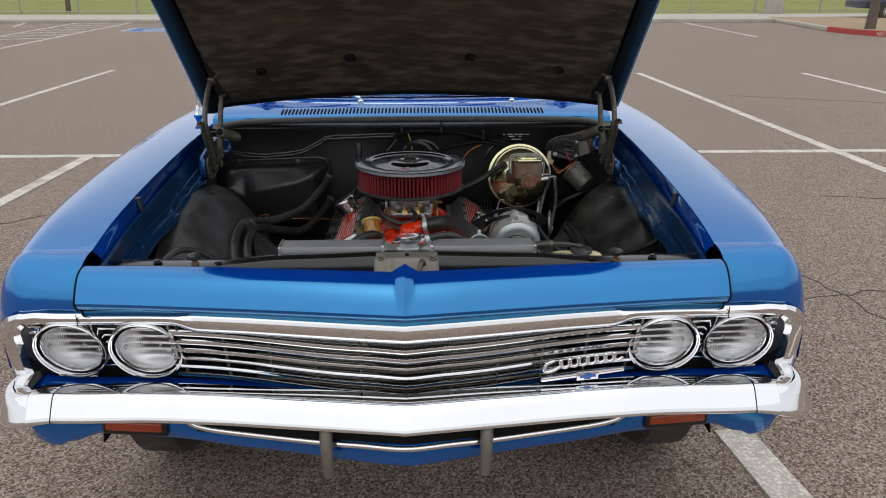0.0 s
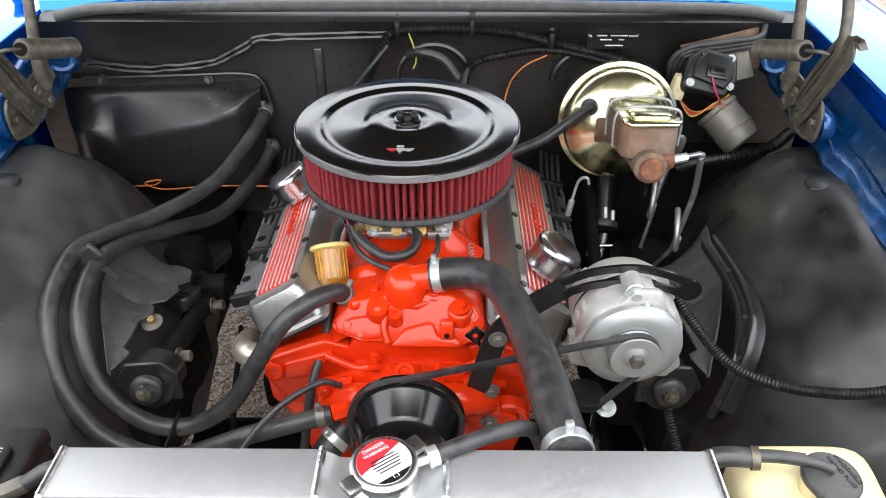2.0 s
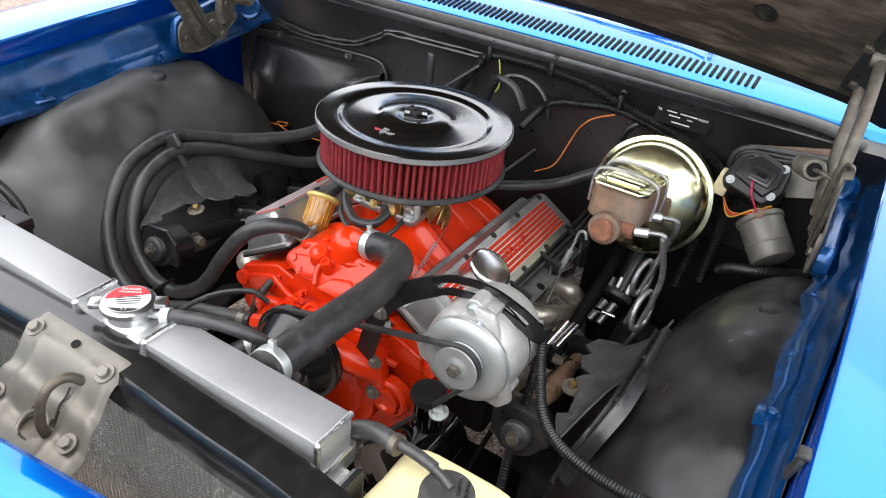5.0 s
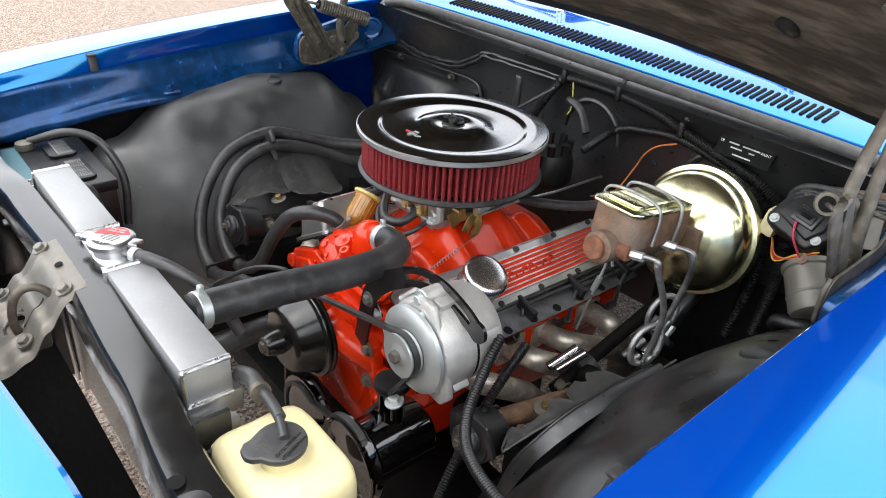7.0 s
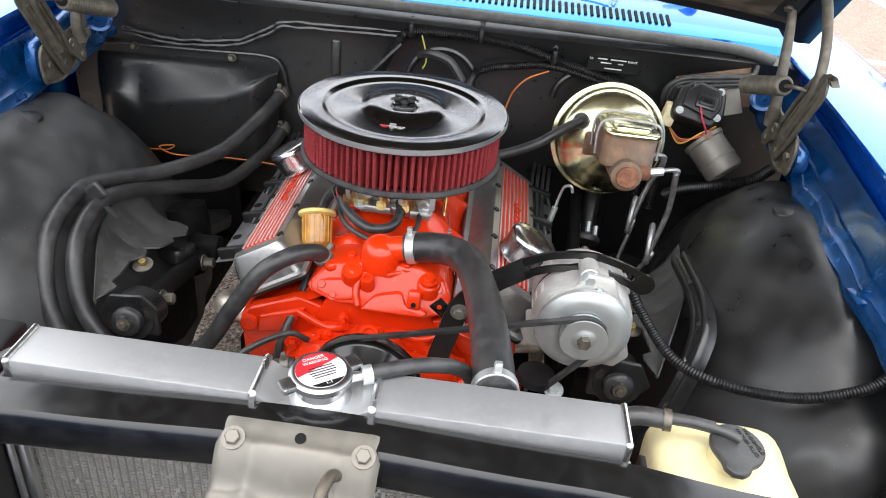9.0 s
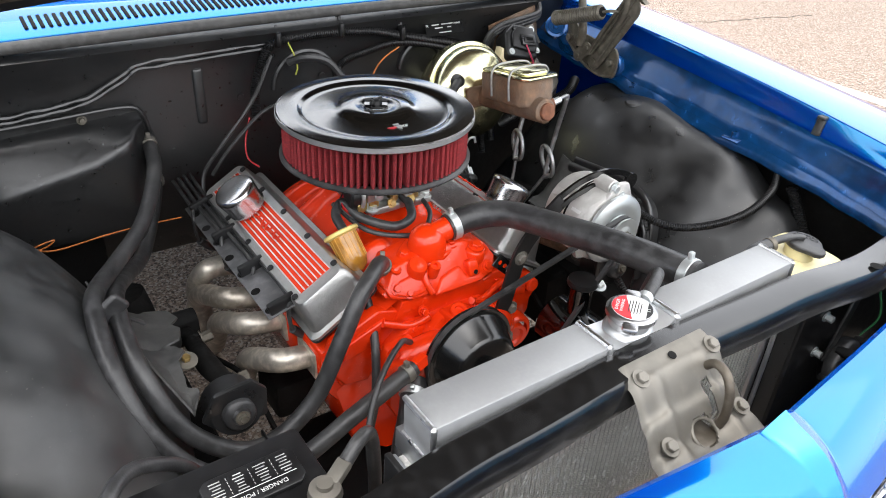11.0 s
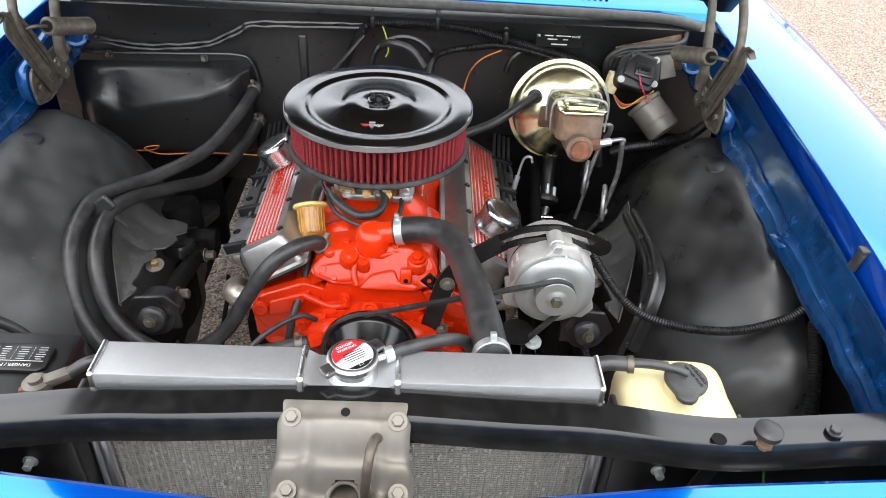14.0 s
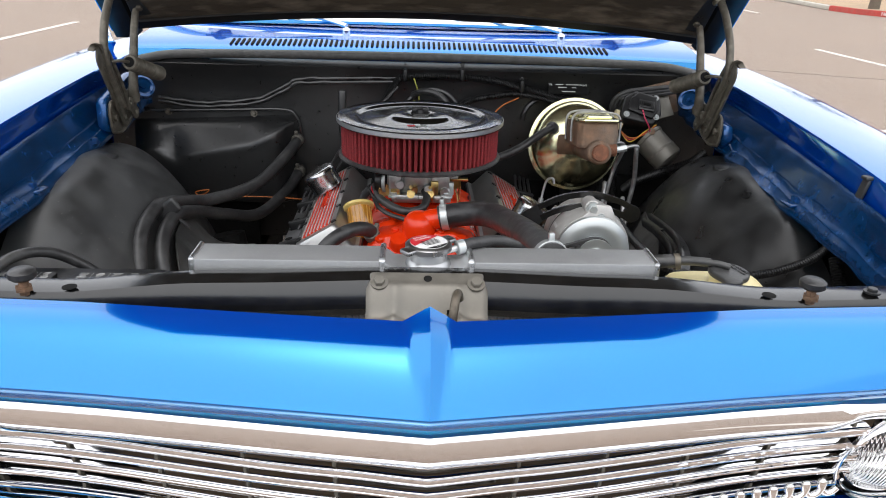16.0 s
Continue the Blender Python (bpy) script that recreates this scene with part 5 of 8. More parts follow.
for x, z, q in ((-0.092, 0.735, 0.0075), (0.097, 0.716, 0.0075), (0.098, 0.755, 0.006), (-0.072, 0.715, 0.006)):
    part("casting_bolt", bolt(on_face(x, z), FACE_N, q, 0.006), ORANGE, intake)
for x, y, z, q in ((-0.045, 2.104, 0.742, 0.0165), (-0.018, 2.092, 0.736, 0.0095), (-0.082, 2.118, 0.735, 0.010)):
    part("casting_boss", lathe([(q * 1.25, -0.020), (q * 1.05, -0.002), (q, 0.002), (q * 0.93, 0.0035), (q * 0.40, 0.0030), (q * 0.26, 0.0042), (0, 0.0044)] if q > 0.012 else [(q * 1.25, -0.020), (q * 1.05, 0.004), (q * 0.95, 0.007), (q * 0.5, 0.007), (q * 0.42, 0.002), (0, 0.002)], (x, y, z), (0, -0.42, 0.9), 28), ORANGE, intake)
stack = part("stacked_bolt", lathe([(0.021, -0.020), (0.019, 0.0), (0.0175, 0.002), (0.014, 0.003), (0.0135, 0.007), (0.0115, 0.008), (0, 0.008)], (0.080, 2.106, 0.736), (0, -0.25, 0.97), 28), ORANGE, intake)
part("bolt_head", bolt((0.080, 2.104, 0.743), (0, -0.25, 0.97), 0.0095, 0.008), ORANGE, stack)
for x, y in ((-0.128, 2.16), (-0.13, 2.25), (-0.13, 2.35), (-0.13, 2.45), (0.128, 2.16), (0.13, 2.25), (0.13, 2.35), (0.13, 2.45)):
    part("manifold_bolt", bolt((x, y, intake_z(x, y) - 0.002), (0, -0.1, 1), 0.0068, 0.008), ORANGE, intake)
base_ = [(-0.064, -0.014), (-0.054, -0.022), (-0.030, -0.028), (0.018, -0.034), (0.044, -0.024), (0.054, -0.008), (0.050, 0.012), (0.026, 0.034), (-0.022, 0.036), (-0.050, 0.016), (-0.062, 0.004)]
housing = part("thermostat_housing", join(prism(base_, 0.012, Matrix.Translation((-0.004, 2.142, 0.736)) @ pose(0, 0, 0, 10, 0, 0), 0.004, 3), lathe([(0.036, 0.0), (0.0345, 0.010), (0.0335, 0.022), (0.0300, 0.034), (0.022, 0.043), (0.010, 0.0475), (0, 0.048)], (-0.004, 2.140, 0.742), (0, -0.12, 1), 36), tube([(-0.004, 2.138, 0.764), (0.02, 2.136, 0.774), (0.046, 2.134, 0.780)], 0.021, 20)), ORANGE, intake)
for x, y in ((-0.052, 2.138), (0.040, 2.128)):
    part("housing_bolt", bolt((x, y, 0.746), (0, -0.16, 1), 0.0078, 0.009), ORANGE, housing)
for s in (-1, 1):
    part("head_face", slab([(s * 0.090, 0.672), (s * 0.130, 0.684), (s * 0.216, 0.648), (s * 0.232, 0.604), (s * 0.196, 0.548), (s * 0.15, 0.54), (s * 0.095, 0.62)], 2.090, 2.115, 0.005, 3), ORANGE, engine)
    part("head_panel", slab([(s * 0.118, 0.668), (s * 0.196, 0.640), (s * 0.200, 0.606), (s * 0.140, 0.620)], 2.083, 2.10, 0.004, 3), ORANGE, engine)
    part("corner_boss", lathe([(0.016, 0.0), (0.0145, 0.010), (0.011, 0.012), (0.005, 0.010), (0, 0.010)], (s * 0.214, 2.092, 0.622), (0, -1, 0.1), 24), ORANGE, engine)
    part("wall_rib", tube([(s * 0.128, 2.080, 0.664), (s * 0.085, 2.072, 0.648), (s * 0.060, 2.066, 0.652), (s * 0.045, 2.060, 0.662)], 0.0065, 10), ORANGE, engine)
    part("wall_rib", tube([(s * 0.150, 2.078, 0.606), (s * 0.118, 2.066, 0.622), (s * 0.092, 2.058, 0.634)], 0.007, 10), ORANGE, engine)
part("china_wall", slab([(-0.105, 0.640), (-0.085, 0.690), (0.085, 0.690), (0.105, 0.640)], 2.086, 2.11, 0.004), ORANGE, engine)
for x, z, q in ((-0.052, 0.668, 0.0065), (-0.072, 0.640, 0.006), (0.058, 0.640, 0.006)):
    part("wall_bolt", bolt((x, 2.072, z), (0, -1, 0.3), q, 0.012), ORANGE, engine)

# front of the block: timing cover and water pump
part("timing_cover", slab([(-0.085, 0.648), (0.085, 0.648), (0.125, 0.61), (0.12, 0.48), (0.08, 0.40), (-0.08, 0.40), (-0.12, 0.48), (-0.125, 0.61)], 2.062, 2.105, 0.006), ORANGE, engine)
pump = part("water_pump", lathe([(0.0, 0), (0.036, 0.0), (0.046, 0.012), (0.052, 0.03), (0.062, 0.036), (0.062, 0.055), (0, 0.055)], (0, 2.008, 0.607), (0, 1, 0), 32), ORANGE, engine)
for s in (-1, 1):
    part("pump_leg", tube([(s * 0.02, 2.035, 0.615), (s * 0.06, 2.03, 0.622), (s * 0.10, 2.045, 0.605), (s * 0.125, 2.065, 0.585)], lambda q: 0.028 - 0.004 * q, 16), ORANGE, pump)
    part("pump_foot", slab([(s * 0.085, 0.64), (s * 0.135, 0.63), (s * 0.15, 0.57), (s * 0.125, 0.53), (s * 0.09, 0.55)], 2.046, 2.07, 0.005), ORANGE, pump)
    for z in (0.625, 0.555):
        part("pump_bolt", bolt((s * 0.128, 2.045, z), (0, -1, 0), 0.009, 0.009), ORANGE if s < 0 else BRACKET, pump)
part("pump_top", box((-0.003, 2.040, 0.655), (0.046, 0.044, 0.034), 0.006, Matrix.Rotation(radians(-12), 3, "X"), 3), ORANGE, pump)
plug_ = part("pump_plug", lathe([(0.0165, -0.004), (0.0165, 0.005), (0.015, 0.007), (0.009, 0.007), (0.0085, 0.002), (0, 0.002)], (-0.003, 2.034, 0.672), (0, -0.35, 0.94), 28), ORANGE, pump)
part("front_plug", lathe([(0, 0.006), (0.014, 0.005), (0.018, 0.0), (0.025, 0.0), (0.026, 0.02), (0, 0.02)], (0.153, 2.046, 0.545), (0, 1, 0), 28), ORANGE, engine)
part("fitting", cyl((-0.085, 2.012, 0.620), (-0.112, 2.004, 0.617), 0.014, seg=6, w=0.002), ORANGE, pump)
for s in (-1, 1):
    part("engine_mount", box((s * 0.23, 2.25, 0.45), (0.10, 0.10, 0.08), 0.012), DARK, engine)
part("plug_housing", lathe([(0.040, 0.022), (0.038, 0.004), (0.034, 0.0), (0.028, 0.0)], (0.156, 2.050, 0.548), (0, 1, 0), 32, open_ends=True), ORANGE, engine)
part("chain_case", lathe([(0.098, 0.02), (0.096, 0.004), (0.090, 0.0), (0.0, 0.0)], (0, 2.056, 0.52), (0, 1, 0), 48), ORANGE, engine)
for a in range(10, 180, 32):
    part("case_bolt", bolt((0.105 * math.cos(radians(a)), 2.061, 0.525 + 0.105 * math.sin(radians(a))), (0, -1, 0), 0.006, 0.007), ORANGE, engine)
fanp = part("pump_pulley", lathe([(0.0, 0.0), (0.018, 0.0), (0.022, 0.012), (0.024, 0.03), (0.05, 0.032), (0.056, 0.033), (0.0605, 0.036), (0.0635, 0.042), (0.0785, 0.078), (0.0805, 0.0805), (0.084, 0.0815), (0.0875, 0.081), (0.0885, 0.083), (0.088, 0.085), (0.082, 0.088), (0.088, 0.093), (0.088, 0.097), (0.07, 0.098), (0.03, 0.1), (0, 0.1)], (0, 1.912, 0.607), (0, 1, 0), 72), SATIN_BLACK, engine, "gloss black bowl-shaped pulley")
part("pulley_bolt", bolt((0, 1.912, 0.607), (0, -1, 0), 0.011, 0.008), HINGE_MAT, fanp)
part("crank_pulley", lathe([(0, 0), (0.03, 0), (0.07, 0.01), (0.084, 0.012), (0.084, 0.018), (0.078, 0.024), (0.084, 0.03), (0.084, 0.036), (0, 0.036)], (0, 1.975, 0.405), (0, 1, 0), 48), GLOSS_BLACK, engine)
part("oil_pan", box((0, 2.35, 0.30), (0.24, 0.42, 0.10), 0.02), DARK, engine)


def valve_cover(s, y0, y1, breather_y):
    """Finned cover on one bank; its top leans outward."""
    tilt = radians(31)
    m = Matrix.Translation((s * 0.198, 0, 0.712)) @ Matrix.Rotation(s * tilt, 4, "Y")
    L = y1 - y0

    def ring(w, h, dy):
        r = 0.014
        pts = []
        for cx, cy, a0 in ((w - r, y1 - dy - r, 0), (-w + r, y1 - dy - r, 90), (-w + r, y0 + dy + r, 180), (w - r, y0 + dy + r, 270)):
            for k in range(5):
                a = radians(a0 + 22.5 * k)
                pts.append((cx + r * math.cos(a), cy + r * math.sin(a), h))
        return pts

    bm = bmesh.new()
    prof = [(0.070, -0.034, -0.004), (0.070, -0.028, -0.004), (0.061, -0.026, 0.004), (0.058, -0.020, 0.006), (0.050, 0.024, 0.016), (0.046, 0.030, 0.020)]
    rws = [[bm.verts.new(p) for p in ring(*q)] for q in prof]
    for a, b in zip(rws, rws[1:]):
        for i in range(20):
            bm.faces.new((a[i], a[(i + 1) % 20], b[(i + 1) % 20], b[i]))
    bm.faces.new(rws[-1])
    bm.faces.new(rws[0][::-1])
    bm.transform(m)
    cover = part("valve_cover", bm, CAST, engine, "cast aluminium cover with orange grooves between fins")
    gk = bmesh.new()
    g0, g1 = [gk.verts.new(p) for p in ring(0.0712, -0.0375, -0.005)], [gk.verts.new(p) for p in ring(0.0712, -0.0335, -0.005)]
    for i in range(20):
        gk.faces.new((g0[i], g0[(i + 1) % 20], g1[(i + 1) % 20], g1[i]))
    gk.faces.new(g1)
    gk.faces.new(g0[::-1])
    gk.transform(m)
    part("gasket", gk, PLASTIC, cover)
    part("groove_panel", box((0, (y0 + y1) / 2, 0.0305), (0.066, L - 0.085, 0.0012), 0.0), FIN_ORANGE, cover).data.transform(m)
    for k in range(8):
        x = -0.0315 + 0.009 * k
        b = box((x, (y0 + y1) / 2, 0.0318), (0.0026, L - 0.085, 0.0036), 0.0006)
        b.transform(m)
        part("fin", b, POLISHED, cover)
    for k in range(5):
        for u in (-0.042, 0.042):
            y = y0 + 0.045 + (L - 0.09) * k / 4
            b = cyl((u, y, 0.028), (u, y, 0.0325), 0.0058, seg=14)
            b.transform(m)
            part("cover_screw", b, PLASTIC, cover)
    # raised maker's script as a plain wavy ribbon
    bm = tube([(0.003 + 0.0085 * math.sin(q * 44) * (0.7 + 0.3 * math.cos(q * 13)), y0 + L * 0.5 - 0.06 + 0.12 * q + 0.004 * math.cos(q * 44), 0.0362) for q in [i / 90 for i in range(91)]], 0.0016, 6, 1)
    bm.transform(m)
    part("script_shape", bm, FIN_ORANGE, cover)
    b = lathe([(0.018, 0.0), (0.029, 0.0005), (0.0315, 0.002), (0.0322, 0.005), (0.0312, 0.008), (0.0318, 0.018), (0.0330, 0.030), (0.0338, 0.0345), (0.0336, 0.038), (0.0325, 0.0408), (0.0300, 0.0428), (0.0250, 0.0442), (0.012, 0.0452), (0.0, 0.0455)], (0, 0, 0), (0, 0, 1), 64)
    b.transform(m @ Matrix.Translation((0, breather_y, 0.036)) @ Matrix.Scale(1.18, 4))
    nk = cyl((0, breather_y, 0.025), (0, breather_y, 0.048), 0.018, seg=20)
    nk.transform(m)
    part("breather_neck", nk, PLASTIC, cover)
    br = part("breather_cap", b, BREATHER, cover, "chrome push-in breather cap")
    # plug wire loom: perforated plate with separators and wires
    pm = Matrix.Translation((s * 0.268, 0, 0.690)) @ Matrix.Rotation(s * radians(16), 4, "Y")
    b = box((0, (y0 + y1) / 2 + 0.02, 0), (0.055, L - 0.06, 0.0025), 0.001)
    b.transform(pm)
    loom = part("wire_loom_plate", b, LOOM_GREY, engine, "drilled grey plate with black wire clips")
    for k in range(7):
        b = lathe([(0, 0), (0.0085, 0), (0.0085, 0.0006), (0, 0.0006)], (s * 0.017, y0 + 0.07 + (L - 0.12) * k / 6, 0.0014), (0, 0, 1), 14)
        b.transform(pm)
        part("loom_hole", b, DARK, loom)
    for k in range(4):
        b = box((-s * 0.004, y0 + 0.06 + (L - 0.10) * k / 3, 0.010), (0.05, 0.012, 0.022), 0.003)
        b.transform(pm)
        part("wire_separator", b, PLASTIC, loom)
    for k in range(4):
        x = -s * 0.020 + s * 0.012 * k
        ye = y0 + 0.07 + (L - 0.12) * k / 3
        pts = [(x, y1 + 0.06, 0.03), (x, y1 - 0.02, 0.013), (x, (ye + y1) / 2, 0.010), (x, ye + 0.01, 0.011), (x + s * 0.012, ye - 0.015, -0.004), (x + s * 0.018, ye - 0.012, -0.05), (x + s * 0.0, ye - 0.005, -0.085)]
        b = tube(pts, 0.0038, 8, 6)
        b.transform(pm)
        part("plug_wire", b, RUBBER, loom)
        b = tube(pts[-2:] + [(x - s * 0.035, ye, -0.10)], 0.0075, 10, 6)
        b.transform(pm)
        part("plug_boot", b, RUBBER, loom)


valve_cover(-1, 2.112, 2.60, 2.435)
valve_cover(1, 2.095, 2.58, 2.205)

# exhaust headers
for s in (-1, 1):
    for k, y in enumerate((2.155, 2.275, 2.365, 2.49)):
        yy = y + (0 if s < 0 else 0.02)
        out = (0.292, 0.300, 0.300, 0.300)[k]
        sweep = (0.10, 0.11, 0.13, 0.03)[k]
        pts = [(s * 0.228, yy, 0.585), (s * 0.272, yy + 0.004, 0.590), (s * (out - 0.002), yy + 0.25 * sweep, 0.582), (s * (out + 0.012), yy + sweep, 0.535), (s * (out + 0.004), yy + 1.5 * sweep, 0.47), (s * 0.30, min(yy + 2.2 * sweep, 2.64), 0.38), (s * 0.30, 2.70, 0.30)]
        part("header_tube", tube(pts, 0.0215, 18), HEADER, engine)
        part("header_flange", box((s * 0.232, yy, 0.585), (0.012, 0.07, 0.055), 0.004), HEADER, engine)

# carburettor
carb = thing("carburettor", (0, 2.33, 0.78), "silver four-barrel carburettor with brass linkage", "carburettor")
part("base", box((0, 2.33, 0.782), (0.125, 0.18, 0.018), 0.005), CAST, carb)
part("body", box((0, 2.33, 0.815), (0.105, 0.155, 0.05), 0.010), CAST, carb)
part("throat", cyl((0, 2.325, 0.83), (0, 2.325, 0.868), 0.062, seg=32, w=0.004), CAST, carb)
for x, y, z, r, l, mm in ((-0.068, 2.265, 0.815, 0.020, 0.03, CAST), (-0.045, 2.245, 0.815, 0.010, 0.025, ZINC), (-0.015, 2.24, 0.805, 0.008, 0.02, YELLOW_BRASS), (0.015, 2.24, 0.808, 0.009, 0.02, ZINC), (0.05, 2.245, 0.80, 0.011, 0.022, CAST), (0.072, 2.28, 0.81, 0.014, 0.02, YELLOW_BRASS), (0.07, 2.34, 0.80, 0.012, 0.03, ZINC), (-0.07, 2.33, 0.80, 0.016, 0.03, CAST), (-0.08, 2.37, 0.81, 0.010, 0.03, YELLOW_BRASS)):
    part("fitting", cyl((x, y - l / 2, z), (x, y + l / 2, z), r, seg=16, w=0.002), mm, carb)
for x, y, z, sx, sz in ((-0.030, 2.236, 0.788, 0.050, 0.014), (0.045, 2.236, 0.786, 0.036, 0.016), (-0.055, 2.243, 0.80, 0.02, 0.03), (0.028, 2.238, 0.81, 0.016, 0.03)):
    part("lug", box((x, y, z), (sx, 0.016, sz), 0.003), CAST if sx > 0.03 else YELLOW_BRASS, carb)
part("choke_coil", lathe([(0, 0), (0.022, 0), (0.026, 0.004), (0.026, 0.022), (0.02, 0.026), (0, 0.026)], (-0.098, 2.258, 0.820), (1, -0.15, 0), 28), PLASTIC, carb)
part("choke_ring", lathe([(0.026, 0.018), (0.029, 0.019), (0.029, 0.025), (0.026, 0.026)], (-0.098, 2.258, 0.820), (1, -0.15, 0), 28, ring=True), ZINC, carb)
for x, y, z, sx, sy, sz, mm in ((-0.056, 2.250, 0.822, 0.026, 0.03, 0.036, CAST), (-0.062, 2.246, 0.796, 0.012, 0.014, 0.022, ZINC), (-0.042, 2.244, 0.834, 0.030, 0.012, 0.008, ZINC), (-0.010, 2.252, 0.826, 0.052, 0.02, 0.030, CAST), (0.040, 2.250, 0.822, 0.040, 0.024, 0.036, CAST), (0.062, 2.246, 0.806, 0.014, 0.012, 0.030, ZINC), (0.066, 2.256, 0.832, 0.024, 0.016, 0.012, CAST)):
    part("casting", box((x, y, z), (sx, sy, sz), 0.003), mm, carb)
for x, z in ((-0.022, 0.794), (0.018, 0.794)):
    clip_ = part("brass_clip", box((x, 2.232, z), (0.016, 0.005, 0.022), 0.002), YELLOW_BRASS, carb)
    part("clip_screw", bolt((x, 2.230, z + 0.003), (0, -1, 0.3), 0.0055, 0.004), YELLOW_BRASS, clip_)
    part("idle_screw", cyl((x, 2.238, z + 0.018), (x, 2.222, z + 0.020), 0.0035, seg=10), YELLOW_BRASS, clip_)
for x, y in ((-0.058, 2.236), (0.054, 2.236), (-0.060, 2.42), (0.056, 2.42)):
    part("base_nut", bolt((x, y, 0.790), (0, 0, 1), 0.008, 0.009), ZINC, carb)
for q in range(4):
    part("name_bar", box((-0.055 + 0.009 * q, 2.2375, 0.782), (0.006, 0.001, 0.006)), ZINC, carb)
part("fast_idle_cam", lathe([(0, 0), (0.013, 0), (0.014, 0.002), (0.013, 0.004), (0, 0.004)], (-0.078, 2.240, 0.802), (0.4, -1, 0), 20), YELLOW_BRASS, carb)
part("linkage_plate", box((0.083, 2.270, 0.805), (0.003, 0.040, 0.034), 0.001, Matrix.Rotation(0.4, 3, "X")), YELLOW_BRASS, carb)
part("linkage_tail", box((0.085, 2.300, 0.782), (0.003, 0.020, 0.036), 0.001, Matrix.Rotation(-0.5, 3, "X")), YELLOW_BRASS, carb)
part("linkage_pin", cyl((0.070, 2.262, 0.822), (0.100, 2.262, 0.822), 0.004, seg=10), YELLOW_BRASS, carb)
part("throttle_lever", tube([(0.07, 2.33, 0.80), (0.082, 2.325, 0.77), (0.084, 2.315, 0.75)], 0.006, flat=(0.02, 0.003)), YELLOW_BRASS, carb)
spring_pts = []
for k in range(121):
    q = k / 120
    p = V(0.088, 2.32, 0.752).lerp(V(0.118, 2.155, 0.725), q)
    spring_pts.append(p + V(0.0035 * math.cos(q * 2 * math.pi * 22), 0, 0.0035 * math.sin(q * 2 * math.pi * 22)) * (1 if 0.3 < q < 0.75 else 0.05))
part("return_spring", tube(spring_pts, 0.0009, 5, 1), STEEL_TUBE, carb)
part("throttle_rod", tube([(0.08, 2.33, 0.79), (0.09, 2.42, 0.80), (0.10, 2.52, 0.80), (0.10, 2.66, 0.80)], 0.003, 8), STEEL_TUBE, carb)
for k in range(3):
    part("red_wire", tube([(-0.088, 2.29, 0.81), (-0.10 - 0.006 * k, 2.26, 0.80), (-0.085, 2.235, 0.785 - 0.006 * k), (-0.06, 2.25, 0.775)], 0.0014, 6), LABEL_RED if k < 2 else PLASTIC, carb)

# air cleaner
air = thing("air_cleaner", (-0.004, 2.32, 0.86), "round open air cleaner with pleated red filter and black lid", "air cleaner")
ac = (-0.004, 2.32, 0.0)
lid = part("lid", lathe([(0.0, 0.936), (0.168, 0.936), (0.1775, 0.934), (0.1785, 0.937), (0.1785, 0.944), (0.176, 0.9465), (0.160, 0.9470), (0.141, 0.9470), (0.1375, 0.9460), (0.1335, 0.9425), (0.130, 0.9415), (0.120, 0.9414), (0.10, 0.9420), (0.078, 0.9432), (0.070, 0.9445), (0.064, 0.9475), (0.060, 0.9490), (0.045, 0.9500), (0.026, 0.9502), (0.020, 0.9480), (0.0, 0.9475)], ac, (0, 0, 1), 96), LID_BLACK, air, "glossy black lid with a bright rolled rim")
part("lid_rim", lathe([(0.1752, 0.9462), (0.1790, 0.9440), (0.1792, 0.9365), (0.1765, 0.9335), (0.1755, 0.9345), (0.1775, 0.9375), (0.1775, 0.9435)], ac, (0, 0, 1), 96, ring=True), ALUMINIUM, lid)
wing = part("wing_nut", lathe([(0.0, 0.0), (0.009, 0.0), (0.008, 0.010), (0.005, 0.012), (0, 0.012)], (-0.004, 2.32, 0.949), (0, 0, 1), 20), PLASTIC, air)
part("nut_seat", lathe([(0.010, 0), (0.021, 0), (0.021, 0.003), (0.010, 0.003)], (-0.004, 2.32, 0.9495), (0, 0, 1), 28, ring=True), GLOSS_BLACK, wing)
for a in (30, 150, 210, 330):
    part("wing", box((-0.004 + 0.014 * math.cos(radians(a)), 2.32 + 0.014 * math.sin(radians(a)), 0.9585), (0.012, 0.005, 0.006), 0.0015, Matrix.Rotation(radians(a), 3, "Z")), PLASTIC, wing)
emblem = part("emblem", prism([(-0.006, 0.007), (0.006, 0.007), (0.004, -0.002), (0, -0.010), (-0.004, -0.002)], 0.0012, Matrix.Translation((-0.011, 2.228, 0.9425)) @ pose(0, 0, 0, -3, 0, 0)), ZINC, lid, "crossed-flags shape in red, white and black")
for sx_, mm in ((-1, LABEL_RED), (1, WHITE)):
    part("flag", prism([(sx_ * a, b) for a, b in ((0.003, 0.001), (0.006, 0.006), (0.021, 0.006), (0.017, 0.000), (0.013, -0.002))], 0.0009, Matrix.Translation((-0.011, 2.228, 0.9427)) @ pose(0, 0, 0, -3, 0, 0)), mm, emblem)
for q in range(5):
    part("flag_square", box((-0.011 + 0.0075 + 0.0026 * q, 2.230 + 0.0018 * (-1) ** q, 0.9440), (0.0024, 0.0024, 0.0004)), PLASTIC, emblem)
part("crown_bar", box((-0.011, 2.240, 0.9434), (0.011, 0.005, 0.0012), 0.0004), ZINC, emblem)
bm = bmesh.new()
P = 88
lo, hi = [], []
rnd = random.Random(4)
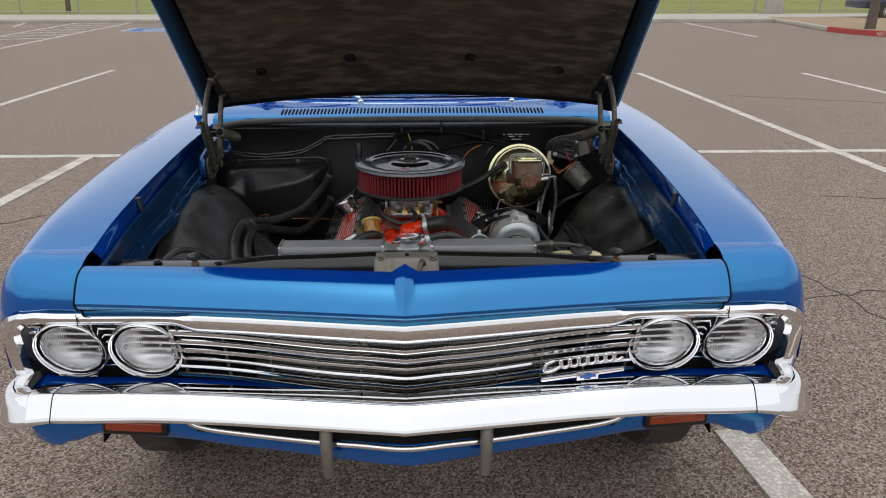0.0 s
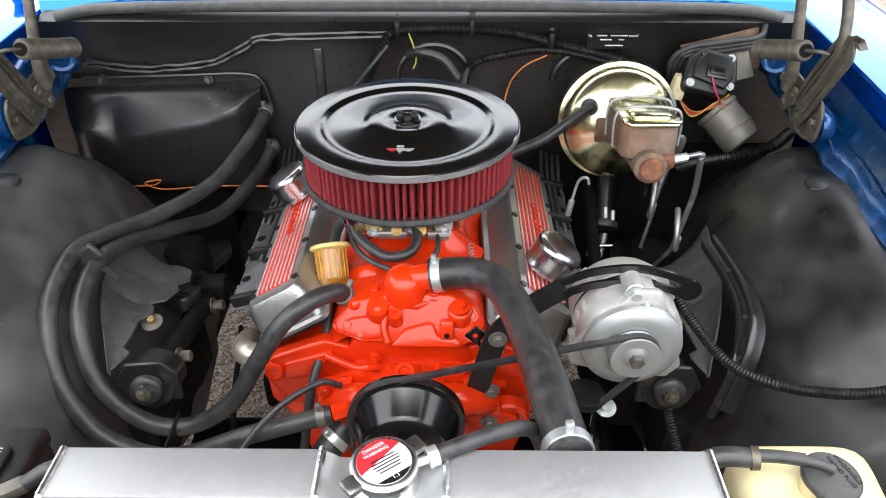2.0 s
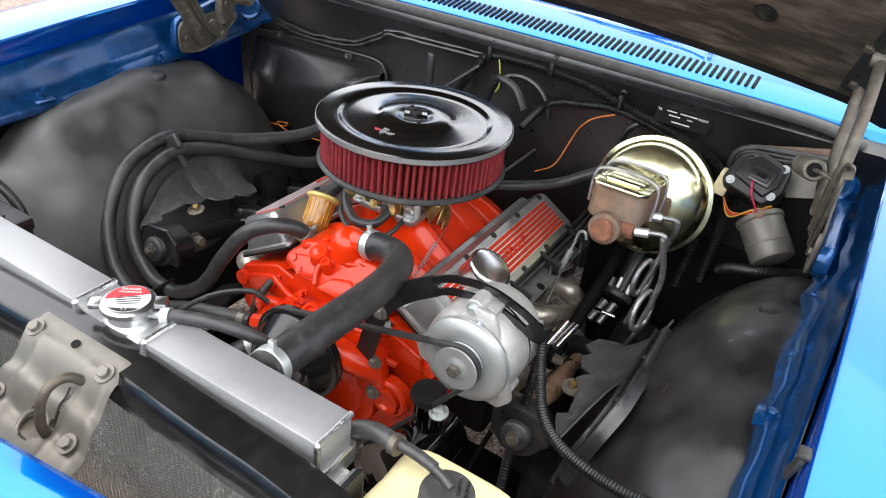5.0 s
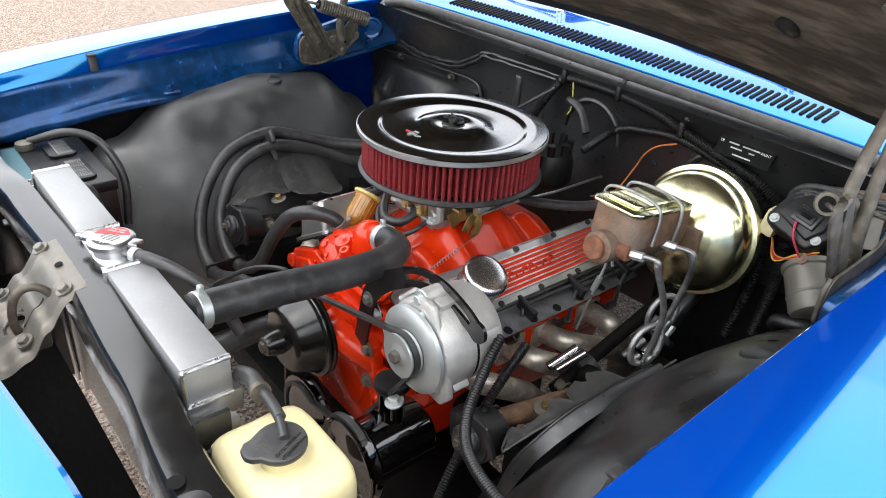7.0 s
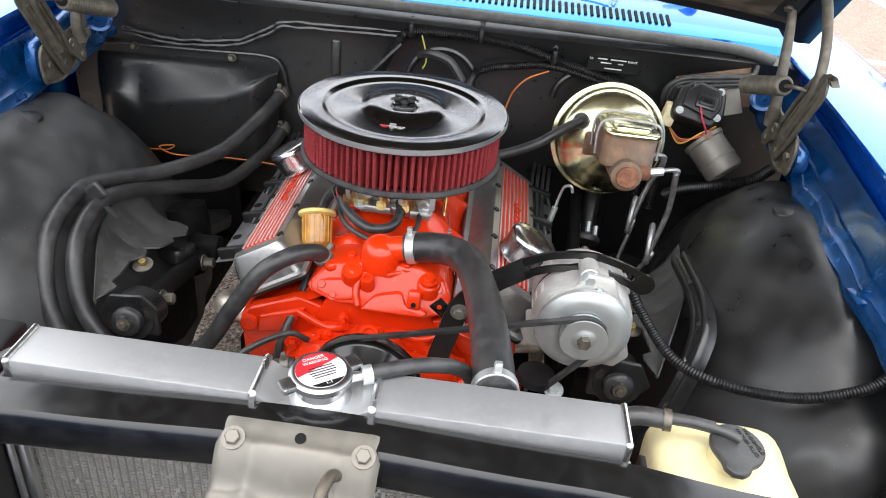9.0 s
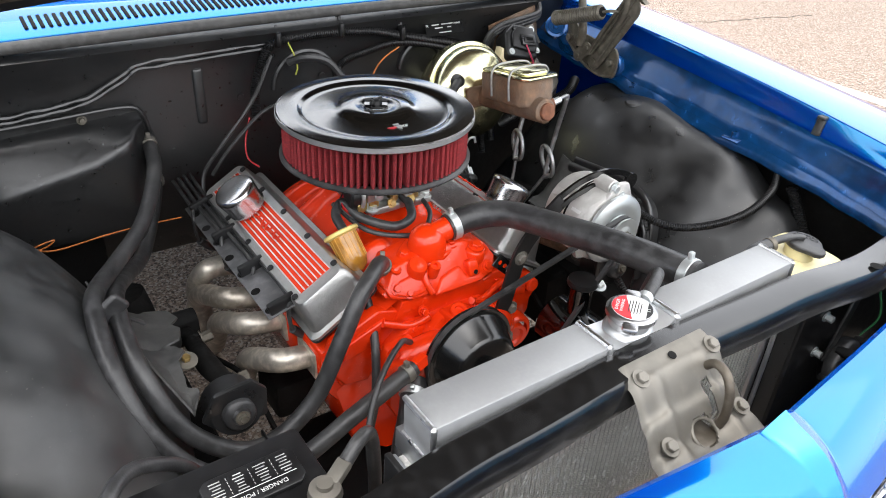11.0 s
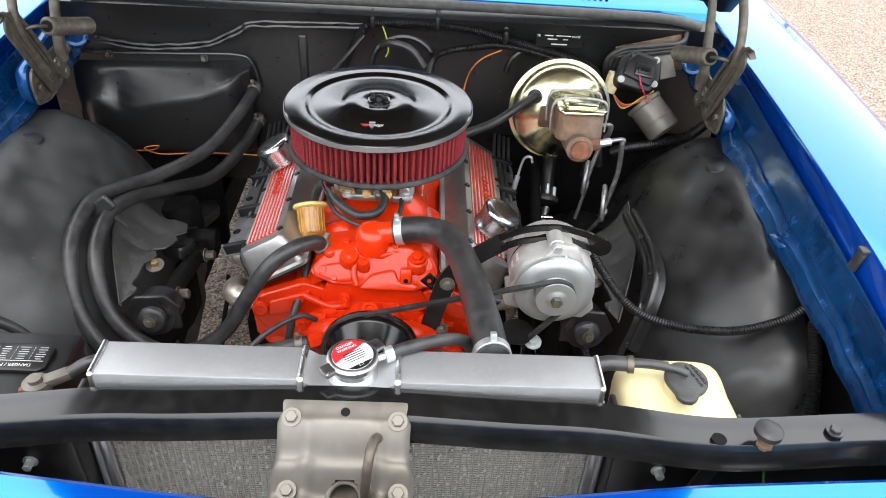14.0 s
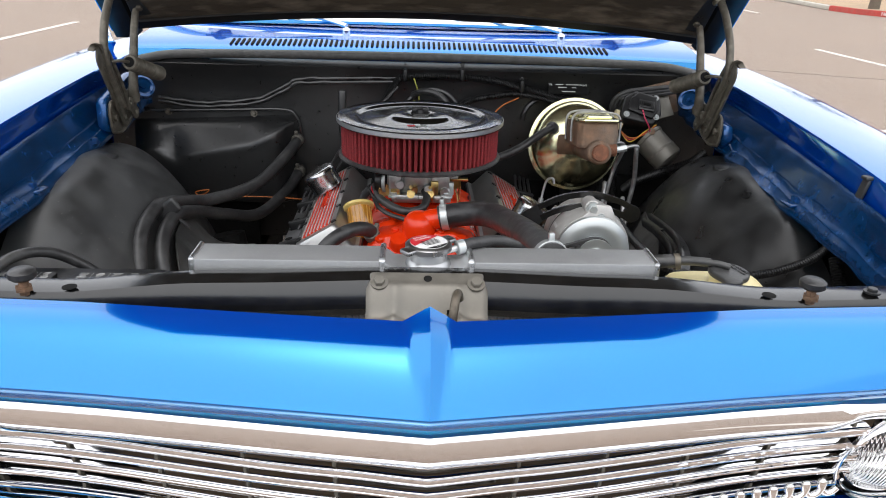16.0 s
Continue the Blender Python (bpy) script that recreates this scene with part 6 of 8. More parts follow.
for i in range(P):
    sway = rnd.uniform(-0.10, 0.10)
    for f, r in ((0.0, 0.1660), (0.20, 0.1690), (0.42, 0.1660), (0.71, 0.1430)):
        a = 2 * math.pi * (i + f + sway) / P
        lo.append(bm.verts.new((ac[0] + r * math.cos(a), ac[1] + r * math.sin(a), 0.866)))
        a += rnd.uniform(-0.006, 0.006)
        hi.append(bm.verts.new((ac[0] + r * math.cos(a), ac[1] + r * math.sin(a), 0.935)))
N4 = len(lo)
for i in range(N4):
    bm.faces.new((lo[i], lo[(i + 1) % N4], hi[(i + 1) % N4], hi[i]))
part("filter", bm, FILTER_RED, air, "pleated red cotton filter", smooth=0)
mesh_ring = lathe([(0.15, 0.858), (0.172, 0.858), (0.1755, 0.860), (0.1755, 0.863), (0.170, 0.867), (0.156, 0.866)], ac, (0, 0, 1), 96, ring=True)
part("filter_base", mesh_ring, RUBBER, air)
part("base_pan", lathe([(0.0, 0.858), (0.172, 0.860), (0.172, 0.857), (0.15, 0.853), (0.10, 0.848), (0.0, 0.848)], ac, (0, 0, 1), 64), GLOSS_BLACK, air)

# alternator with bracket and belt
alt = thing("alternator", (0.314, 2.05, 0.70), "cast aluminium alternator with a zinc pulley and fan", "alternator")
AX = (0.314, 1.965, 0.766)
acase = part("front_case", lathe([(0.0, 0.034), (0.050, 0.034), (0.068, 0.040), (0.073, 0.050), (0.073, 0.092), (0.071, 0.094), (0.0, 0.094)], AX, (0, 1, 0), 48), ALT_CAST, alt)
part("rear_case", lathe([(0.0, 0.097), (0.071, 0.097), (0.073, 0.099), (0.073, 0.135), (0.066, 0.148), (0.045, 0.155), (0.0, 0.156)], AX, (0, 1, 0), 48), ALT_CAST, alt)
part("fan", lathe([(0.030, 0.028), (0.045, 0.020), (0.058, 0.021), (0.068, 0.028), (0.069, 0.034), (0.0, 0.034)], AX, (0, 1, 0), 48), ZINC, alt)
apul = part("pulley", lathe([(0.0, 0.0), (0.0075, 0.0), (0.0075, 0.003), (0.013, 0.004), (0.016, 0.006), (0.020, 0.007), (0.031, 0.004), (0.034, 0.004), (0.034, 0.007), (0.028, 0.014), (0.034, 0.021), (0.034, 0.024), (0.0, 0.024)], AX, (0, 1, 0), 40), ZINC, alt)
part("shaft_nut", cyl((AX[0], AX[1] - 0.006, AX[2]), (AX[0], AX[1] + 0.004, AX[2]), 0.010, seg=6, w=0.001), HINGE_MAT, apul)
tri_ = []
for a in (80, 200, 320):
    tri_ += [(AX[0] + 0.090 * math.cos(radians(a + d)), AX[2] + 0.090 * math.sin(radians(a + d))) for d in (-9, 9)] + [(AX[0] + 0.070 * math.cos(radians(a + d)), AX[2] + 0.070 * math.sin(radians(a + d))) for d in (28, 60, 92)]
part("front_bracket", slab(tri_, AX[1] + 0.038, AX[1] + 0.050, 0.004), ALT_CAST, acase)
for a in (80, 200, 320):
    c, sn = math.cos(radians(a)), math.sin(radians(a))
    part("case_ear", box((AX[0] + 0.073 * c, AX[1] + 0.072, AX[2] + 0.073 * sn), (0.024, 0.03, 0.018), 0.004, Matrix.Rotation(-radians(a - 90), 3, "Y")), ALT_CAST, acase)
    part("through_bolt", bolt((AX[0] + 0.066 * c, AX[1] + 0.038, AX[2] + 0.066 * sn), (0, -1, 0), 0.005, 0.005), ZINC, acase)
part("mount_ear", cyl((AX[0] - 0.004, AX[1] + 0.045, AX[2] + 0.080), (AX[0] - 0.004, AX[1] + 0.085, AX[2] + 0.080), 0.014, seg=20, w=0.002), ALT_CAST, acase)
part("mount_bolt", bolt((AX[0] - 0.004, AX[1] + 0.044, AX[2] + 0.080), (0, -1, 0), 0.008, 0.008), ZINC, acase)
for k in range(4):
    a = radians(150 + 14 * k)
    part("label_bar", box((AX[0] + 0.0735 * math.cos(a), AX[1] + 0.072, AX[2] + 0.0735 * math.sin(a)), (0.0008, 0.022 - 0.004 * (k % 2), 0.006), 0.0, Matrix.Rotation(-a, 3, "Y")), WHITE, acase)
for a in (25, 140, 260):
    c, sn = math.cos(radians(a)), math.sin(radians(a))
    part("case_rib", box((AX[0] + 0.0725 * c, AX[1] + 0.120, AX[2] + 0.0725 * sn), (0.008, 0.040, 0.016), 0.003, Matrix.Rotation(-radians(a), 3, "Y")), ALT_CAST, acase)
part("seam_band", lathe([(0.0705, 0.092), (0.0722, 0.0935), (0.0722, 0.0975), (0.0705, 0.099)], AX, (0, 1, 0), 48, ring=True), DARK, alt)
arm = thing("alternator_bracket", (0.11, 2.045, 0.62), "gloss black steel alternator arm bolted to the engine", "bracket")
part("arm", tube([(0.103, 2.044, 0.612), (0.118, 2.044, 0.68), (0.136, 2.044, 0.745), (0.175, 2.046, 0.79), (0.225, 2.05, 0.825)], 0.01, flat=(0.005, 0.034)), PLASTIC, arm)
for off in (0.0115, -0.0115):
    part("slotted_arm", tube([(0.215, 2.05, 0.820 + off), (0.26, 2.047, 0.842 + off), (0.315, 2.045, 0.850 + off), (0.365, 2.045, 0.838 + off), (0.392, 2.045, 0.825 + off)], 0.01, flat=(0.005, 0.011)), SATIN_BLACK, arm)
part("arm_end", cyl((0.394, 2.042, 0.825), (0.394, 2.048, 0.825), 0.0165, seg=24), SATIN_BLACK, arm)
for x, z in ((0.103, 0.615), (0.134, 0.735)):
    part("arm_bolt", bolt((x, 2.041, z), (0, -1, 0), 0.009, 0.008), BRACKET, arm)
strap_m = Matrix.Rotation(radians(42), 3, "Y")
holed = part("holed_strap", box((0.117, 2.062, 0.712), (0.062, 0.004, 0.026), 0.003, strap_m), SATIN_BLACK, arm)
for q in (-0.020, -0.004):
    p = V(0.117, 2.0595, 0.712) + strap_m @ V(q, 0, 0)
    part("strap_hole", lathe([(0, 0), (0.0042, 0), (0.0042, 0.0006), (0, 0.0006)], p, (0, -1, 0), 14), ORANGE, holed)
part("strap_bolt", bolt(V(0.117, 2.060, 0.712) + strap_m @ V(0.021, 0, 0), (0, -1, 0.2), 0.0085, 0.010), ZINC, holed)


def arc(cx, cz, r, a0, a1, y, n=16):
    return [V(cx + r * math.cos(radians(a0 + (a1 - a0) * i / n)), y, cz + r * math.sin(radians(a0 + (a1 - a0) * i / n))) for i in range(n + 1)]


belt = thing("drive_belt", (0.15, 1.98, 0.6), "narrow black V-belt round the pulleys", "belt")
loop = arc(0, 0.607, 0.0865, 190, 98, 1.998) + arc(AX[0], AX[2], 0.0315, 108, -42, 1.980) + arc(0.0, 0.405, 0.084, -10, -190, 1.993)
part("belt", tube(loop, 0.01, n=1, closed=True, flat=(0.009, 0.006)), RUBBER, belt)

# power steering pump
psp = thing("power_steering_pump", (0.255, 2.0, 0.5), "black power steering pump with a stamped pulley", "pump")
ppul = part("pulley", lathe([(0.0, 0.004), (0.02, 0.0), (0.045, 0.012), (0.066, 0.012), (0.072, 0.004), (0.074, 0.006), (0.070, 0.014), (0.074, 0.022), (0.074, 0.026), (0.0, 0.026)], (0.262, 1.91, 0.545), (0, 1, 0), 44), GLOSS_BLACK, psp)
part("hub_nut", bolt((0.262, 1.913, 0.545), (0, -1, 0), 0.009, 0.008), ZINC, ppul)
part("body", cyl((0.262, 1.94, 0.545), (0.262, 2.06, 0.545), 0.055, seg=28, w=0.008), GLOSS_BLACK, psp)
part("neck", cyl((0.262, 2.0, 0.59), (0.262, 2.0, 0.660), 0.022, seg=20), GLOSS_BLACK, psp)
part("cap", lathe([(0, 0), (0.028, 0.0), (0.030, 0.004), (0.028, 0.012), (0, 0.014)], (0.262, 2.0, 0.658), (0, 0, 1), 24), PLASTIC, psp)
part("bolt", bolt((0.29, 1.985, 0.655), (0, -0.3, 1), 0.010, 0.010), ZINC, psp)
part("belt", tube(arc(0.262, 0.545, 0.074, 60, 250, 1.925) + arc(0.0, 0.405, 0.07, 200, 60, 1.985), 0.01, n=1, closed=True, flat=(0.011, 0.008)), RUBBER, psp)


# ---- hoses ----
def hose(pts, r, label, clamps=(), mats=RUBBER, ends=ZINC, name="hose"):
    t = thing(name, pts[0], label, "hose")
    part("tube", tube(pts, r, 18, 10), mats, t)
    for p, d in clamps:
        p, d = Vector(p), Vector(d).normalized()
        part("clamp", cyl(p - d * 0.007, p + d * 0.007, r + 0.0022, seg=24, w=0.0008), ends, t)
        side = basis(d).col[1]
        part("clamp_screw", box(p + side * (r + 0.006), (0.009, 0.014, 0.008), 0.002, basis(d)), ends, t)
    return t


hose([(0.036, 2.134, 0.779), (0.075, 2.130, 0.788), (0.112, 2.112, 0.797), (0.138, 2.075, 0.805), (0.155, 2.01, 0.815), (0.167, 1.93, 0.830), (0.177, 1.83, 0.848), (0.185, 1.728, 0.860)], 0.0245,
     "thick black rubber upper radiator hose", [((0.046, 2.1335, 0.781), (1, -0.08, 0.2)), ((0.184, 1.742, 0.858), (0.09, -1, 0.12))])
hose([(-0.32, 2.684, 0.804), (-0.342, 2.584, 0.780), (-0.398, 2.483, 0.736), (-0.476, 2.37, 0.732), (-0.522, 2.271, 0.758), (-0.541, 2.195, 0.770), (-0.546, 2.10, 0.735), (-0.522, 2.03, 0.655), (-0.462, 1.99, 0.582), (-0.36, 1.972, 0.555), (-0.233, 1.977, 0.600), (-0.15, 1.994, 0.613), (-0.113, 2.003, 0.617)], 0.0142,
     "long black heater hose looping past the wheelhouse", [((-0.324, 2.668, 0.801), (0.2, 1, 0.2)), ((-0.128, 2.000, 0.6155), (1, 0.2, 0.1))], ends=BRACKET)
hose([(-0.318, 2.685, 0.726), (-0.345, 2.63, 0.682), (-0.403, 2.517, 0.648), (-0.458, 2.40, 0.686), (-0.493, 2.30, 0.726), (-0.510, 2.20, 0.748), (-0.510, 2.11, 0.712), (-0.478, 2.05, 0.632), (-0.412, 2.028, 0.570), (-0.345, 2.033, 0.556), (-0.275, 2.040, 0.600), (-0.225, 2.050, 0.680), (-0.182, 2.066, 0.742), (-0.140, 2.092, 0.764), (-0.108, 2.122, 0.756), (-0.096, 2.136, 0.735)], 0.0142,
     "black heater hose rising to the intake elbow", [((-0.322, 2.674, 0.716), (0.3, 1, 0.6)), ((-0.099, 2.132, 0.742), (0.3, 0.5, -0.8))], ends=BRACKET)
strap = thing("hose_strap", (-0.526, 2.198, 0.76), "black band holding the two heater hoses", "strap")
part("band", box((-0.526, 2.20, 0.760), (0.066, 0.013, 0.033), 0.0145, Matrix.Rotation(radians(-35), 3, "Y"), 5), RUBBER, strap)
part("band_tail", box((-0.490, 2.196, 0.738), (0.034, 0.012, 0.003), 0.001, Matrix.Rotation(radians(42), 3, "Y")), RUBBER, strap)
tie = thing("cable_tie", (-0.365, 2.0, 0.56), "black plastic cable tie round the hoses", "tie")
part("loop", box((-0.365, 2.002, 0.557), (0.004, 0.09, 0.033), 0.014, None, 4), PLASTIC, tie)
hose([(-0.098, 2.02, 0.572), (-0.13, 1.98, 0.545), (-0.18, 1.92, 0.50), (-0.23, 1.80, 0.46), (-0.26, 1.73, 0.45)], 0.022, "black lower radiator hose", [((-0.112, 2.003, 0.56), (-0.6, -0.6, -0.4))])
hose([(-0.125, 2.168, 0.715), (-0.132, 2.115, 0.67), (-0.150, 2.065, 0.62), (-0.165, 2.04, 0.54), (-0.18, 2.04, 0.45)], 0.0075, "thin black fuel hose below the filter", name="fuel_hose")
hose([(-0.125, 2.215, 0.772), (-0.120, 2.26, 0.785), (-0.10, 2.27, 0.80), (-0.085, 2.23, 0.785), (-0.04, 2.195, 0.772), (0.0, 2.20, 0.775), (0.012, 2.225, 0.79), (0.008, 2.245, 0.80)], 0.0085, "black fuel hose curving to the carburettor", name="fuel_hose")
hose([(-0.11, 2.29, 0.79), (-0.085, 2.215, 0.768), (-0.03, 2.178, 0.758), (0.015, 2.178, 0.758), (0.042, 2.20, 0.775), (0.045, 2.235, 0.79)], 0.0045, "thin black vacuum hose before the carburettor", name="vacuum_hose")
hose([(-0.10, 2.035, 0.645), (-0.13, 2.02, 0.665), (-0.19, 1.98, 0.648), (-0.24, 1.93, 0.605), (-0.27, 1.86, 0.56), (-0.28, 1.78, 0.53)], 0.005, "thin black sender cable at the pump", name="cable")
hose([(0.321, 2.512, 0.884), (0.29, 2.490, 0.872), (0.24, 2.472, 0.842), (0.19, 2.465, 0.82), (0.12, 2.44, 0.805), (0.05, 2.42, 0.80)], 0.0095, "black vacuum hose from booster to manifold", name="vacuum_hose")

ff = thing("fuel_filter", (-0.125, 2.19, 0.72), "amber see-through fuel filter with pale end caps", "fuel filter")
fa, fb = V(-0.131, 2.222, 0.772), V(-0.120, 2.172, 0.716)
d = (fb - fa).normalized()
L = (fb - fa).length
part("pleated_core", lathe([(0.0, 0.006)] + [(0.0165, 0.006), (0.0165, L - 0.008), (0, L - 0.008)], fa, d, 20), AMBER_PAPER, ff)
for k in range(18):
    q = d.orthogonal().normalized()
    q.rotate(Matrix.Rotation(2 * math.pi * k / 18, 3, d))
    part("pleat", tube([fa + d * 0.007 + q * 0.0250, fa + d * (L - 0.022) + q * 0.0242], 0.0011, 6, 1), AMBER_PAPER, ff)
part("bowl", lathe([(0.0255, 0.004), (0.0245, L - 0.022), (0.019, L - 0.008), (0.009, L), (0.0, L)], fa, d, 28), mat("amber_bowl", (0.34, 0.15, 0.018), 0.14, coat=0.7, vary=0.2, second=(0.26, 0.11, 0.015), scale=40), ff)
part("rim_cap", lathe([(0.0, -0.003), (0.030, -0.002), (0.0325, 0.0), (0.0325, 0.005), (0.026, 0.008)], fa, d, 28), mat("pale_gold_plastic", (0.68, 0.52, 0.17), 0.35), ff)

# ---- firewall side: booster, wiper motor, looms ----
boost = thing("brake_booster", (0.389, 2.60, 0.82), "yellow zinc plated brake booster drum on the firewall", "brake booster")
bax = V(0, 0.985, -0.174)
b0 = V(0.389, 2.502, 0.843)
part("front_shell", lathe([(0.0, -0.006), (0.036, -0.006), (0.044, 0.0), (0.060, 0.006), (0.092, 0.020), (0.104, 0.032), (0.108, 0.048), (0.108, 0.060)], b0, bax, 64), GOLD, boost)
part("crimp_band", lathe([(0.106, 0.058), (0.1155, 0.060), (0.1170, 0.066), (0.1155, 0.072), (0.1155, 0.080), (0.1120, 0.084), (0.104, 0.09)], b0, bax, 64, open_ends=True), GOLD, boost)
part("rear_shell", lathe([(0.108, 0.082), (0.108, 0.10), (0.098, 0.122), (0.06, 0.14), (0.05, 0.19), (0.0, 0.19)], b0, bax, 56), GOLD, boost)
part("check_valve", lathe([(0.0, -0.012), (0.012, -0.012), (0.015, -0.006), (0.016, 0.004), (0, 0.004)], (0.323, 2.518, 0.882), bax, 24), RUBBER, boost)
mc = thing("master_cylinder", (0.387, 2.37, 0.87), "rusty cast-iron brake master cylinder with a plated lid", "master cylinder")
rsv = [(0.046, 0.0), (0.046, 0.060), (0.040, 0.075), (-0.040, 0.075), (-0.046, 0.060), (-0.046, -0.060), (-0.036, -0.075), (0.036, -0.075), (0.046, -0.060)]
part("reservoir", prism(rsv, 0.058, Matrix.Translation((0.388, 2.385, 0.872)) @ pose(0, 0, 0, -8, 0, 0), 0.007, 3), RUST, mc)
part("barrel", cyl((0.386, 2.286, 0.880), (0.388, 2.50, 0.846), 0.026, seg=28, w=0.004), RUST, mc)
part("end_plug", cyl((0.386, 2.278, 0.8815), (0.386, 2.292, 0.879), 0.0185, seg=24, w=0.002), RUST_RED, mc)
part("side_port", cyl((0.388, 2.315, 0.878), (0.428, 2.318, 0.880), 0.0145, seg=20, w=0.002), RUST_RED, mc)
part("flange", box((0.388, 2.492, 0.848), (0.11, 0.012, 0.05), 0.008), RUST, mc)
lidm = Matrix.Translation((0.388, 2.385, 0.9305)) @ pose(0, 0, 0, -8, 0, 0)
mlid = part("cover", prism([(x * 1.04, y * 1.04) for x, y in rsv], 0.007, lidm, 0.003), GOLD, mc, "plated steel lid")
part("cover_bulge", prism([(x * 0.74, y * 0.80) for x, y in rsv], 0.008, lidm @ Matrix.Translation((0, 0, 0.006)), 0.004), GOLD, mlid)
for y in (-0.030, 0.028):
    pts = [lidm @ V(x, y + q, z) for x, q, z in ((-0.054, 0.0, -0.045), (-0.055, 0, -0.01), (-0.050, 0, 0.012), (-0.03, 0.002, 0.019), (0.0, 0.004, 0.020), (0.03, 0.002, 0.019), (0.050, 0, 0.012), (0.055, 0, -0.01), (0.054, 0, -0.045))]
    part("bail_wire", tube(pts, 0.0026, 8, 6), STEEL_TUBE, mc)


def coil_line(pts, label):
    t = thing("brake_line", pts[0], label, "brake line", "brake lines")
    part("tube", tube(pts, 0.0042, 10, 10, ridges=0.0), STEEL_TUBE, t)
    part("armour", tube(pts[1:-1], 0.0052, 10, 10, ridges=0.06, pitch=0.0045), STEEL_TUBE, t)
    part("nut", cyl(pts[0], Vector(pts[0]).lerp(Vector(pts[1]), 0.5), 0.0075, seg=6), ZINC, t)


def loop_line(port, bend, mid, centre, u, n, end, label):
    """A line from a port over a bend and down, round one upright narrow loop and on to the frame."""
    c, u, n = Vector(centre), Vector(u), Vector(n)
    turn = [tuple(c + u * math.sin(radians(q)) + n * math.cos(radians(q)) + V(0.004, 0, 0) * (1 - (360 + q) / 270)) for q in range(-45, -406, -30)]
    coil_line([port, bend, (bend[0] + 0.004, bend[1] + 0.006, bend[2] - 0.022), mid] + turn + [end], label)


loop_line((0.430, 2.318, 0.880), (0.474, 2.320, 0.889), (0.488, 2.350, 0.790), (0.4705, 2.3505, 0.721), (0.0005, 0.0185, 0.030), (0.007, 0.023, -0.014), (0.452, 2.391, 0.60), "armoured steel brake line with a loop")
loop_line((0.425, 2.402, 0.872), (0.471, 2.418, 0.871), (0.464, 2.440, 0.800), (0.4425, 2.4265, 0.737), (0.0015, 0.0125, 0.031), (0.007, 0.024, -0.011), (0.428, 2.42, 0.58), "second armoured steel brake line with a loop")
shaft = thing("steering_shaft", (0.34, 2.55, 0.62), "dark steering shaft with bright clamp bolts and flex joint", "steering shaft")
part("tube", tube([(0.40, 2.66, 0.735), (0.392, 2.60, 0.665), (0.386, 2.545, 0.61)], 0.017, 16), BLACK_WORN, shaft)
joint = part("flex_joint", lathe([(0, 0), (0.030, 0), (0.032, 0.004), (0.032, 0.010), (0.030, 0.014), (0, 0.014)], (0.386, 2.545, 0.610), (-0.1, -0.68, -0.70), 24), RUBBER, shaft)
for x, y, z in ((0.366, 2.536, 0.618), (0.404, 2.536, 0.616), (0.385, 2.524, 0.632)):
    part("joint_bolt", cyl((x, y, z), (x + 0.001, y + 0.016, z + 0.018), 0.0055, seg=6, w=0.001), ZINC, joint)
for x in (0.388, 0.368):
    part("clevis", tube([(x, 2.525, 0.592), (x - 0.006, 2.508, 0.578), (x - 0.014, 2.487, 0.560)], lambda q: 0.009 - 0.002 * q, 12), STEEL_TUBE, shaft)
    part("clevis_pin", cyl((x - 0.012, 2.50, 0.580), (x + 0.014, 2.50, 0.580), 0.005, seg=12, w=0.001), CHROME, shaft)

wm = thing("wiper_motor", (0.59, 2.63, 0.88), "wiper motor with silver can and black plastic cover", "wiper motor")
part("can", lathe([(0.0, 0.0), (0.026, 0.0), (0.036, 0.004), (0.039, 0.010), (0.039, 0.075), (0.042, 0.078), (0.042, 0.086), (0.0, 0.086)], (0.636, 2.540, 0.798), (-0.60, 0.55, 0.58), 40), BRACKET, wm, "dull silver motor can")
part("can_band", lathe([(0.0392, 0.030), (0.0402, 0.031), (0.0402, 0.034), (0.0392, 0.035)], (0.636, 2.540, 0.798), (-0.60, 0.55, 0.58), 40, ring=True), BRACKET, wm)
wmm = Matrix.Translation((0.557, 2.618, 0.898)) @ pose(0, 0, 0, 50, 8, -8)
wcov = part("cover", prism([(-0.050, -0.030), (-0.042, -0.042), (0.036, -0.046), (0.054, -0.014), (0.046, 0.036), (-0.018, 0.044), (-0.044, 0.020)], 0.050, wmm, 0.007, 3), PLASTIC, wm, "black plastic gear cover with a plug socket")
part("cover_step", prism([(-0.034, -0.020), (0.030, -0.034), (0.042, -0.008), (0.034, 0.028), (-0.012, 0.034), (-0.030, 0.014)], 0.010, wmm @ Matrix.Translation((0, 0, 0.049)), 0.004, 3), PLASTIC, wcov)
for q, (w_, h_, d_) in enumerate(((0.040, 0.028, 0.012), (0.030, 0.018, 0.018))):
    part("plug_socket", box((0, 0, 0), (w_, h_, d_), 0.002), (BLACK, PLASTIC)[q], wcov).data.transform(wmm @ Matrix.Translation((0.010, -0.004, 0.060)))
part("socket_slot", box((0, 0, 0), (0.018, 0.007, 0.020), 0.001), DARK, wcov).data.transform(wmm @ Matrix.Translation((0.010, -0.004, 0.061)))
part("cover_ridge", box((0, 0, 0), (0.060, 0.008, 0.010), 0.003), BLACK, wcov).data.transform(wmm @ Matrix.Translation((0.006, 0.028, 0.052)))
for x, y in ((-0.034, -0.030), (0.040, -0.024), (0.034, 0.030)):
    part("cover_screw", bolt(wmm @ V(x, y, 0.050), wmm.to_3x3() @ V(0, 0, 1), 0.005, 0.004), ZINC, wcov)
part("plated_bracket", box((0.625, 2.640, 0.925), (0.050, 0.004, 0.075), 0.002, Matrix.Rotation(-0.3, 3, "Y") @ Matrix.Rotation(-0.5, 3, "X")), BRACKET, wm)
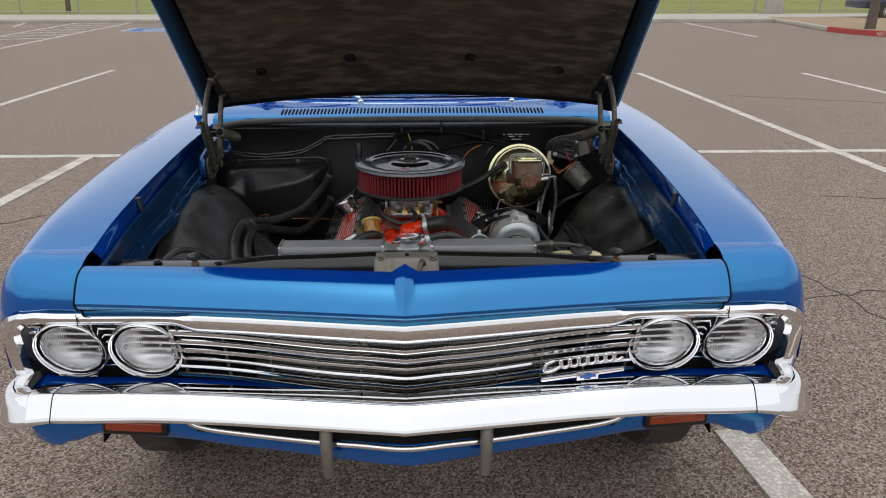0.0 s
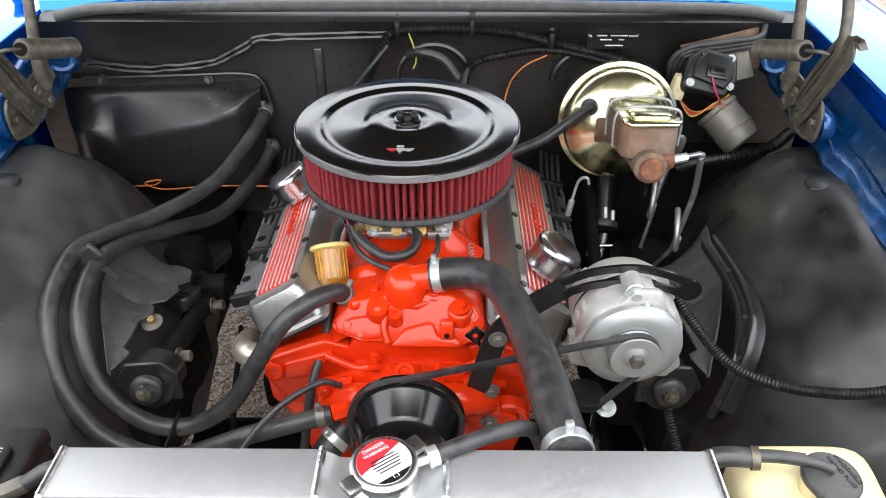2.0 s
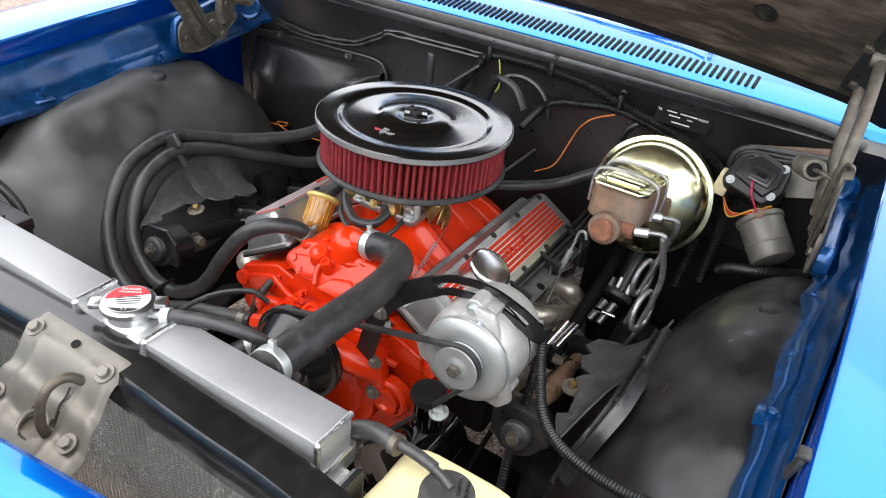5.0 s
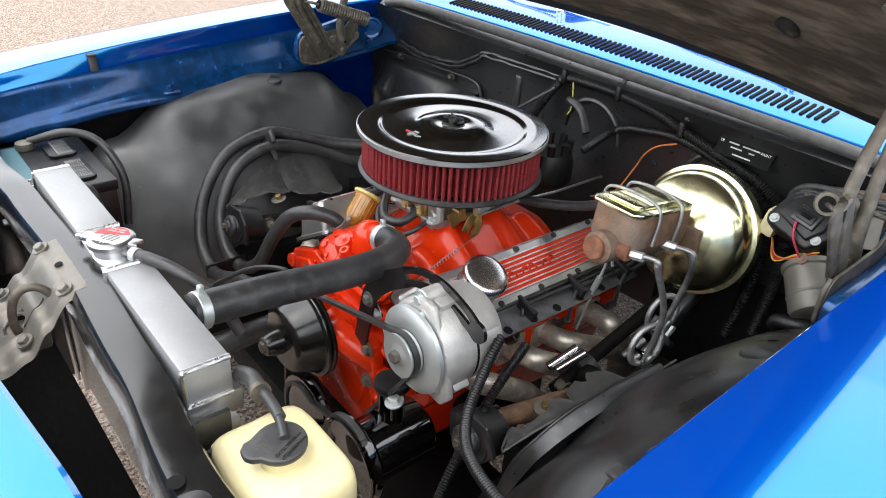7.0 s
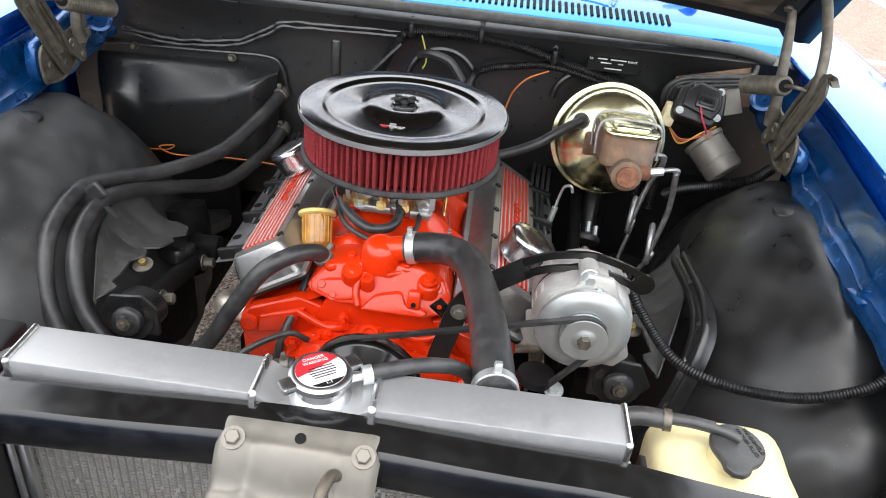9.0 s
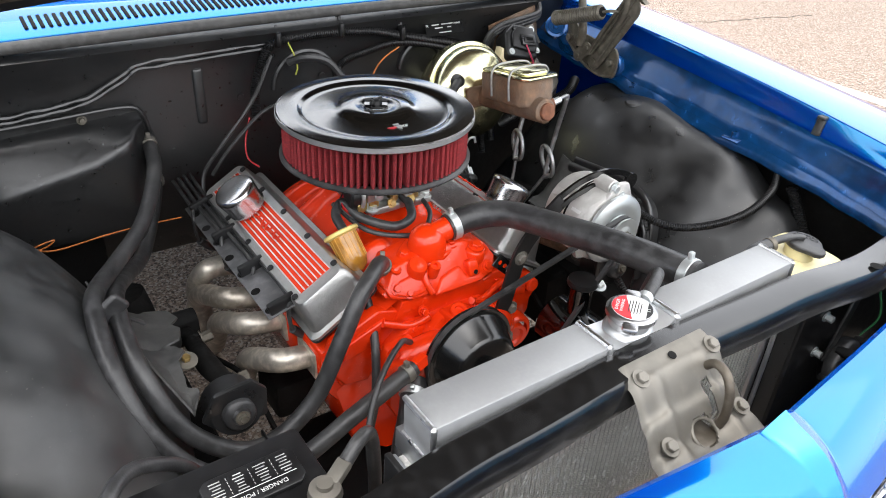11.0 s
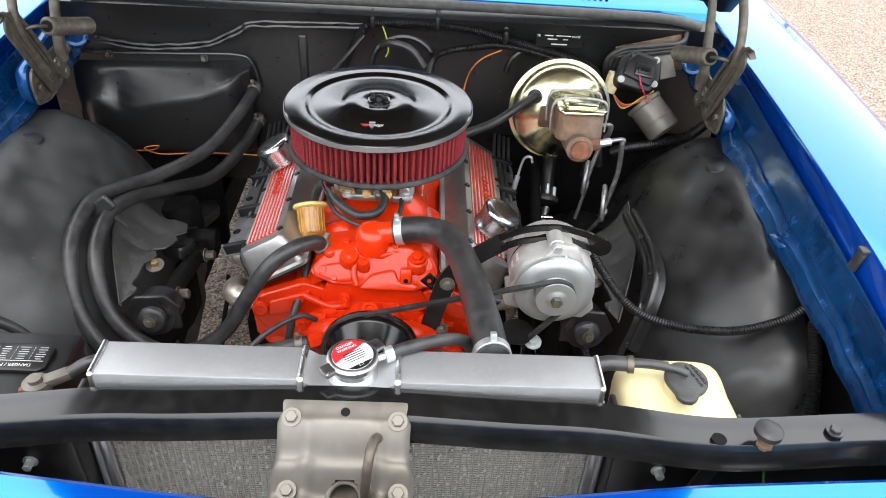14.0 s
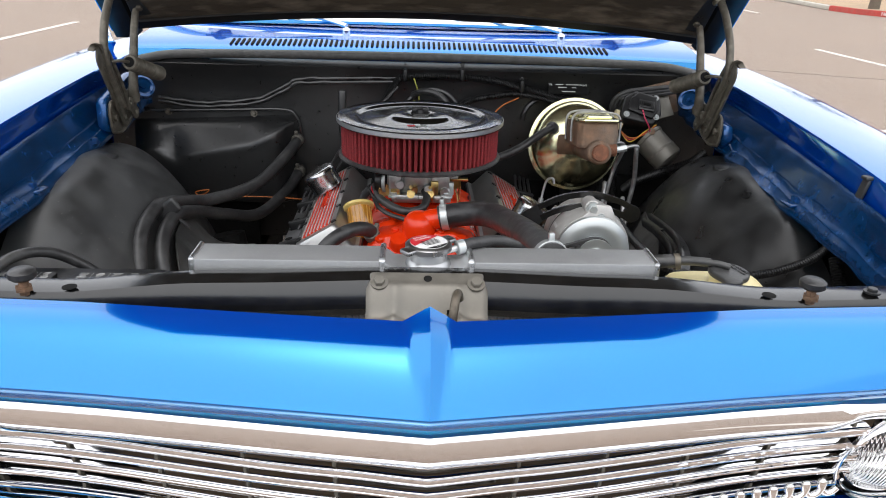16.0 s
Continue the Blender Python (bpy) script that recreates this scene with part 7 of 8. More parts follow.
part("pink_lead", tube([(0.553, 2.560, 0.928), (0.560, 2.548, 0.905), (0.572, 2.548, 0.885), (0.580, 2.556, 0.868)], 0.002, 6), mat("pink_wire", (0.55, 0.04, 0.10), 0.5), wm)
part("mount_plate", box((0.60, 2.665, 0.925), (0.15, 0.006, 0.085), 0.002, Matrix.Rotation(-0.25, 3, "Y")), RUST, wm)
part("connector", box((0.505, 2.592, 0.892), (0.026, 0.026, 0.046), 0.004, Matrix.Rotation(0.2, 3, "Y")), mat("cream_plastic", (0.72, 0.62, 0.40), 0.5), wm)
part("port_cap", cyl((0.585, 2.565, 0.862), (0.582, 2.553, 0.872), 0.009, seg=16), RUST, wm)
for k, mm in enumerate((COPPER_WIRE, LABEL_RED, mat("yellow_wire", (0.65, 0.42, 0.05), 0.5))):
    part("lead", tube([(0.512, 2.592, 0.865), (0.535, 2.570, 0.850 - 0.005 * k), (0.57, 2.563, 0.862 + 0.004 * k), (0.598, 2.57, 0.885)], 0.0017, 6), mm, wm)
for k in range(3):
    part("arm_hose", tube([(0.505 + 0.008 * k, 2.66, 0.87), (0.500 + 0.01 * k, 2.645, 0.925), (0.53, 2.635, 0.955 - 0.008 * k), (0.60, 2.635, 0.965 - 0.008 * k), (0.66, 2.645, 0.972 - 0.006 * k), (0.672, 2.66, 0.99)], 0.0062, 10), RUBBER, wm)


def loom(pts, r, label, ridges=0.10):
    t = thing("wire_loom", pts[0], label, "wire loom", "wire looms")
    part("conduit", tube(pts, r, 12, 8, ridges=ridges, pitch=0.0045), PLASTIC, t)
    return t


main = loom([(-0.115, 2.62, 0.83), (-0.098, 2.655, 0.895), (-0.065, 2.667, 0.955), (-0.040, 2.668, 0.974), (0.03, 2.668, 0.979), (0.106, 2.668, 0.978), (0.19, 2.668, 0.970), (0.265, 2.668, 0.952), (0.35, 2.668, 0.932), (0.45, 2.665, 0.905), (0.50, 2.66, 0.86), (0.52, 2.64, 0.77), (0.52, 2.62, 0.66)], 0.0095, "ribbed black wire loom clipped along the firewall")
loom([(0.085, 2.60, 0.865), (0.098, 2.66, 0.895), (0.125, 2.670, 0.915), (0.18, 2.668, 0.928), (0.25, 2.668, 0.937), (0.33, 2.668, 0.925), (0.42, 2.666, 0.898), (0.47, 2.66, 0.86), (0.485, 2.64, 0.76), (0.48, 2.60, 0.64)], 0.0078, "thinner ribbed black wire loom branching below")
loom([(0.387, 2.10, 0.79), (0.41, 2.05, 0.765), (0.45, 1.985, 0.742), (0.51, 1.94, 0.745), (0.60, 1.915, 0.760), (0.68, 1.92, 0.785), (0.725, 1.94, 0.81), (0.735, 1.95, 0.84)], 0.0074, "ribbed black alternator loom across the wheelhouse")
loom([(0.715, 1.90, 0.80), (0.72, 1.85, 0.72), (0.71, 1.78, 0.64), (0.70, 1.70, 0.58)], 0.011, "ribbed black loom hanging toward the headlamps")
loom([(0.36, 2.19, 0.72), (0.385, 2.10, 0.68), (0.40, 2.02, 0.60), (0.43, 1.93, 0.50)], 0.0075, "ribbed black loom beside the header tubes")
loom([(0.55, 2.62, 0.70), (0.57, 2.58, 0.735), (0.62, 2.53, 0.775), (0.68, 2.52, 0.80), (0.72, 2.54, 0.82)], 0.011, "thick black conduit below the wiper motor")
for x, z in ((-0.040, 0.976), (0.106, 0.980), (0.262, 0.955)):
    c = part("loom_clip", box((x, 2.664, z + 0.004), (0.012, 0.028, 0.034), 0.009, None, 3), PLASTIC, main)
    part("clip_screw", bolt((x, 2.672, z + 0.026), (0, -1, 0.3), 0.005, 0.006), PLASTIC, c)
for k, (pts, mm, r) in enumerate([
    ([(-0.018, 2.662, 0.972), (-0.008, 2.655, 0.945), (-0.004, 2.65, 0.92), (-0.010, 2.648, 0.905)], mat("green_yellow_wire", (0.42, 0.42, 0.06), 0.5), 0.0018),
    ([(0.256, 2.662, 0.928), (0.215, 2.66, 0.908), (0.190, 2.66, 0.880), (0.178, 2.655, 0.848), (0.165, 2.62, 0.80), (0.14, 2.58, 0.79)], COPPER_WIRE, 0.0018),
    ([(-0.70, 2.60, 0.655), (-0.62, 2.585, 0.668), (-0.56, 2.58, 0.675), (-0.54, 2.575, 0.69), (-0.575, 2.575, 0.682), (-0.54, 2.58, 0.665), (-0.45, 2.58, 0.672), (-0.37, 2.59, 0.668), (-0.30, 2.60, 0.66)], COPPER_WIRE, 0.0015),
    ([(-0.13, 2.62, 0.84), (-0.15, 2.60, 0.80), (-0.155, 2.58, 0.77), (-0.14, 2.56, 0.755)], LABEL_RED, 0.0018),
    ([(-0.06, 2.655, 0.95), (-0.13, 2.60, 0.88), (-0.20, 2.60, 0.80), (-0.235, 2.62, 0.74), (-0.25, 2.60, 0.70)], RUBBER, 0.004),
    ([(-0.03, 2.60, 0.86), (-0.10, 2.60, 0.86), (-0.18, 2.605, 0.79), (-0.22, 2.62, 0.73)], RUBBER, 0.004),
    ([(-0.02, 2.66, 0.93), (0.01, 2.63, 0.945), (0.05, 2.62, 0.935), (0.08, 2.61, 0.90)], RUBBER, 0.0085)]):
    w = thing("wire", pts[0], ("thin loose wire along the engine bay", "thin orange wire hanging from the loom", "looped orange wire below the heater box", "thin red wire behind the engine", "black ignition lead behind the engine", "black ignition lead behind the air cleaner", "black rubber hose behind the air cleaner")[k], "wire", "loose wires")
    part("strand", tube(pts, r, 8, 8), mm, w)
dist = thing("distributor", (0, 2.58, 0.80), "black distributor cap behind the air cleaner", "distributor")
part("cap", lathe([(0.0, 0.0), (0.045, 0.0), (0.052, 0.01), (0.052, 0.05), (0.045, 0.07), (0, 0.072)], (0.02, 2.575, 0.78), (0, 0, 1), 28), PLASTIC, dist)
for a in range(0, 360, 45):
    part("tower", cyl((0.02 + 0.036 * math.cos(radians(a)), 2.575 + 0.036 * math.sin(radians(a)), 0.845), (0.02 + 0.040 * math.cos(radians(a)), 2.575 + 0.040 * math.sin(radians(a)), 0.875), 0.008, seg=12), PLASTIC, dist)
dip = thing("dipstick", (0.303, 2.45, 0.70), "steel dipstick with a hooked handle", "dipstick")
part("rod", tube([(0.275, 2.43, 0.60), (0.292, 2.44, 0.70), (0.300, 2.445, 0.745), (0.306, 2.44, 0.772), (0.318, 2.435, 0.778), (0.323, 2.435, 0.765)], 0.0028, 8), ZINC, dip)
part("collar", cyl((0.290, 2.438, 0.695), (0.296, 2.443, 0.725), 0.006, seg=12), ZINC, dip)

# data plate
PRINT_GREY = mat("worn_grey_print", (0.42, 0.42, 0.41), 0.6, vary=0.3)
dp = thing("data_plate", (0.386, 2.69, 0.955), "black data plate with rows of white print", "plate")
pm = Matrix.Translation((0.386, 2.674, 0.962)) @ pose(0, 0, 0, 58, 0, 0) @ Matrix.Scale(1.12, 4)
part("plate", prism([(-0.048, -0.022), (0.048, -0.022), (0.048, 0.022), (-0.048, 0.022)], 0.0012, pm, 0.0003), DARK, dp)
for y, segs in ((0.0185, ((-0.030, 0.034),)), (0.013, ((-0.028, -0.020),)), (0.008, ((-0.032, -0.018),)), (0.001, ((-0.030, -0.012), (-0.006, 0.024))), (-0.006, ((-0.024, -0.004), (0.008, 0.018))), (-0.016, ((-0.016, 0.016),))):
    for a, b in segs:
        part("print_bar", prism([(a, y - 0.0011), (b, y - 0.0011), (b, y + 0.0011), (a, y + 0.0011)], 0.0002, pm @ Matrix.Translation((0, 0, 0.0012))), PRINT_GREY, dp)

for word, x, y in (("BODY", 0.036, 0.009), ("PAINT", 0.035, 0.0)):
    text(word, 0.0062, pm @ Matrix.Translation((x, y, 0.0014)), WHITE, dp, depth=0.0001)
for word, x, y in (("ST", -0.042, 0.009), ("TR", -0.042, 0.0)):
    text(word, 0.0062, pm @ Matrix.Translation((x, y, 0.0014)), WHITE, dp, depth=0.0001)

# heater box on the firewall
hb = []
for i in range(25):
    q = i / 24
    x = -0.745 + 0.415 * q
    prot = ease(q, (0, 0.02), (0.08, 0.07), (0.9, 0.075), (1.0, 0.02))
    zt = 0.835 + 0.02 * q
    dent = 0.012 * math.exp(-((q - 0.25) / 0.05) ** 2)
    zr = lerp(q, (0, 0.775), (0.2, 0.78), (0.3, 0.765), (0.75, 0.80), (0.95, 0.835), (1, 0.84))
    hb.append(spline([V(x, 2.694, zt + 0.012), V(x, 2.687, zt + 0.006), V(x, 2.685 - prot * 0.30, zt - 0.004), V(x, 2.688 - prot * 0.86 + dent, zr + 0.012), V(x, 2.69 - prot + dent, zr - 0.004), V(x, 2.69 - prot * 0.98, zr - 0.03), V(x, 2.69 - prot * 0.9, 0.68), V(x, 2.69 - prot * 0.8, 0.64), V(x, 2.694, 0.63)], 3))
hbx = part("heater_box", sheet(hb, 0.0), BLACK, car, "black pressed heater box cover", smooth=75)
for x in (-0.655, -0.435):
    part("stud", bolt((x, 2.682, 0.868), (0, -1, 0.1), 0.006, 0.012), HINGE_MAT, hbx)
part("bead", tube([(-0.74, 2.682, 0.868), (-0.5, 2.682, 0.876), (-0.36, 2.682, 0.880), (-0.325, 2.682, 0.86), (-0.312, 2.684, 0.80)], 0.004, 8), BLACK, hbx)
part("firewall_rib", box((-0.205, 2.692, 0.875), (0.022, 0.016, 0.12), 0.007, None, 3), BLACK, firewall)
for dz in (0.0, -0.010):
    part("sealer_bead", tube([(x, y + 0.002, z + 0.0035 * noise.noise((x * 30, dz * 100, 0))) for x, y, z in spline([(-0.68, 2.684, 0.905 + dz), (-0.58, 2.684, 0.893 + dz), (-0.47, 2.684, 0.899 + dz), (-0.40, 2.682, 0.915 + dz), (-0.345, 2.68, 0.945 + dz), (-0.31, 2.678, 0.960 + dz), (-0.20, 2.676, 0.965 + dz), (-0.05, 2.676, 0.970 + dz)], 8)], lambda q: 0.0048 + 0.0012 * math.sin(q * 70) * math.sin(q * 23), 8, 1), BLACK, firewall)
rnd = random.Random(11)
for k in range(44):
    x, z = rnd.uniform(-0.6, 0.45), rnd.uniform(0.80, 0.965)
    part("weld_spot", lathe([(0.0028, -0.002), (0.0022, 0.0016), (0, 0.002)], (x, 2.6935 if z < 0.92 else lerp(z, (0.92, 2.6935), (0.965, 2.6805)), z), (0, -1, 0), 8), BLACK, firewall)
for x, z in ((0.07, 0.88), (0.20, 0.86), (0.02, 0.86), (-0.12, 0.86)):
    part("plug", lathe([(0.008, 0), (0.007, 0.004), (0, 0.005)], (x, 2.69, z), (0, -1, 0), 14), BLACK, firewall)
for x, r in ((0.03, 0.075), (0.335, 0.06)):
    pts = [(x + r * math.cos(a), 2.688, 0.865 + r * math.sin(a)) for a in [math.pi * k / 14 for k in range(15)]]
    part("pressed_ring", tube(pts, 0.007, 8, 2), BLACK, firewall)

# hood hinges
def side_plate(outline, x, thick, s, w=0.0015):
    """A flat plate in the y-z plane at x, growing toward the engine."""
    m = Matrix(((0, 0, -s, s * x), (1, 0, 0, 0), (0, 1, 0, 0), (0, 0, 0, 1)))
    return prism(outline, thick, m, w)


def rounded(pts, r=0.008, n=4):
    """Corners of an outline rounded off."""
    out = []
    P = [Vector(p) for p in pts]
    for i, p in enumerate(P):
        a, b = P[i - 1], P[(i + 1) % len(P)]
        da, db = (a - p), (b - p)
        ra, rb = min(r, da.length * 0.45), min(r, db.length * 0.45)
        p0, p1 = p + da.normalized() * ra, p + db.normalized() * rb
        for k in range(n + 1):
            t = k / n
            q = p0 * (1 - t) ** 2 + p * 2 * t * (1 - t) + p1 * t * t
            out.append((q.x, q.y))
    return out


def bar_outline(a, b, w0, w1):
    """A bar from a to b with rounded ends."""
    a, b = Vector(a), Vector(b)
    d = (b - a).normalized()
    ang = math.atan2(d.y, d.x)
    out = [(b.x + w1 * math.cos(ang + radians(q)), b.y + w1 * math.sin(ang + radians(q))) for q in range(-90, 91, 20)]
    out += [(a.x + w0 * math.cos(ang + radians(q)), a.y + w0 * math.sin(ang + radians(q))) for q in range(90, 271, 20)]
    return out


for s in (-1, 1):
    pad_ = part("hinge_pad", side_plate(rounded([(2.372, 0.89), (2.378, 0.950), (2.56, 0.988), (2.595, 0.97), (2.59, 0.89), (2.40, 0.866)] if s < 0 else [(2.372, 0.89), (2.378, 0.925), (2.50, 0.930), (2.595, 0.935), (2.59, 0.89), (2.40, 0.866)], 0.018), 0.713, 0.024, s, 0.007), BLUE_IN, car)
    hg = part("hinge", side_plate(rounded([(2.380, 0.925), (2.392, 0.946), (2.46, 0.950), (2.515, 0.955), (2.545, 0.990), (2.562, 0.990), (2.552, 0.925), (2.50, 0.888), (2.44, 0.870), (2.386, 0.880)], 0.012), 0.689, 0.005, s), HINGE_MAT, car, "olive grey steel hood hinge with a coil spring")
    part("plate_rim", tube([(s * 0.684, y, z) for y, z in ((2.392, 0.944), (2.381, 0.925), (2.384, 0.884), (2.40, 0.876), (2.44, 0.871), (2.50, 0.889), (2.55, 0.924))], 0.0035, 8, 4), HINGE_MAT, hg)
    link_ = part("main_link", side_plate(bar_outline((2.446, 0.901), (2.362, 1.045), 0.021, 0.027), 0.680, 0.005, s), HINGE_MAT, hg)
    for off in (-0.012, 0.012):
        d_ = Vector((2.362 - 2.446, 1.045 - 0.901)).normalized()
        n_ = Vector((-d_.y, d_.x)) * off
        part("link_rib", tube([(s * 0.675, 2.444 + n_.x, 0.912 + n_.y), (s * 0.673, 2.408 + n_.x, 0.972 + n_.y), (s * 0.675, 2.370 + n_.x, 1.035 + n_.y)], 0.0045, 8, 4), HINGE_MAT, link_)
    part("hook_tip", tube([(s * 0.676, 2.372, 1.035), (s * 0.678, 2.360, 1.060), (s * 0.682, 2.346, 1.070), (s * 0.684, 2.330, 1.062)], 0.01, flat=(0.012, 0.012)), HINGE_MAT, link_)
    part("link_edge", tube([(s * 0.671, 2.462, 0.915), (s * 0.668, 2.435, 0.965), (s * 0.668, 2.395, 1.03), (s * 0.672, 2.375, 1.066)], 0.0045, 8, 6), HINGE_MAT, link_)
    part("short_link", side_plate(bar_outline((2.470, 0.927), (2.496, 0.903), 0.015, 0.015), 0.673, 0.005, s), HINGE_MAT, hg)
    part("front_arm", tube([(s * 0.672, 2.428, 0.93), (s * 0.674, 2.392, 0.99), (s * 0.674, 2.372, 1.05), (s * 0.673, 2.385, 1.105), (s * 0.670, 2.42, 1.155), (s * 0.666, 2.458, 1.192)], 0.0085, 12), HINGE_MAT, hg)
    part("arm_end", cyl((s * 0.674, 2.462, 1.193), (s * 0.652, 2.462, 1.193), 0.013, seg=16, w=0.002), HINGE_MAT, hg)
    part("rear_arm", tube([(s * 0.668, 2.494, 0.930), (s * 0.665, 2.488, 0.97), (s * 0.660, 2.500, 1.04), (s * 0.656, 2.515, 1.10), (s * 0.654, 2.535, 1.140)], lambda q: 0.0115 - 0.004 * q, 12), HINGE_MAT, hg)
    part("spring", tube([(s * 0.640, 2.413, 1.029), (s * 0.630, 2.477, 1.007), (s * 0.620, 2.541, 0.986)], 0.0165, 22, 10, ridges=0.07, pitch=0.0058), HINGE_MAT, hg)
    part("spring_bore", lathe([(0, 0), (0.011, 0), (0.011, 0.001), (0, 0.001)], (s * 0.6402, 2.4115, 1.0295), (-s * 0.05, -1, 0.33), 18), DARK, hg)
    part("spring_hook", tube([(s * 0.640, 2.413, 1.029), (s * 0.652, 2.396, 1.034), (s * 0.668, 2.388, 1.032)], 0.0035, 8), HINGE_MAT, hg)
    part("spring_tail", tube([(s * 0.620, 2.541, 0.986), (s * 0.640, 2.553, 0.984), (s * 0.680, 2.552, 0.982)], 0.0035, 8), HINGE_MAT, hg)
    for y, z, x in ((2.446, 0.901, 0.675), (2.470, 0.927, 0.668), (2.496, 0.903, 0.668), (2.494, 0.942, 0.660), (2.385, 1.005, 0.675)):
        part("rivet", lathe([(0.0075, 0), (0.0065, 0.003), (0.0, 0.0045)], (s * x, y, z), (-s, 0, 0), 14), HINGE_MAT, hg)
    for y, z in ((2.400, 0.908), (2.545, 0.932)):
        part("hinge_bolt", bolt((s * 0.684, y, z), (-s, 0, 0.05), 0.0085, 0.008), HINGE_MAT, hg)
    for y, z in ((2.468, 0.886), (2.515, 0.917)):
        part("plate_hole", lathe([(0, 0), (0.004, 0), (0.004, 0.0006), (0, 0.0006)], (s * 0.684, y, z), (-s, 0, 0), 12), DARK, hg)
    part("shock_cup", lathe([(0.03, -0.01), (0.028, 0.004), (0.022, 0.006), (0.018, 0.002), (0.008, 0.002), (0.007, 0.006), (0, 0.006)], (s * 0.685, 2.60, 0.945), (-s * 0.5, -0.6, 0.5), 24), BLUE_IN, car)
    fl = part("flange_tab", box((s * 0.700, 2.046, 0.852), (0.03, 0.04, 0.004), 0.001, Matrix.Rotation(radians(s * -12), 3, "Y")), BLUE_IN, car)
    part("tab_bolt", bolt((s * 0.702, 2.046, 0.853), (0, 0, 1), 0.007, 0.012), BLUE_IN, fl)
    part("flange_bolt", bolt((s * 0.705, 2.335, 0.868), (0, 0, 1), 0.007, 0.010), BLUE_IN, fl)
    clip = part("rubber_clip", join(box((s * 0.730, 1.895, 0.926), (0.007, 0.018, 0.034), 0.003, Matrix.Rotation(radians(s * 14), 3, "Y")), box((s * 0.735, 1.895, 0.945), (0.018, 0.018, 0.007), 0.003)), RUBBER, car)

# wheelhouse seams and flaps, suspension
for s in (-1, 1):
    if s > 0:
        def house_z(x, y):
            top = ease(y, (1.60, 0.45), (1.75, 0.62), (1.90, 0.755), (2.05, 0.832), (2.25, 0.862), (2.42, 0.845), (2.55, 0.76), (2.66, 0.60))
            xin = ease(y, (1.60, 0.60), (1.85, 0.50), (2.05, 0.43), (2.2, 0.40), (2.35, 0.415), (2.45, 0.44), (2.66, 0.50))
            b = max(0.0, ((0.725 - x) / (0.725 - xin) - 0.08) / 0.92)
            return 0.40 + (top - 0.40) * max(0.0, 1 - b ** 1.9) ** 0.80
        low_edge = spline([(0.509, 2.315, 0.708), (0.512, 2.20, 0.718), (0.509, 2.130, 0.713), (0.499, 2.083, 0.682), (0.486, 2.052, 0.642), (0.466, 2.042, 0.555)], 8)
        top_edge = spline([(0.533, 2.312, 0.730), (0.533, 2.173, 0.742), (0.529, 2.098, 0.731), (0.517, 2.060, 0.700), (0.504, 2.040, 0.660), (0.488, 2.025, 0.60)], 8)
        ridge = []
        for p, q in zip(low_edge, top_edge):
            ridge.append([p.lerp(q, u_) + V(-h_ * 0.5, 0, h_) for u_, h_ in ((-0.10, -0.03), (0.0, 0.0), (0.06, 0.007), (0.16, 0.010), (0.30, 0.009), (0.40, 0.002), (0.58, 0.001), (0.66, 0.008), (0.78, 0.010), (0.92, 0.008), (1.02, 0.0), (1.25, -0.012))])
        rib = part("wheelhouse_rib", sheet(ridge), BLACK, car, "pressed double ridge", smooth=60)
        for k_ in (6, 17, 27, 37):
            p = low_edge[k_].lerp(top_edge[k_], 0.48)
            part("rib_bolt", bolt(p, (-0.5, 0, 0.86), 0.005, 0.006), BLACK_DUSTY, rib)
    arm_ = thing("control_arm", (s * 0.40, 2.05, 0.60), "black upper control arm with a worn rubber bushing", "control arm", "control arms")
    part("bushing", lathe([(0.0, -0.004), (0.012, -0.004), (0.014, 0.0), (0.022, 0.002), (0.0245, 0.005), (0.025, 0.009), (0.023, 0.011), (0.025, 0.014), (0.025, 0.020), (0.0, 0.020)], (s * 0.399, 2.028, 0.634), (0, 1, -0.25), 32), RUBBER, arm_)
    part("bushing_bolt", bolt((s * 0.399, 2.024, 0.635), (0, -1, 0.25), 0.007, 0.008), HINGE_MAT, arm_)
    ear = [[V(s * (0.399 + 0.040 * math.cos(a)), y, 0.634 + 0.040 * math.sin(a) - 0.25 * (y - 2.04)) for a in [radians(q) for q in range(-60, 241, 15)]] for y in (2.046, 2.052, 2.075, 2.10)]
    part("ear_plate", slab([(s * 0.352, 0.600), (s * 0.350, 0.652), (s * 0.372, 0.678), (s * 0.430, 0.672), (s * 0.452, 0.630), (s * 0.425, 0.596)], 2.046, 2.056, 0.004), BLACK_WORN, arm_)
    part("front_ear", join(sheet(ear, 0.004), lathe([(0.026, 0.0), (0.040, 0.0), (0.041, 0.004), (0.026, 0.004)], (s * 0.399, 2.045, 0.633), (0, 1, -0.25), 32, ring=True)), BLACK_WORN, arm_)
    part("shaft", tube([(s * 0.397, 2.055, 0.635), (s * 0.390, 2.10, 0.630), (s * 0.394, 2.20, 0.605), (s * 0.390, 2.30, 0.582), (s * 0.396, 2.35, 0.569)], lambda q: 0.0145 + 0.004 * math.cos(q * 6.28) ** 2, 14), RUST if s > 0 else DARK, arm_)
    for y, z in ((2.115, 0.622), (2.295, 0.580)):
        part("shaft_boss", cyl((s * 0.398, y, z), (s * 0.374, y, z + 0.004), 0.016, seg=18, w=0.003), DARK, arm_)
        part("shim_bolt", bolt((s * 0.374, y, z + 0.004), (-s, 0, 0.12), 0.010, 0.020), HINGE_MAT, arm_)
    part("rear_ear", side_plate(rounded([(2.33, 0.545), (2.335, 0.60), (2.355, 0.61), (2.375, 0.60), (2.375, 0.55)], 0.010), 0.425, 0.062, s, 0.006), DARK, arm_)
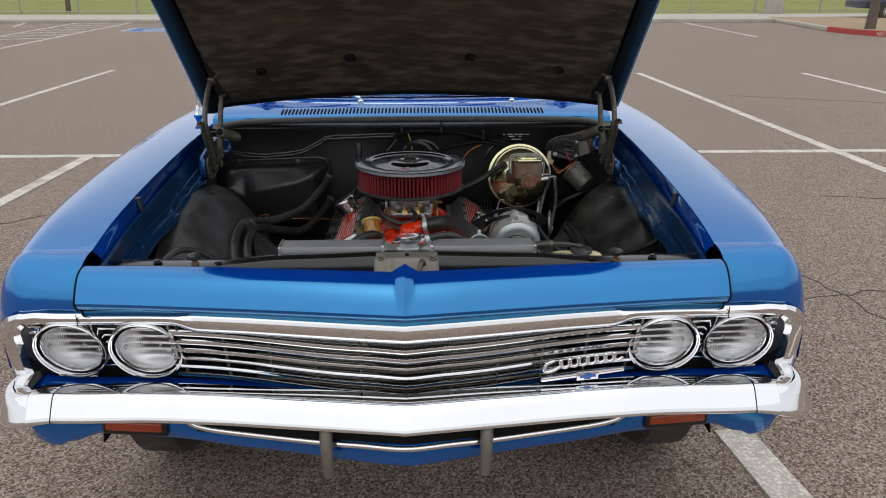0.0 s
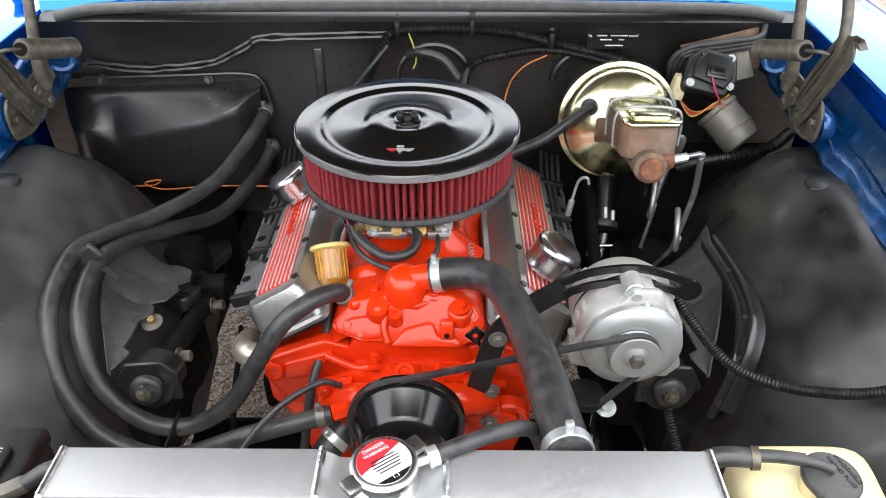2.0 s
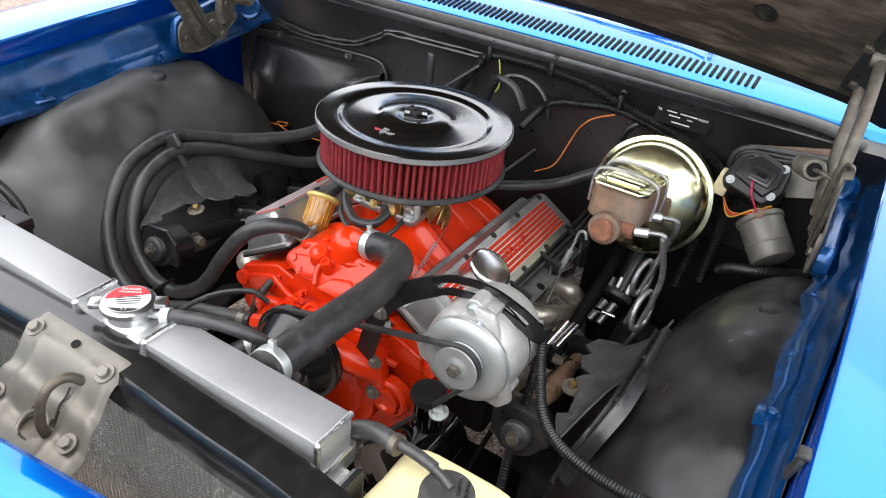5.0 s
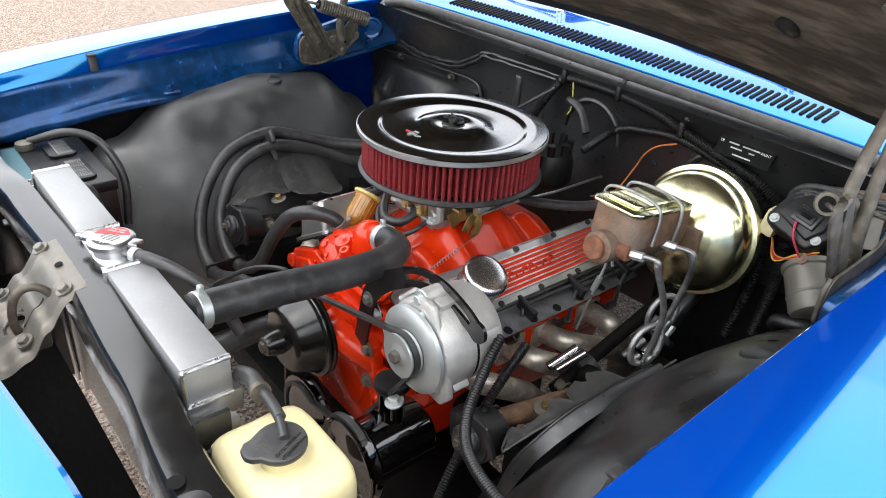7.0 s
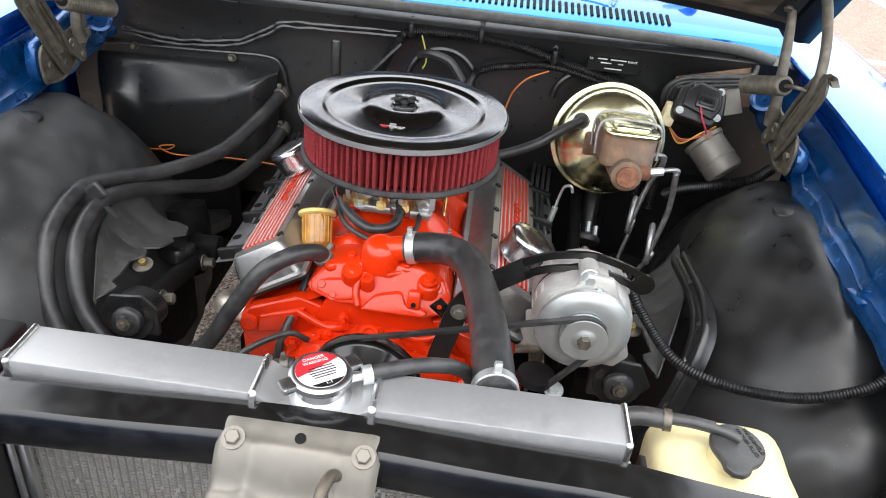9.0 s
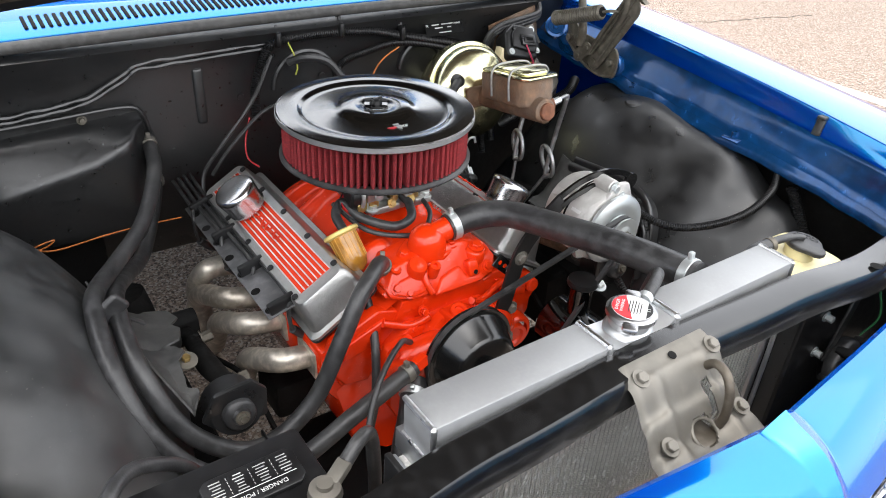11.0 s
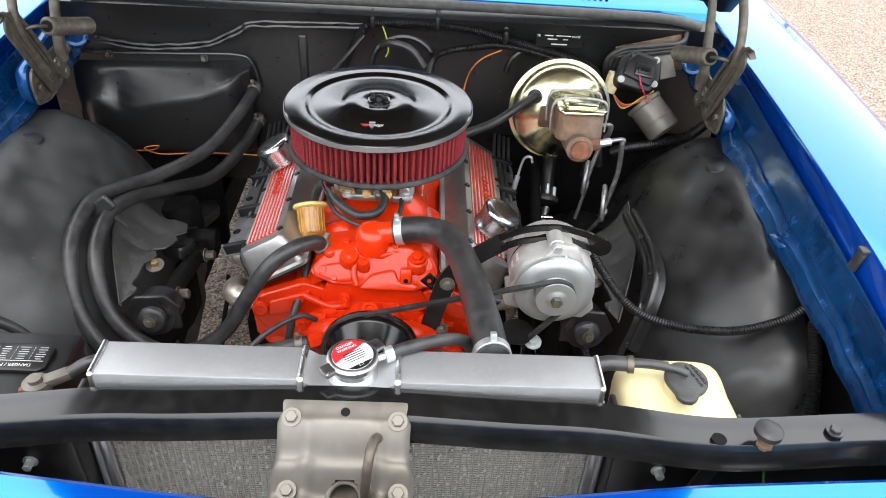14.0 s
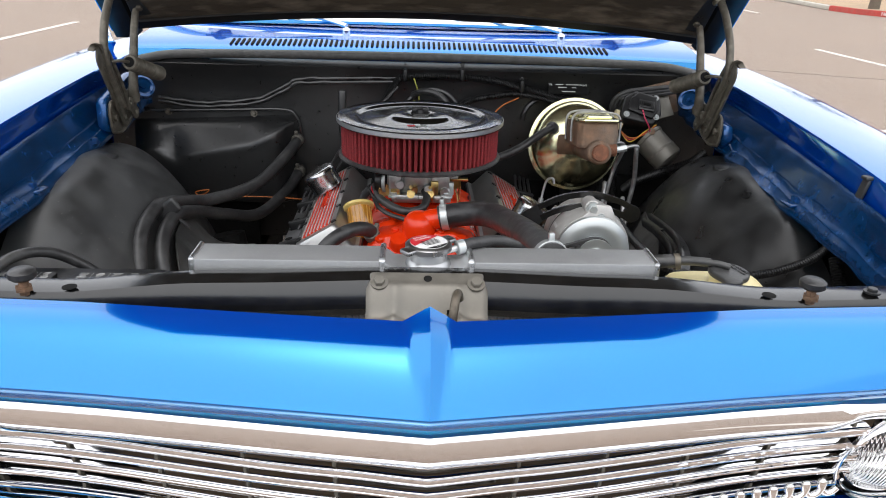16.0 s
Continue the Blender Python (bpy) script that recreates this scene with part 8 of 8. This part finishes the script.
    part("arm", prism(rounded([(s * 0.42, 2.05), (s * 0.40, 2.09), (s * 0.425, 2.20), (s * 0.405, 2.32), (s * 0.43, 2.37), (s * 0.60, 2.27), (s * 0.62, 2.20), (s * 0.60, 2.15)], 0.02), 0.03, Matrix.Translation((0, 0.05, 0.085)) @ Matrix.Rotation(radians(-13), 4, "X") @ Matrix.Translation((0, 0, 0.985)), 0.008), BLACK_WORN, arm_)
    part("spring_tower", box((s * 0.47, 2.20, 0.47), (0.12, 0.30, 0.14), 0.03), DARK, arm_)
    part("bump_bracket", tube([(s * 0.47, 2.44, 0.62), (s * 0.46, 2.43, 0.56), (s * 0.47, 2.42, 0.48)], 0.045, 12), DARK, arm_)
    flap = []
    for i in range(33):
        q = i / 32
        y = 2.055 + 0.30 * q
        outer = lerp(q, (0, 0.462), (0.25, 0.490), (0.5, 0.515), (1, 0.528))
        zo = lerp(q, (0, 0.650), (0.3, 0.700), (1, 0.724))
        inner = lerp(q, (0, 0.455), (0.12, 0.435), (0.14, 0.452), (0.35, 0.445), (0.42, 0.428), (0.52, 0.440), (0.545, 0.462), (0.56, 0.425), (0.70, 0.412), (0.74, 0.428), (0.80, 0.405), (0.95, 0.418), (1, 0.45)) + 0.003 * noise.noise((y * 60, s, 0))
        zc = lerp(q, (0, 0.655), (0.35, 0.664), (1, 0.632))
        flap.append([V(s * (outer + (inner - outer) * k), y, zc + (zo - zc) * (1 - k) ** 2 - 0.010 * math.sin(k * 3) + 0.004 * noise.noise((y * 14, k * 3, s))) for k in (0, 0.2, 0.4, 0.6, 0.8, 0.92, 1.0)])
    fp = part("splash_flap", sheet(flap, 0.003), FLAP, car, "torn grey-black rubber splash flap")
    part("flap_washer", lathe([(0, 0.004), (0.006, 0.004), (0.006, 0.002), (0.0175, 0.001), (0.0175, -0.001), (0, -0.001)], (s * 0.432, 2.172, 0.650), (0, -0.25, 1), 24), BRACKET, fp)
    part("washer_bolt", bolt((s * 0.432, 2.172, 0.652), (0, -0.25, 1), 0.007, 0.009, False), YELLOW_BRASS, fp)
    part("line_tube", tube([(s * 0.345, 2.33, 0.50), (s * 0.325, 2.25, 0.515), (s * 0.318, 2.17, 0.50), (s * 0.31, 2.08, 0.44)], 0.005, 8), DARK, car)
col = thing("steering_shaft", (0.33, 2.5, 0.6), "dark steering shaft with a flexible coupling", "steering shaft")
part("shaft", cyl((0.345, 2.30, 0.56), (0.36, 2.68, 0.70), 0.013, seg=14), DARK, col)
part("steering_gear", box((0.405, 2.27, 0.46), (0.11, 0.20, 0.14), 0.025), DARK, col)
part("coupling", cyl((0.348, 2.36, 0.575), (0.350, 2.385, 0.585), 0.036, seg=24), RUBBER, col)
for a in (20, 110, 200, 290):
    part("coupling_bolt", bolt((0.348 + 0.026 * math.cos(radians(a)), 2.358, 0.575 + 0.026 * math.sin(radians(a))), (0, -1, -0.3), 0.006, 0.012), ZINC, col)
for k in range(2):
    part("fitting", cyl((0.34 + 0.018 * k, 2.28, 0.62 + 0.004 * k), (0.352 + 0.018 * k, 2.335, 0.645), 0.008, seg=12), CHROME, col)

# battery
bat = thing("battery", (-0.525, 1.742, 0.58), "black plastic car battery with printed warning labels", "battery")
part("case", box((-0.522, 1.742, 0.685), (0.262, 0.172, 0.185), 0.006), PLASTIC, bat)
part("cover", box((-0.522, 1.742, 0.786), (0.268, 0.178, 0.024), 0.006), PLASTIC, bat)
for x, w_ in ((-0.462, 0.105), (-0.585, 0.09)):
    m = Matrix.Translation((x, 1.775, 0.7985))
    v = part("vent_cover", prism([(-w_ / 2, -0.018), (-w_ / 2 + 0.008, -0.026), (w_ / 2 - 0.008, -0.026), (w_ / 2, -0.018), (w_ / 2, 0.018), (w_ / 2 - 0.008, 0.026), (-w_ / 2 + 0.008, 0.026), (-w_ / 2, 0.018)], 0.006, m, 0.0015), PLASTIC, bat)
    if w_ > 0.1:
        text("DANGER / POISON", 0.0076, m @ Matrix.Translation((0.0, -0.016, 0.0062)) @ pose(0, 0, 0, 0, 0, 180), WHITE, v, depth=0.0001)
    part("label_line", box((x, 1.775 - 0.0085, 0.8048), (w_ * 0.86, 0.0008, 0.0004)), WHITE, v)
    rnd = random.Random(17)
    for i in range(4):
        for j in range(6):
            w1 = w_ * rnd.uniform(0.07, 0.135)
            part("print_bar", box((x - w_ * 0.35 + w_ * 0.235 * i, 1.7705 + 0.0044 * j, 0.8048), (w1, 0.0011, 0.0004)), PRINT_GREY, v)
        if i < 3:
            for j in range(5):
                part("divider_dash", box((x - w_ * 0.23 + w_ * 0.235 * i, 1.771 + 0.0052 * j, 0.8048), (0.0006, 0.0030, 0.0004)), PRINT_GREY, v)
part("teal_label", box((-0.545, 1.690, 0.7985), (0.19, 0.030, 0.0008)), mat("teal_print", (0.10, 0.22, 0.26), 0.4), bat)
bc = part("barcode_label", box((-0.447, 1.690, 0.7990), (0.034, 0.038, 0.0012)), WHITE, bat)
for i in range(11):
    part("code_bar", box((-0.460 + 0.0025 * i, 1.692, 0.7998), (0.0008 + 0.0007 * (i % 3 == 0), 0.026, 0.0004)), PLASTIC, bc)
term = part("terminal", lathe([(0.0, 0.0), (0.017, 0.0), (0.019, 0.006), (0.017, 0.016), (0.009, 0.018), (0.009, 0.024), (0, 0.025)], (-0.405, 1.722, 0.796), (0, 0, 1), 24), BRACKET, bat)
part("terminal_lug", box((-0.383, 1.735, 0.808), (0.036, 0.018, 0.014), 0.004, Matrix.Rotation(radians(35), 3, "Z")), BRACKET, term)
part("corrosion", box((-0.418, 1.712, 0.805), (0.012, 0.010, 0.012), 0.004), RUST_RED, term)
part("cable", tube([(-0.37, 1.743, 0.809), (-0.345, 1.756, 0.818), (-0.325, 1.768, 0.805), (-0.315, 1.775, 0.75), (-0.31, 1.78, 0.66)], 0.0085, 12), RUBBER, bat)
t2 = part("terminal", lathe([(0.0, 0.0), (0.017, 0.0), (0.019, 0.006), (0.017, 0.016), (0.0, 0.022)], (-0.625, 1.722, 0.796), (0, 0, 1), 24), BRACKET, bat)
part("cable", tube([(-0.625, 1.73, 0.812), (-0.60, 1.80, 0.828), (-0.56, 1.85, 0.81), (-0.50, 1.87, 0.75), (-0.48, 1.86, 0.65)], 0.0085, 12), RUBBER, bat)
part("tray", box((-0.52, 1.745, 0.585), (0.28, 0.19, 0.014), 0.004), BLACK, bat)
bat.location += V(-0.012, -0.010, 0)

# washer bottle
wash = thing("washer_bottle", (0.43, 1.72, 0.70), "yellowed plastic washer bottle with a black cap", "bottle")
bm = bmesh.new()
rings = []
for z, k in ((0.64, 0.90), (0.655, 0.94), (0.74, 0.975), (0.785, 1.0), (0.800, 0.995), (0.811, 0.965), (0.818, 0.90), (0.8225, 0.78), (0.8255, 0.50)):
    row = []
    for i in range(48):
        a = 2 * math.pi * i / 48
        c, sn = math.cos(a), math.sin(a)
        e_ = (abs(c) ** 5.5 + abs(sn) ** 5.5) ** (-1 / 5.5)
        x, y = 0.0765 * k * e_ * c, 0.0610 * k * e_ * sn
        dent = 0.020 * math.exp(-((x + 0.045) / 0.028) ** 2) * max(0.0, -sn) * (0.6 if z < 0.79 else 0.25)
        x -= 0.008 * (y / 0.061 if y < 0 else 0) * (1 if x < 0 else -1) * -1
        row.append(bm.verts.new((0.438 + x, 1.722 + y + dent, z + 0.006 * y / 0.06)))
    rings.append(row)
for a, b in zip(rings, rings[1:]):
    for i in range(48):
        bm.faces.new((a[i], a[(i + 1) % 48], b[(i + 1) % 48], b[i]))
bm.faces.new(rings[-1])
part("tank", bm, TANK, wash, smooth=60)
for x, y in ((0.372, 1.655), (0.521, 1.675)):
    part("holding_strap", tube([(x, y, 0.66), (x - 0.002, y + 0.002, 0.76), (x, y + 0.014, 0.806)], 0.01, flat=(0.016, 0.004)), RUBBER, wash)
outline_ = [(0.029 * math.cos(radians(q)), 0.029 * math.sin(radians(q))) for q in range(-62, 207, 8)] + [(-0.021 + 0.0, -0.024), (-0.020, -0.033), (-0.013, -0.040), (-0.002, -0.041), (0.006, -0.036), (0.010, -0.028)]
cm0 = Matrix.Translation((0.444, 1.719, 0.842)) @ pose(0, 0, 0, 3, 2, 0)
wc = part("cap", prism(outline_, 0.009, cm0, 0.0028, 3), RUBBER, wash, "flat black rubber cap with a finger tab")
part("cap_neck", cyl((0.443, 1.720, 0.818), (0.443, 1.720, 0.844), 0.024, seg=24), TANK, wash)
part("cap_nipple", tube([cm0 @ V(0.002, 0.004, 0.012), cm0 @ V(-0.012, 0.009, 0.014), cm0 @ V(-0.030, 0.014, 0.014)], 0.0048, 12), RUBBER, wc)
cm = cm0 @ Matrix.Translation((0, 0, 0.0092)) @ pose(0, 0, 0, 0, 0, -68)
text("WINDSHIELD", 0.0062, cm @ Matrix.Translation((0, 0.019, 0)), PLASTIC, wc, depth=0.0005)
text("WASHER FLUID", 0.0058, cm @ Matrix.Translation((0, 0.011, 0)), PLASTIC, wc, depth=0.0005)
wh = thing("washer_hose", (0.33, 1.72, 0.86), "black hose with clamp between radiator and bottle cap", "hose")
part("thick_end", tube([(0.315, 1.735, 0.845), (0.34, 1.737, 0.855), (0.372, 1.733, 0.858)], 0.0105, 14), RUBBER, wh)
part("thin_end", tube([(0.37, 1.736, 0.858), (0.395, 1.735, 0.858), (0.420, 1.732, 0.857)], 0.0068, 12), RUBBER, wh)
part("clamp", cyl((0.366, 1.734, 0.857), (0.374, 1.733, 0.858), 0.0122, seg=18), HINGE_MAT, wh)

# wipers, antenna, badges
for x0, y0 in ((-0.20, 2.80), (0.38, 2.80)):
    wp = thing("wiper", (x0, y0, 1.08), "polished steel wiper arm on the cowl", "wiper", "wipers")
    part("pivot", lathe([(0.011, 0), (0.0105, 0.018), (0.007, 0.022), (0, 0.023)], (x0, y0, 1.058), (0, -0.2, 1), 20), CHROME, wp)
    part("arm", tube([(x0, y0, 1.085), (x0 - 0.08, y0 + 0.05, 1.10), (x0 - 0.28, y0 + 0.11, 1.125)], 0.006, 10), CHROME, wp)
    part("blade", tube([(x0 - 0.05, y0 + 0.10, 1.105), (x0 - 0.25, y0 + 0.12, 1.128), (x0 - 0.42, y0 + 0.16, 1.13)], 0.005, 8), RUBBER, wp)
part("windshield_trim", tube([(-0.70, 2.975, 1.075), (-0.4, 2.915, 1.086), (0, 2.893, 1.09), (0.4, 2.915, 1.086), (0.70, 2.975, 1.075)], 0.010, 8), CHROME, car)
anten = thing("antenna", (-0.80, 2.72, 1.012), "chrome antenna on a blue-tinted base", "antenna")
part("base", lathe([(0.005, 0), (0.012, 0.022), (0.017, 0.030), (0.017, 0.034), (0.012, 0.038)], (-0.80, 2.72, 1.002), (0, 0, 1), 24), BLUE, anten, "blue-tinted tapered foot")
part("cap", lathe([(0.0135, 0.036), (0.012, 0.042), (0.0085, 0.050), (0.009, 0.053), (0.006, 0.062), (0.003, 0.070), (0, 0.071)], (-0.80, 2.72, 1.002), (0, 0, 1), 24), CHROME, anten)
part("mast", cyl((-0.80, 2.72, 1.08), (-0.81, 2.76, 1.75), 0.0022, seg=8), CHROME, anten)
badge = thing("grille_badge", (0.41, 1.44, 0.65), "chrome script-shaped badge with a small blue emblem", "badge")
bz = 0.668
part("bar", box((0.405, nose_y(0.405) - 0.012, bz - 0.026), (0.20, 0.008, 0.010), 0.003, Matrix.Rotation(radians(-3), 3, "Y") @ Matrix.Rotation(radians(8), 3, "Z")), CHROME, badge)
pts = []
for k in range(70):
    q = k / 69
    x = 0.325 + 0.165 * q
    pts.append((x + 0.006 * math.cos(q * 50), nose_y(x) - 0.016, bz + 0.004 + 0.014 * q + 0.010 * math.sin(q * 50)))
part("script_shape", tube([(0.335, nose_y(0.33) - 0.016, bz + 0.016), (0.318, nose_y(0.32) - 0.016, bz + 0.010), (0.312, nose_y(0.32) - 0.016, bz - 0.008), (0.328, nose_y(0.32) - 0.016, bz - 0.010)] + pts[8:], 0.0038, 10, 2), CHROME, badge)
em = part("emblem_plate", box((0.415, nose_y(0.415) - 0.018, bz - 0.026), (0.052, 0.005, 0.022), 0.002, Matrix.Rotation(radians(8), 3, "Z")), CHROME, badge)
part("emblem_shape", prism([(-0.018, -0.004), (-0.007, -0.004), (-0.008, -0.008), (0.006, -0.008), (0.008, -0.003), (0.020, -0.003), (0.018, 0.004), (0.007, 0.004), (0.008, 0.008), (-0.006, 0.008), (-0.008, 0.003), (-0.020, 0.003)], 0.002, Matrix.Translation((0.415, nose_y(0.415) - 0.0205, bz - 0.026)) @ pose(0, 0, 0, 90, 0, 8)), BADGE_BLUE, em)
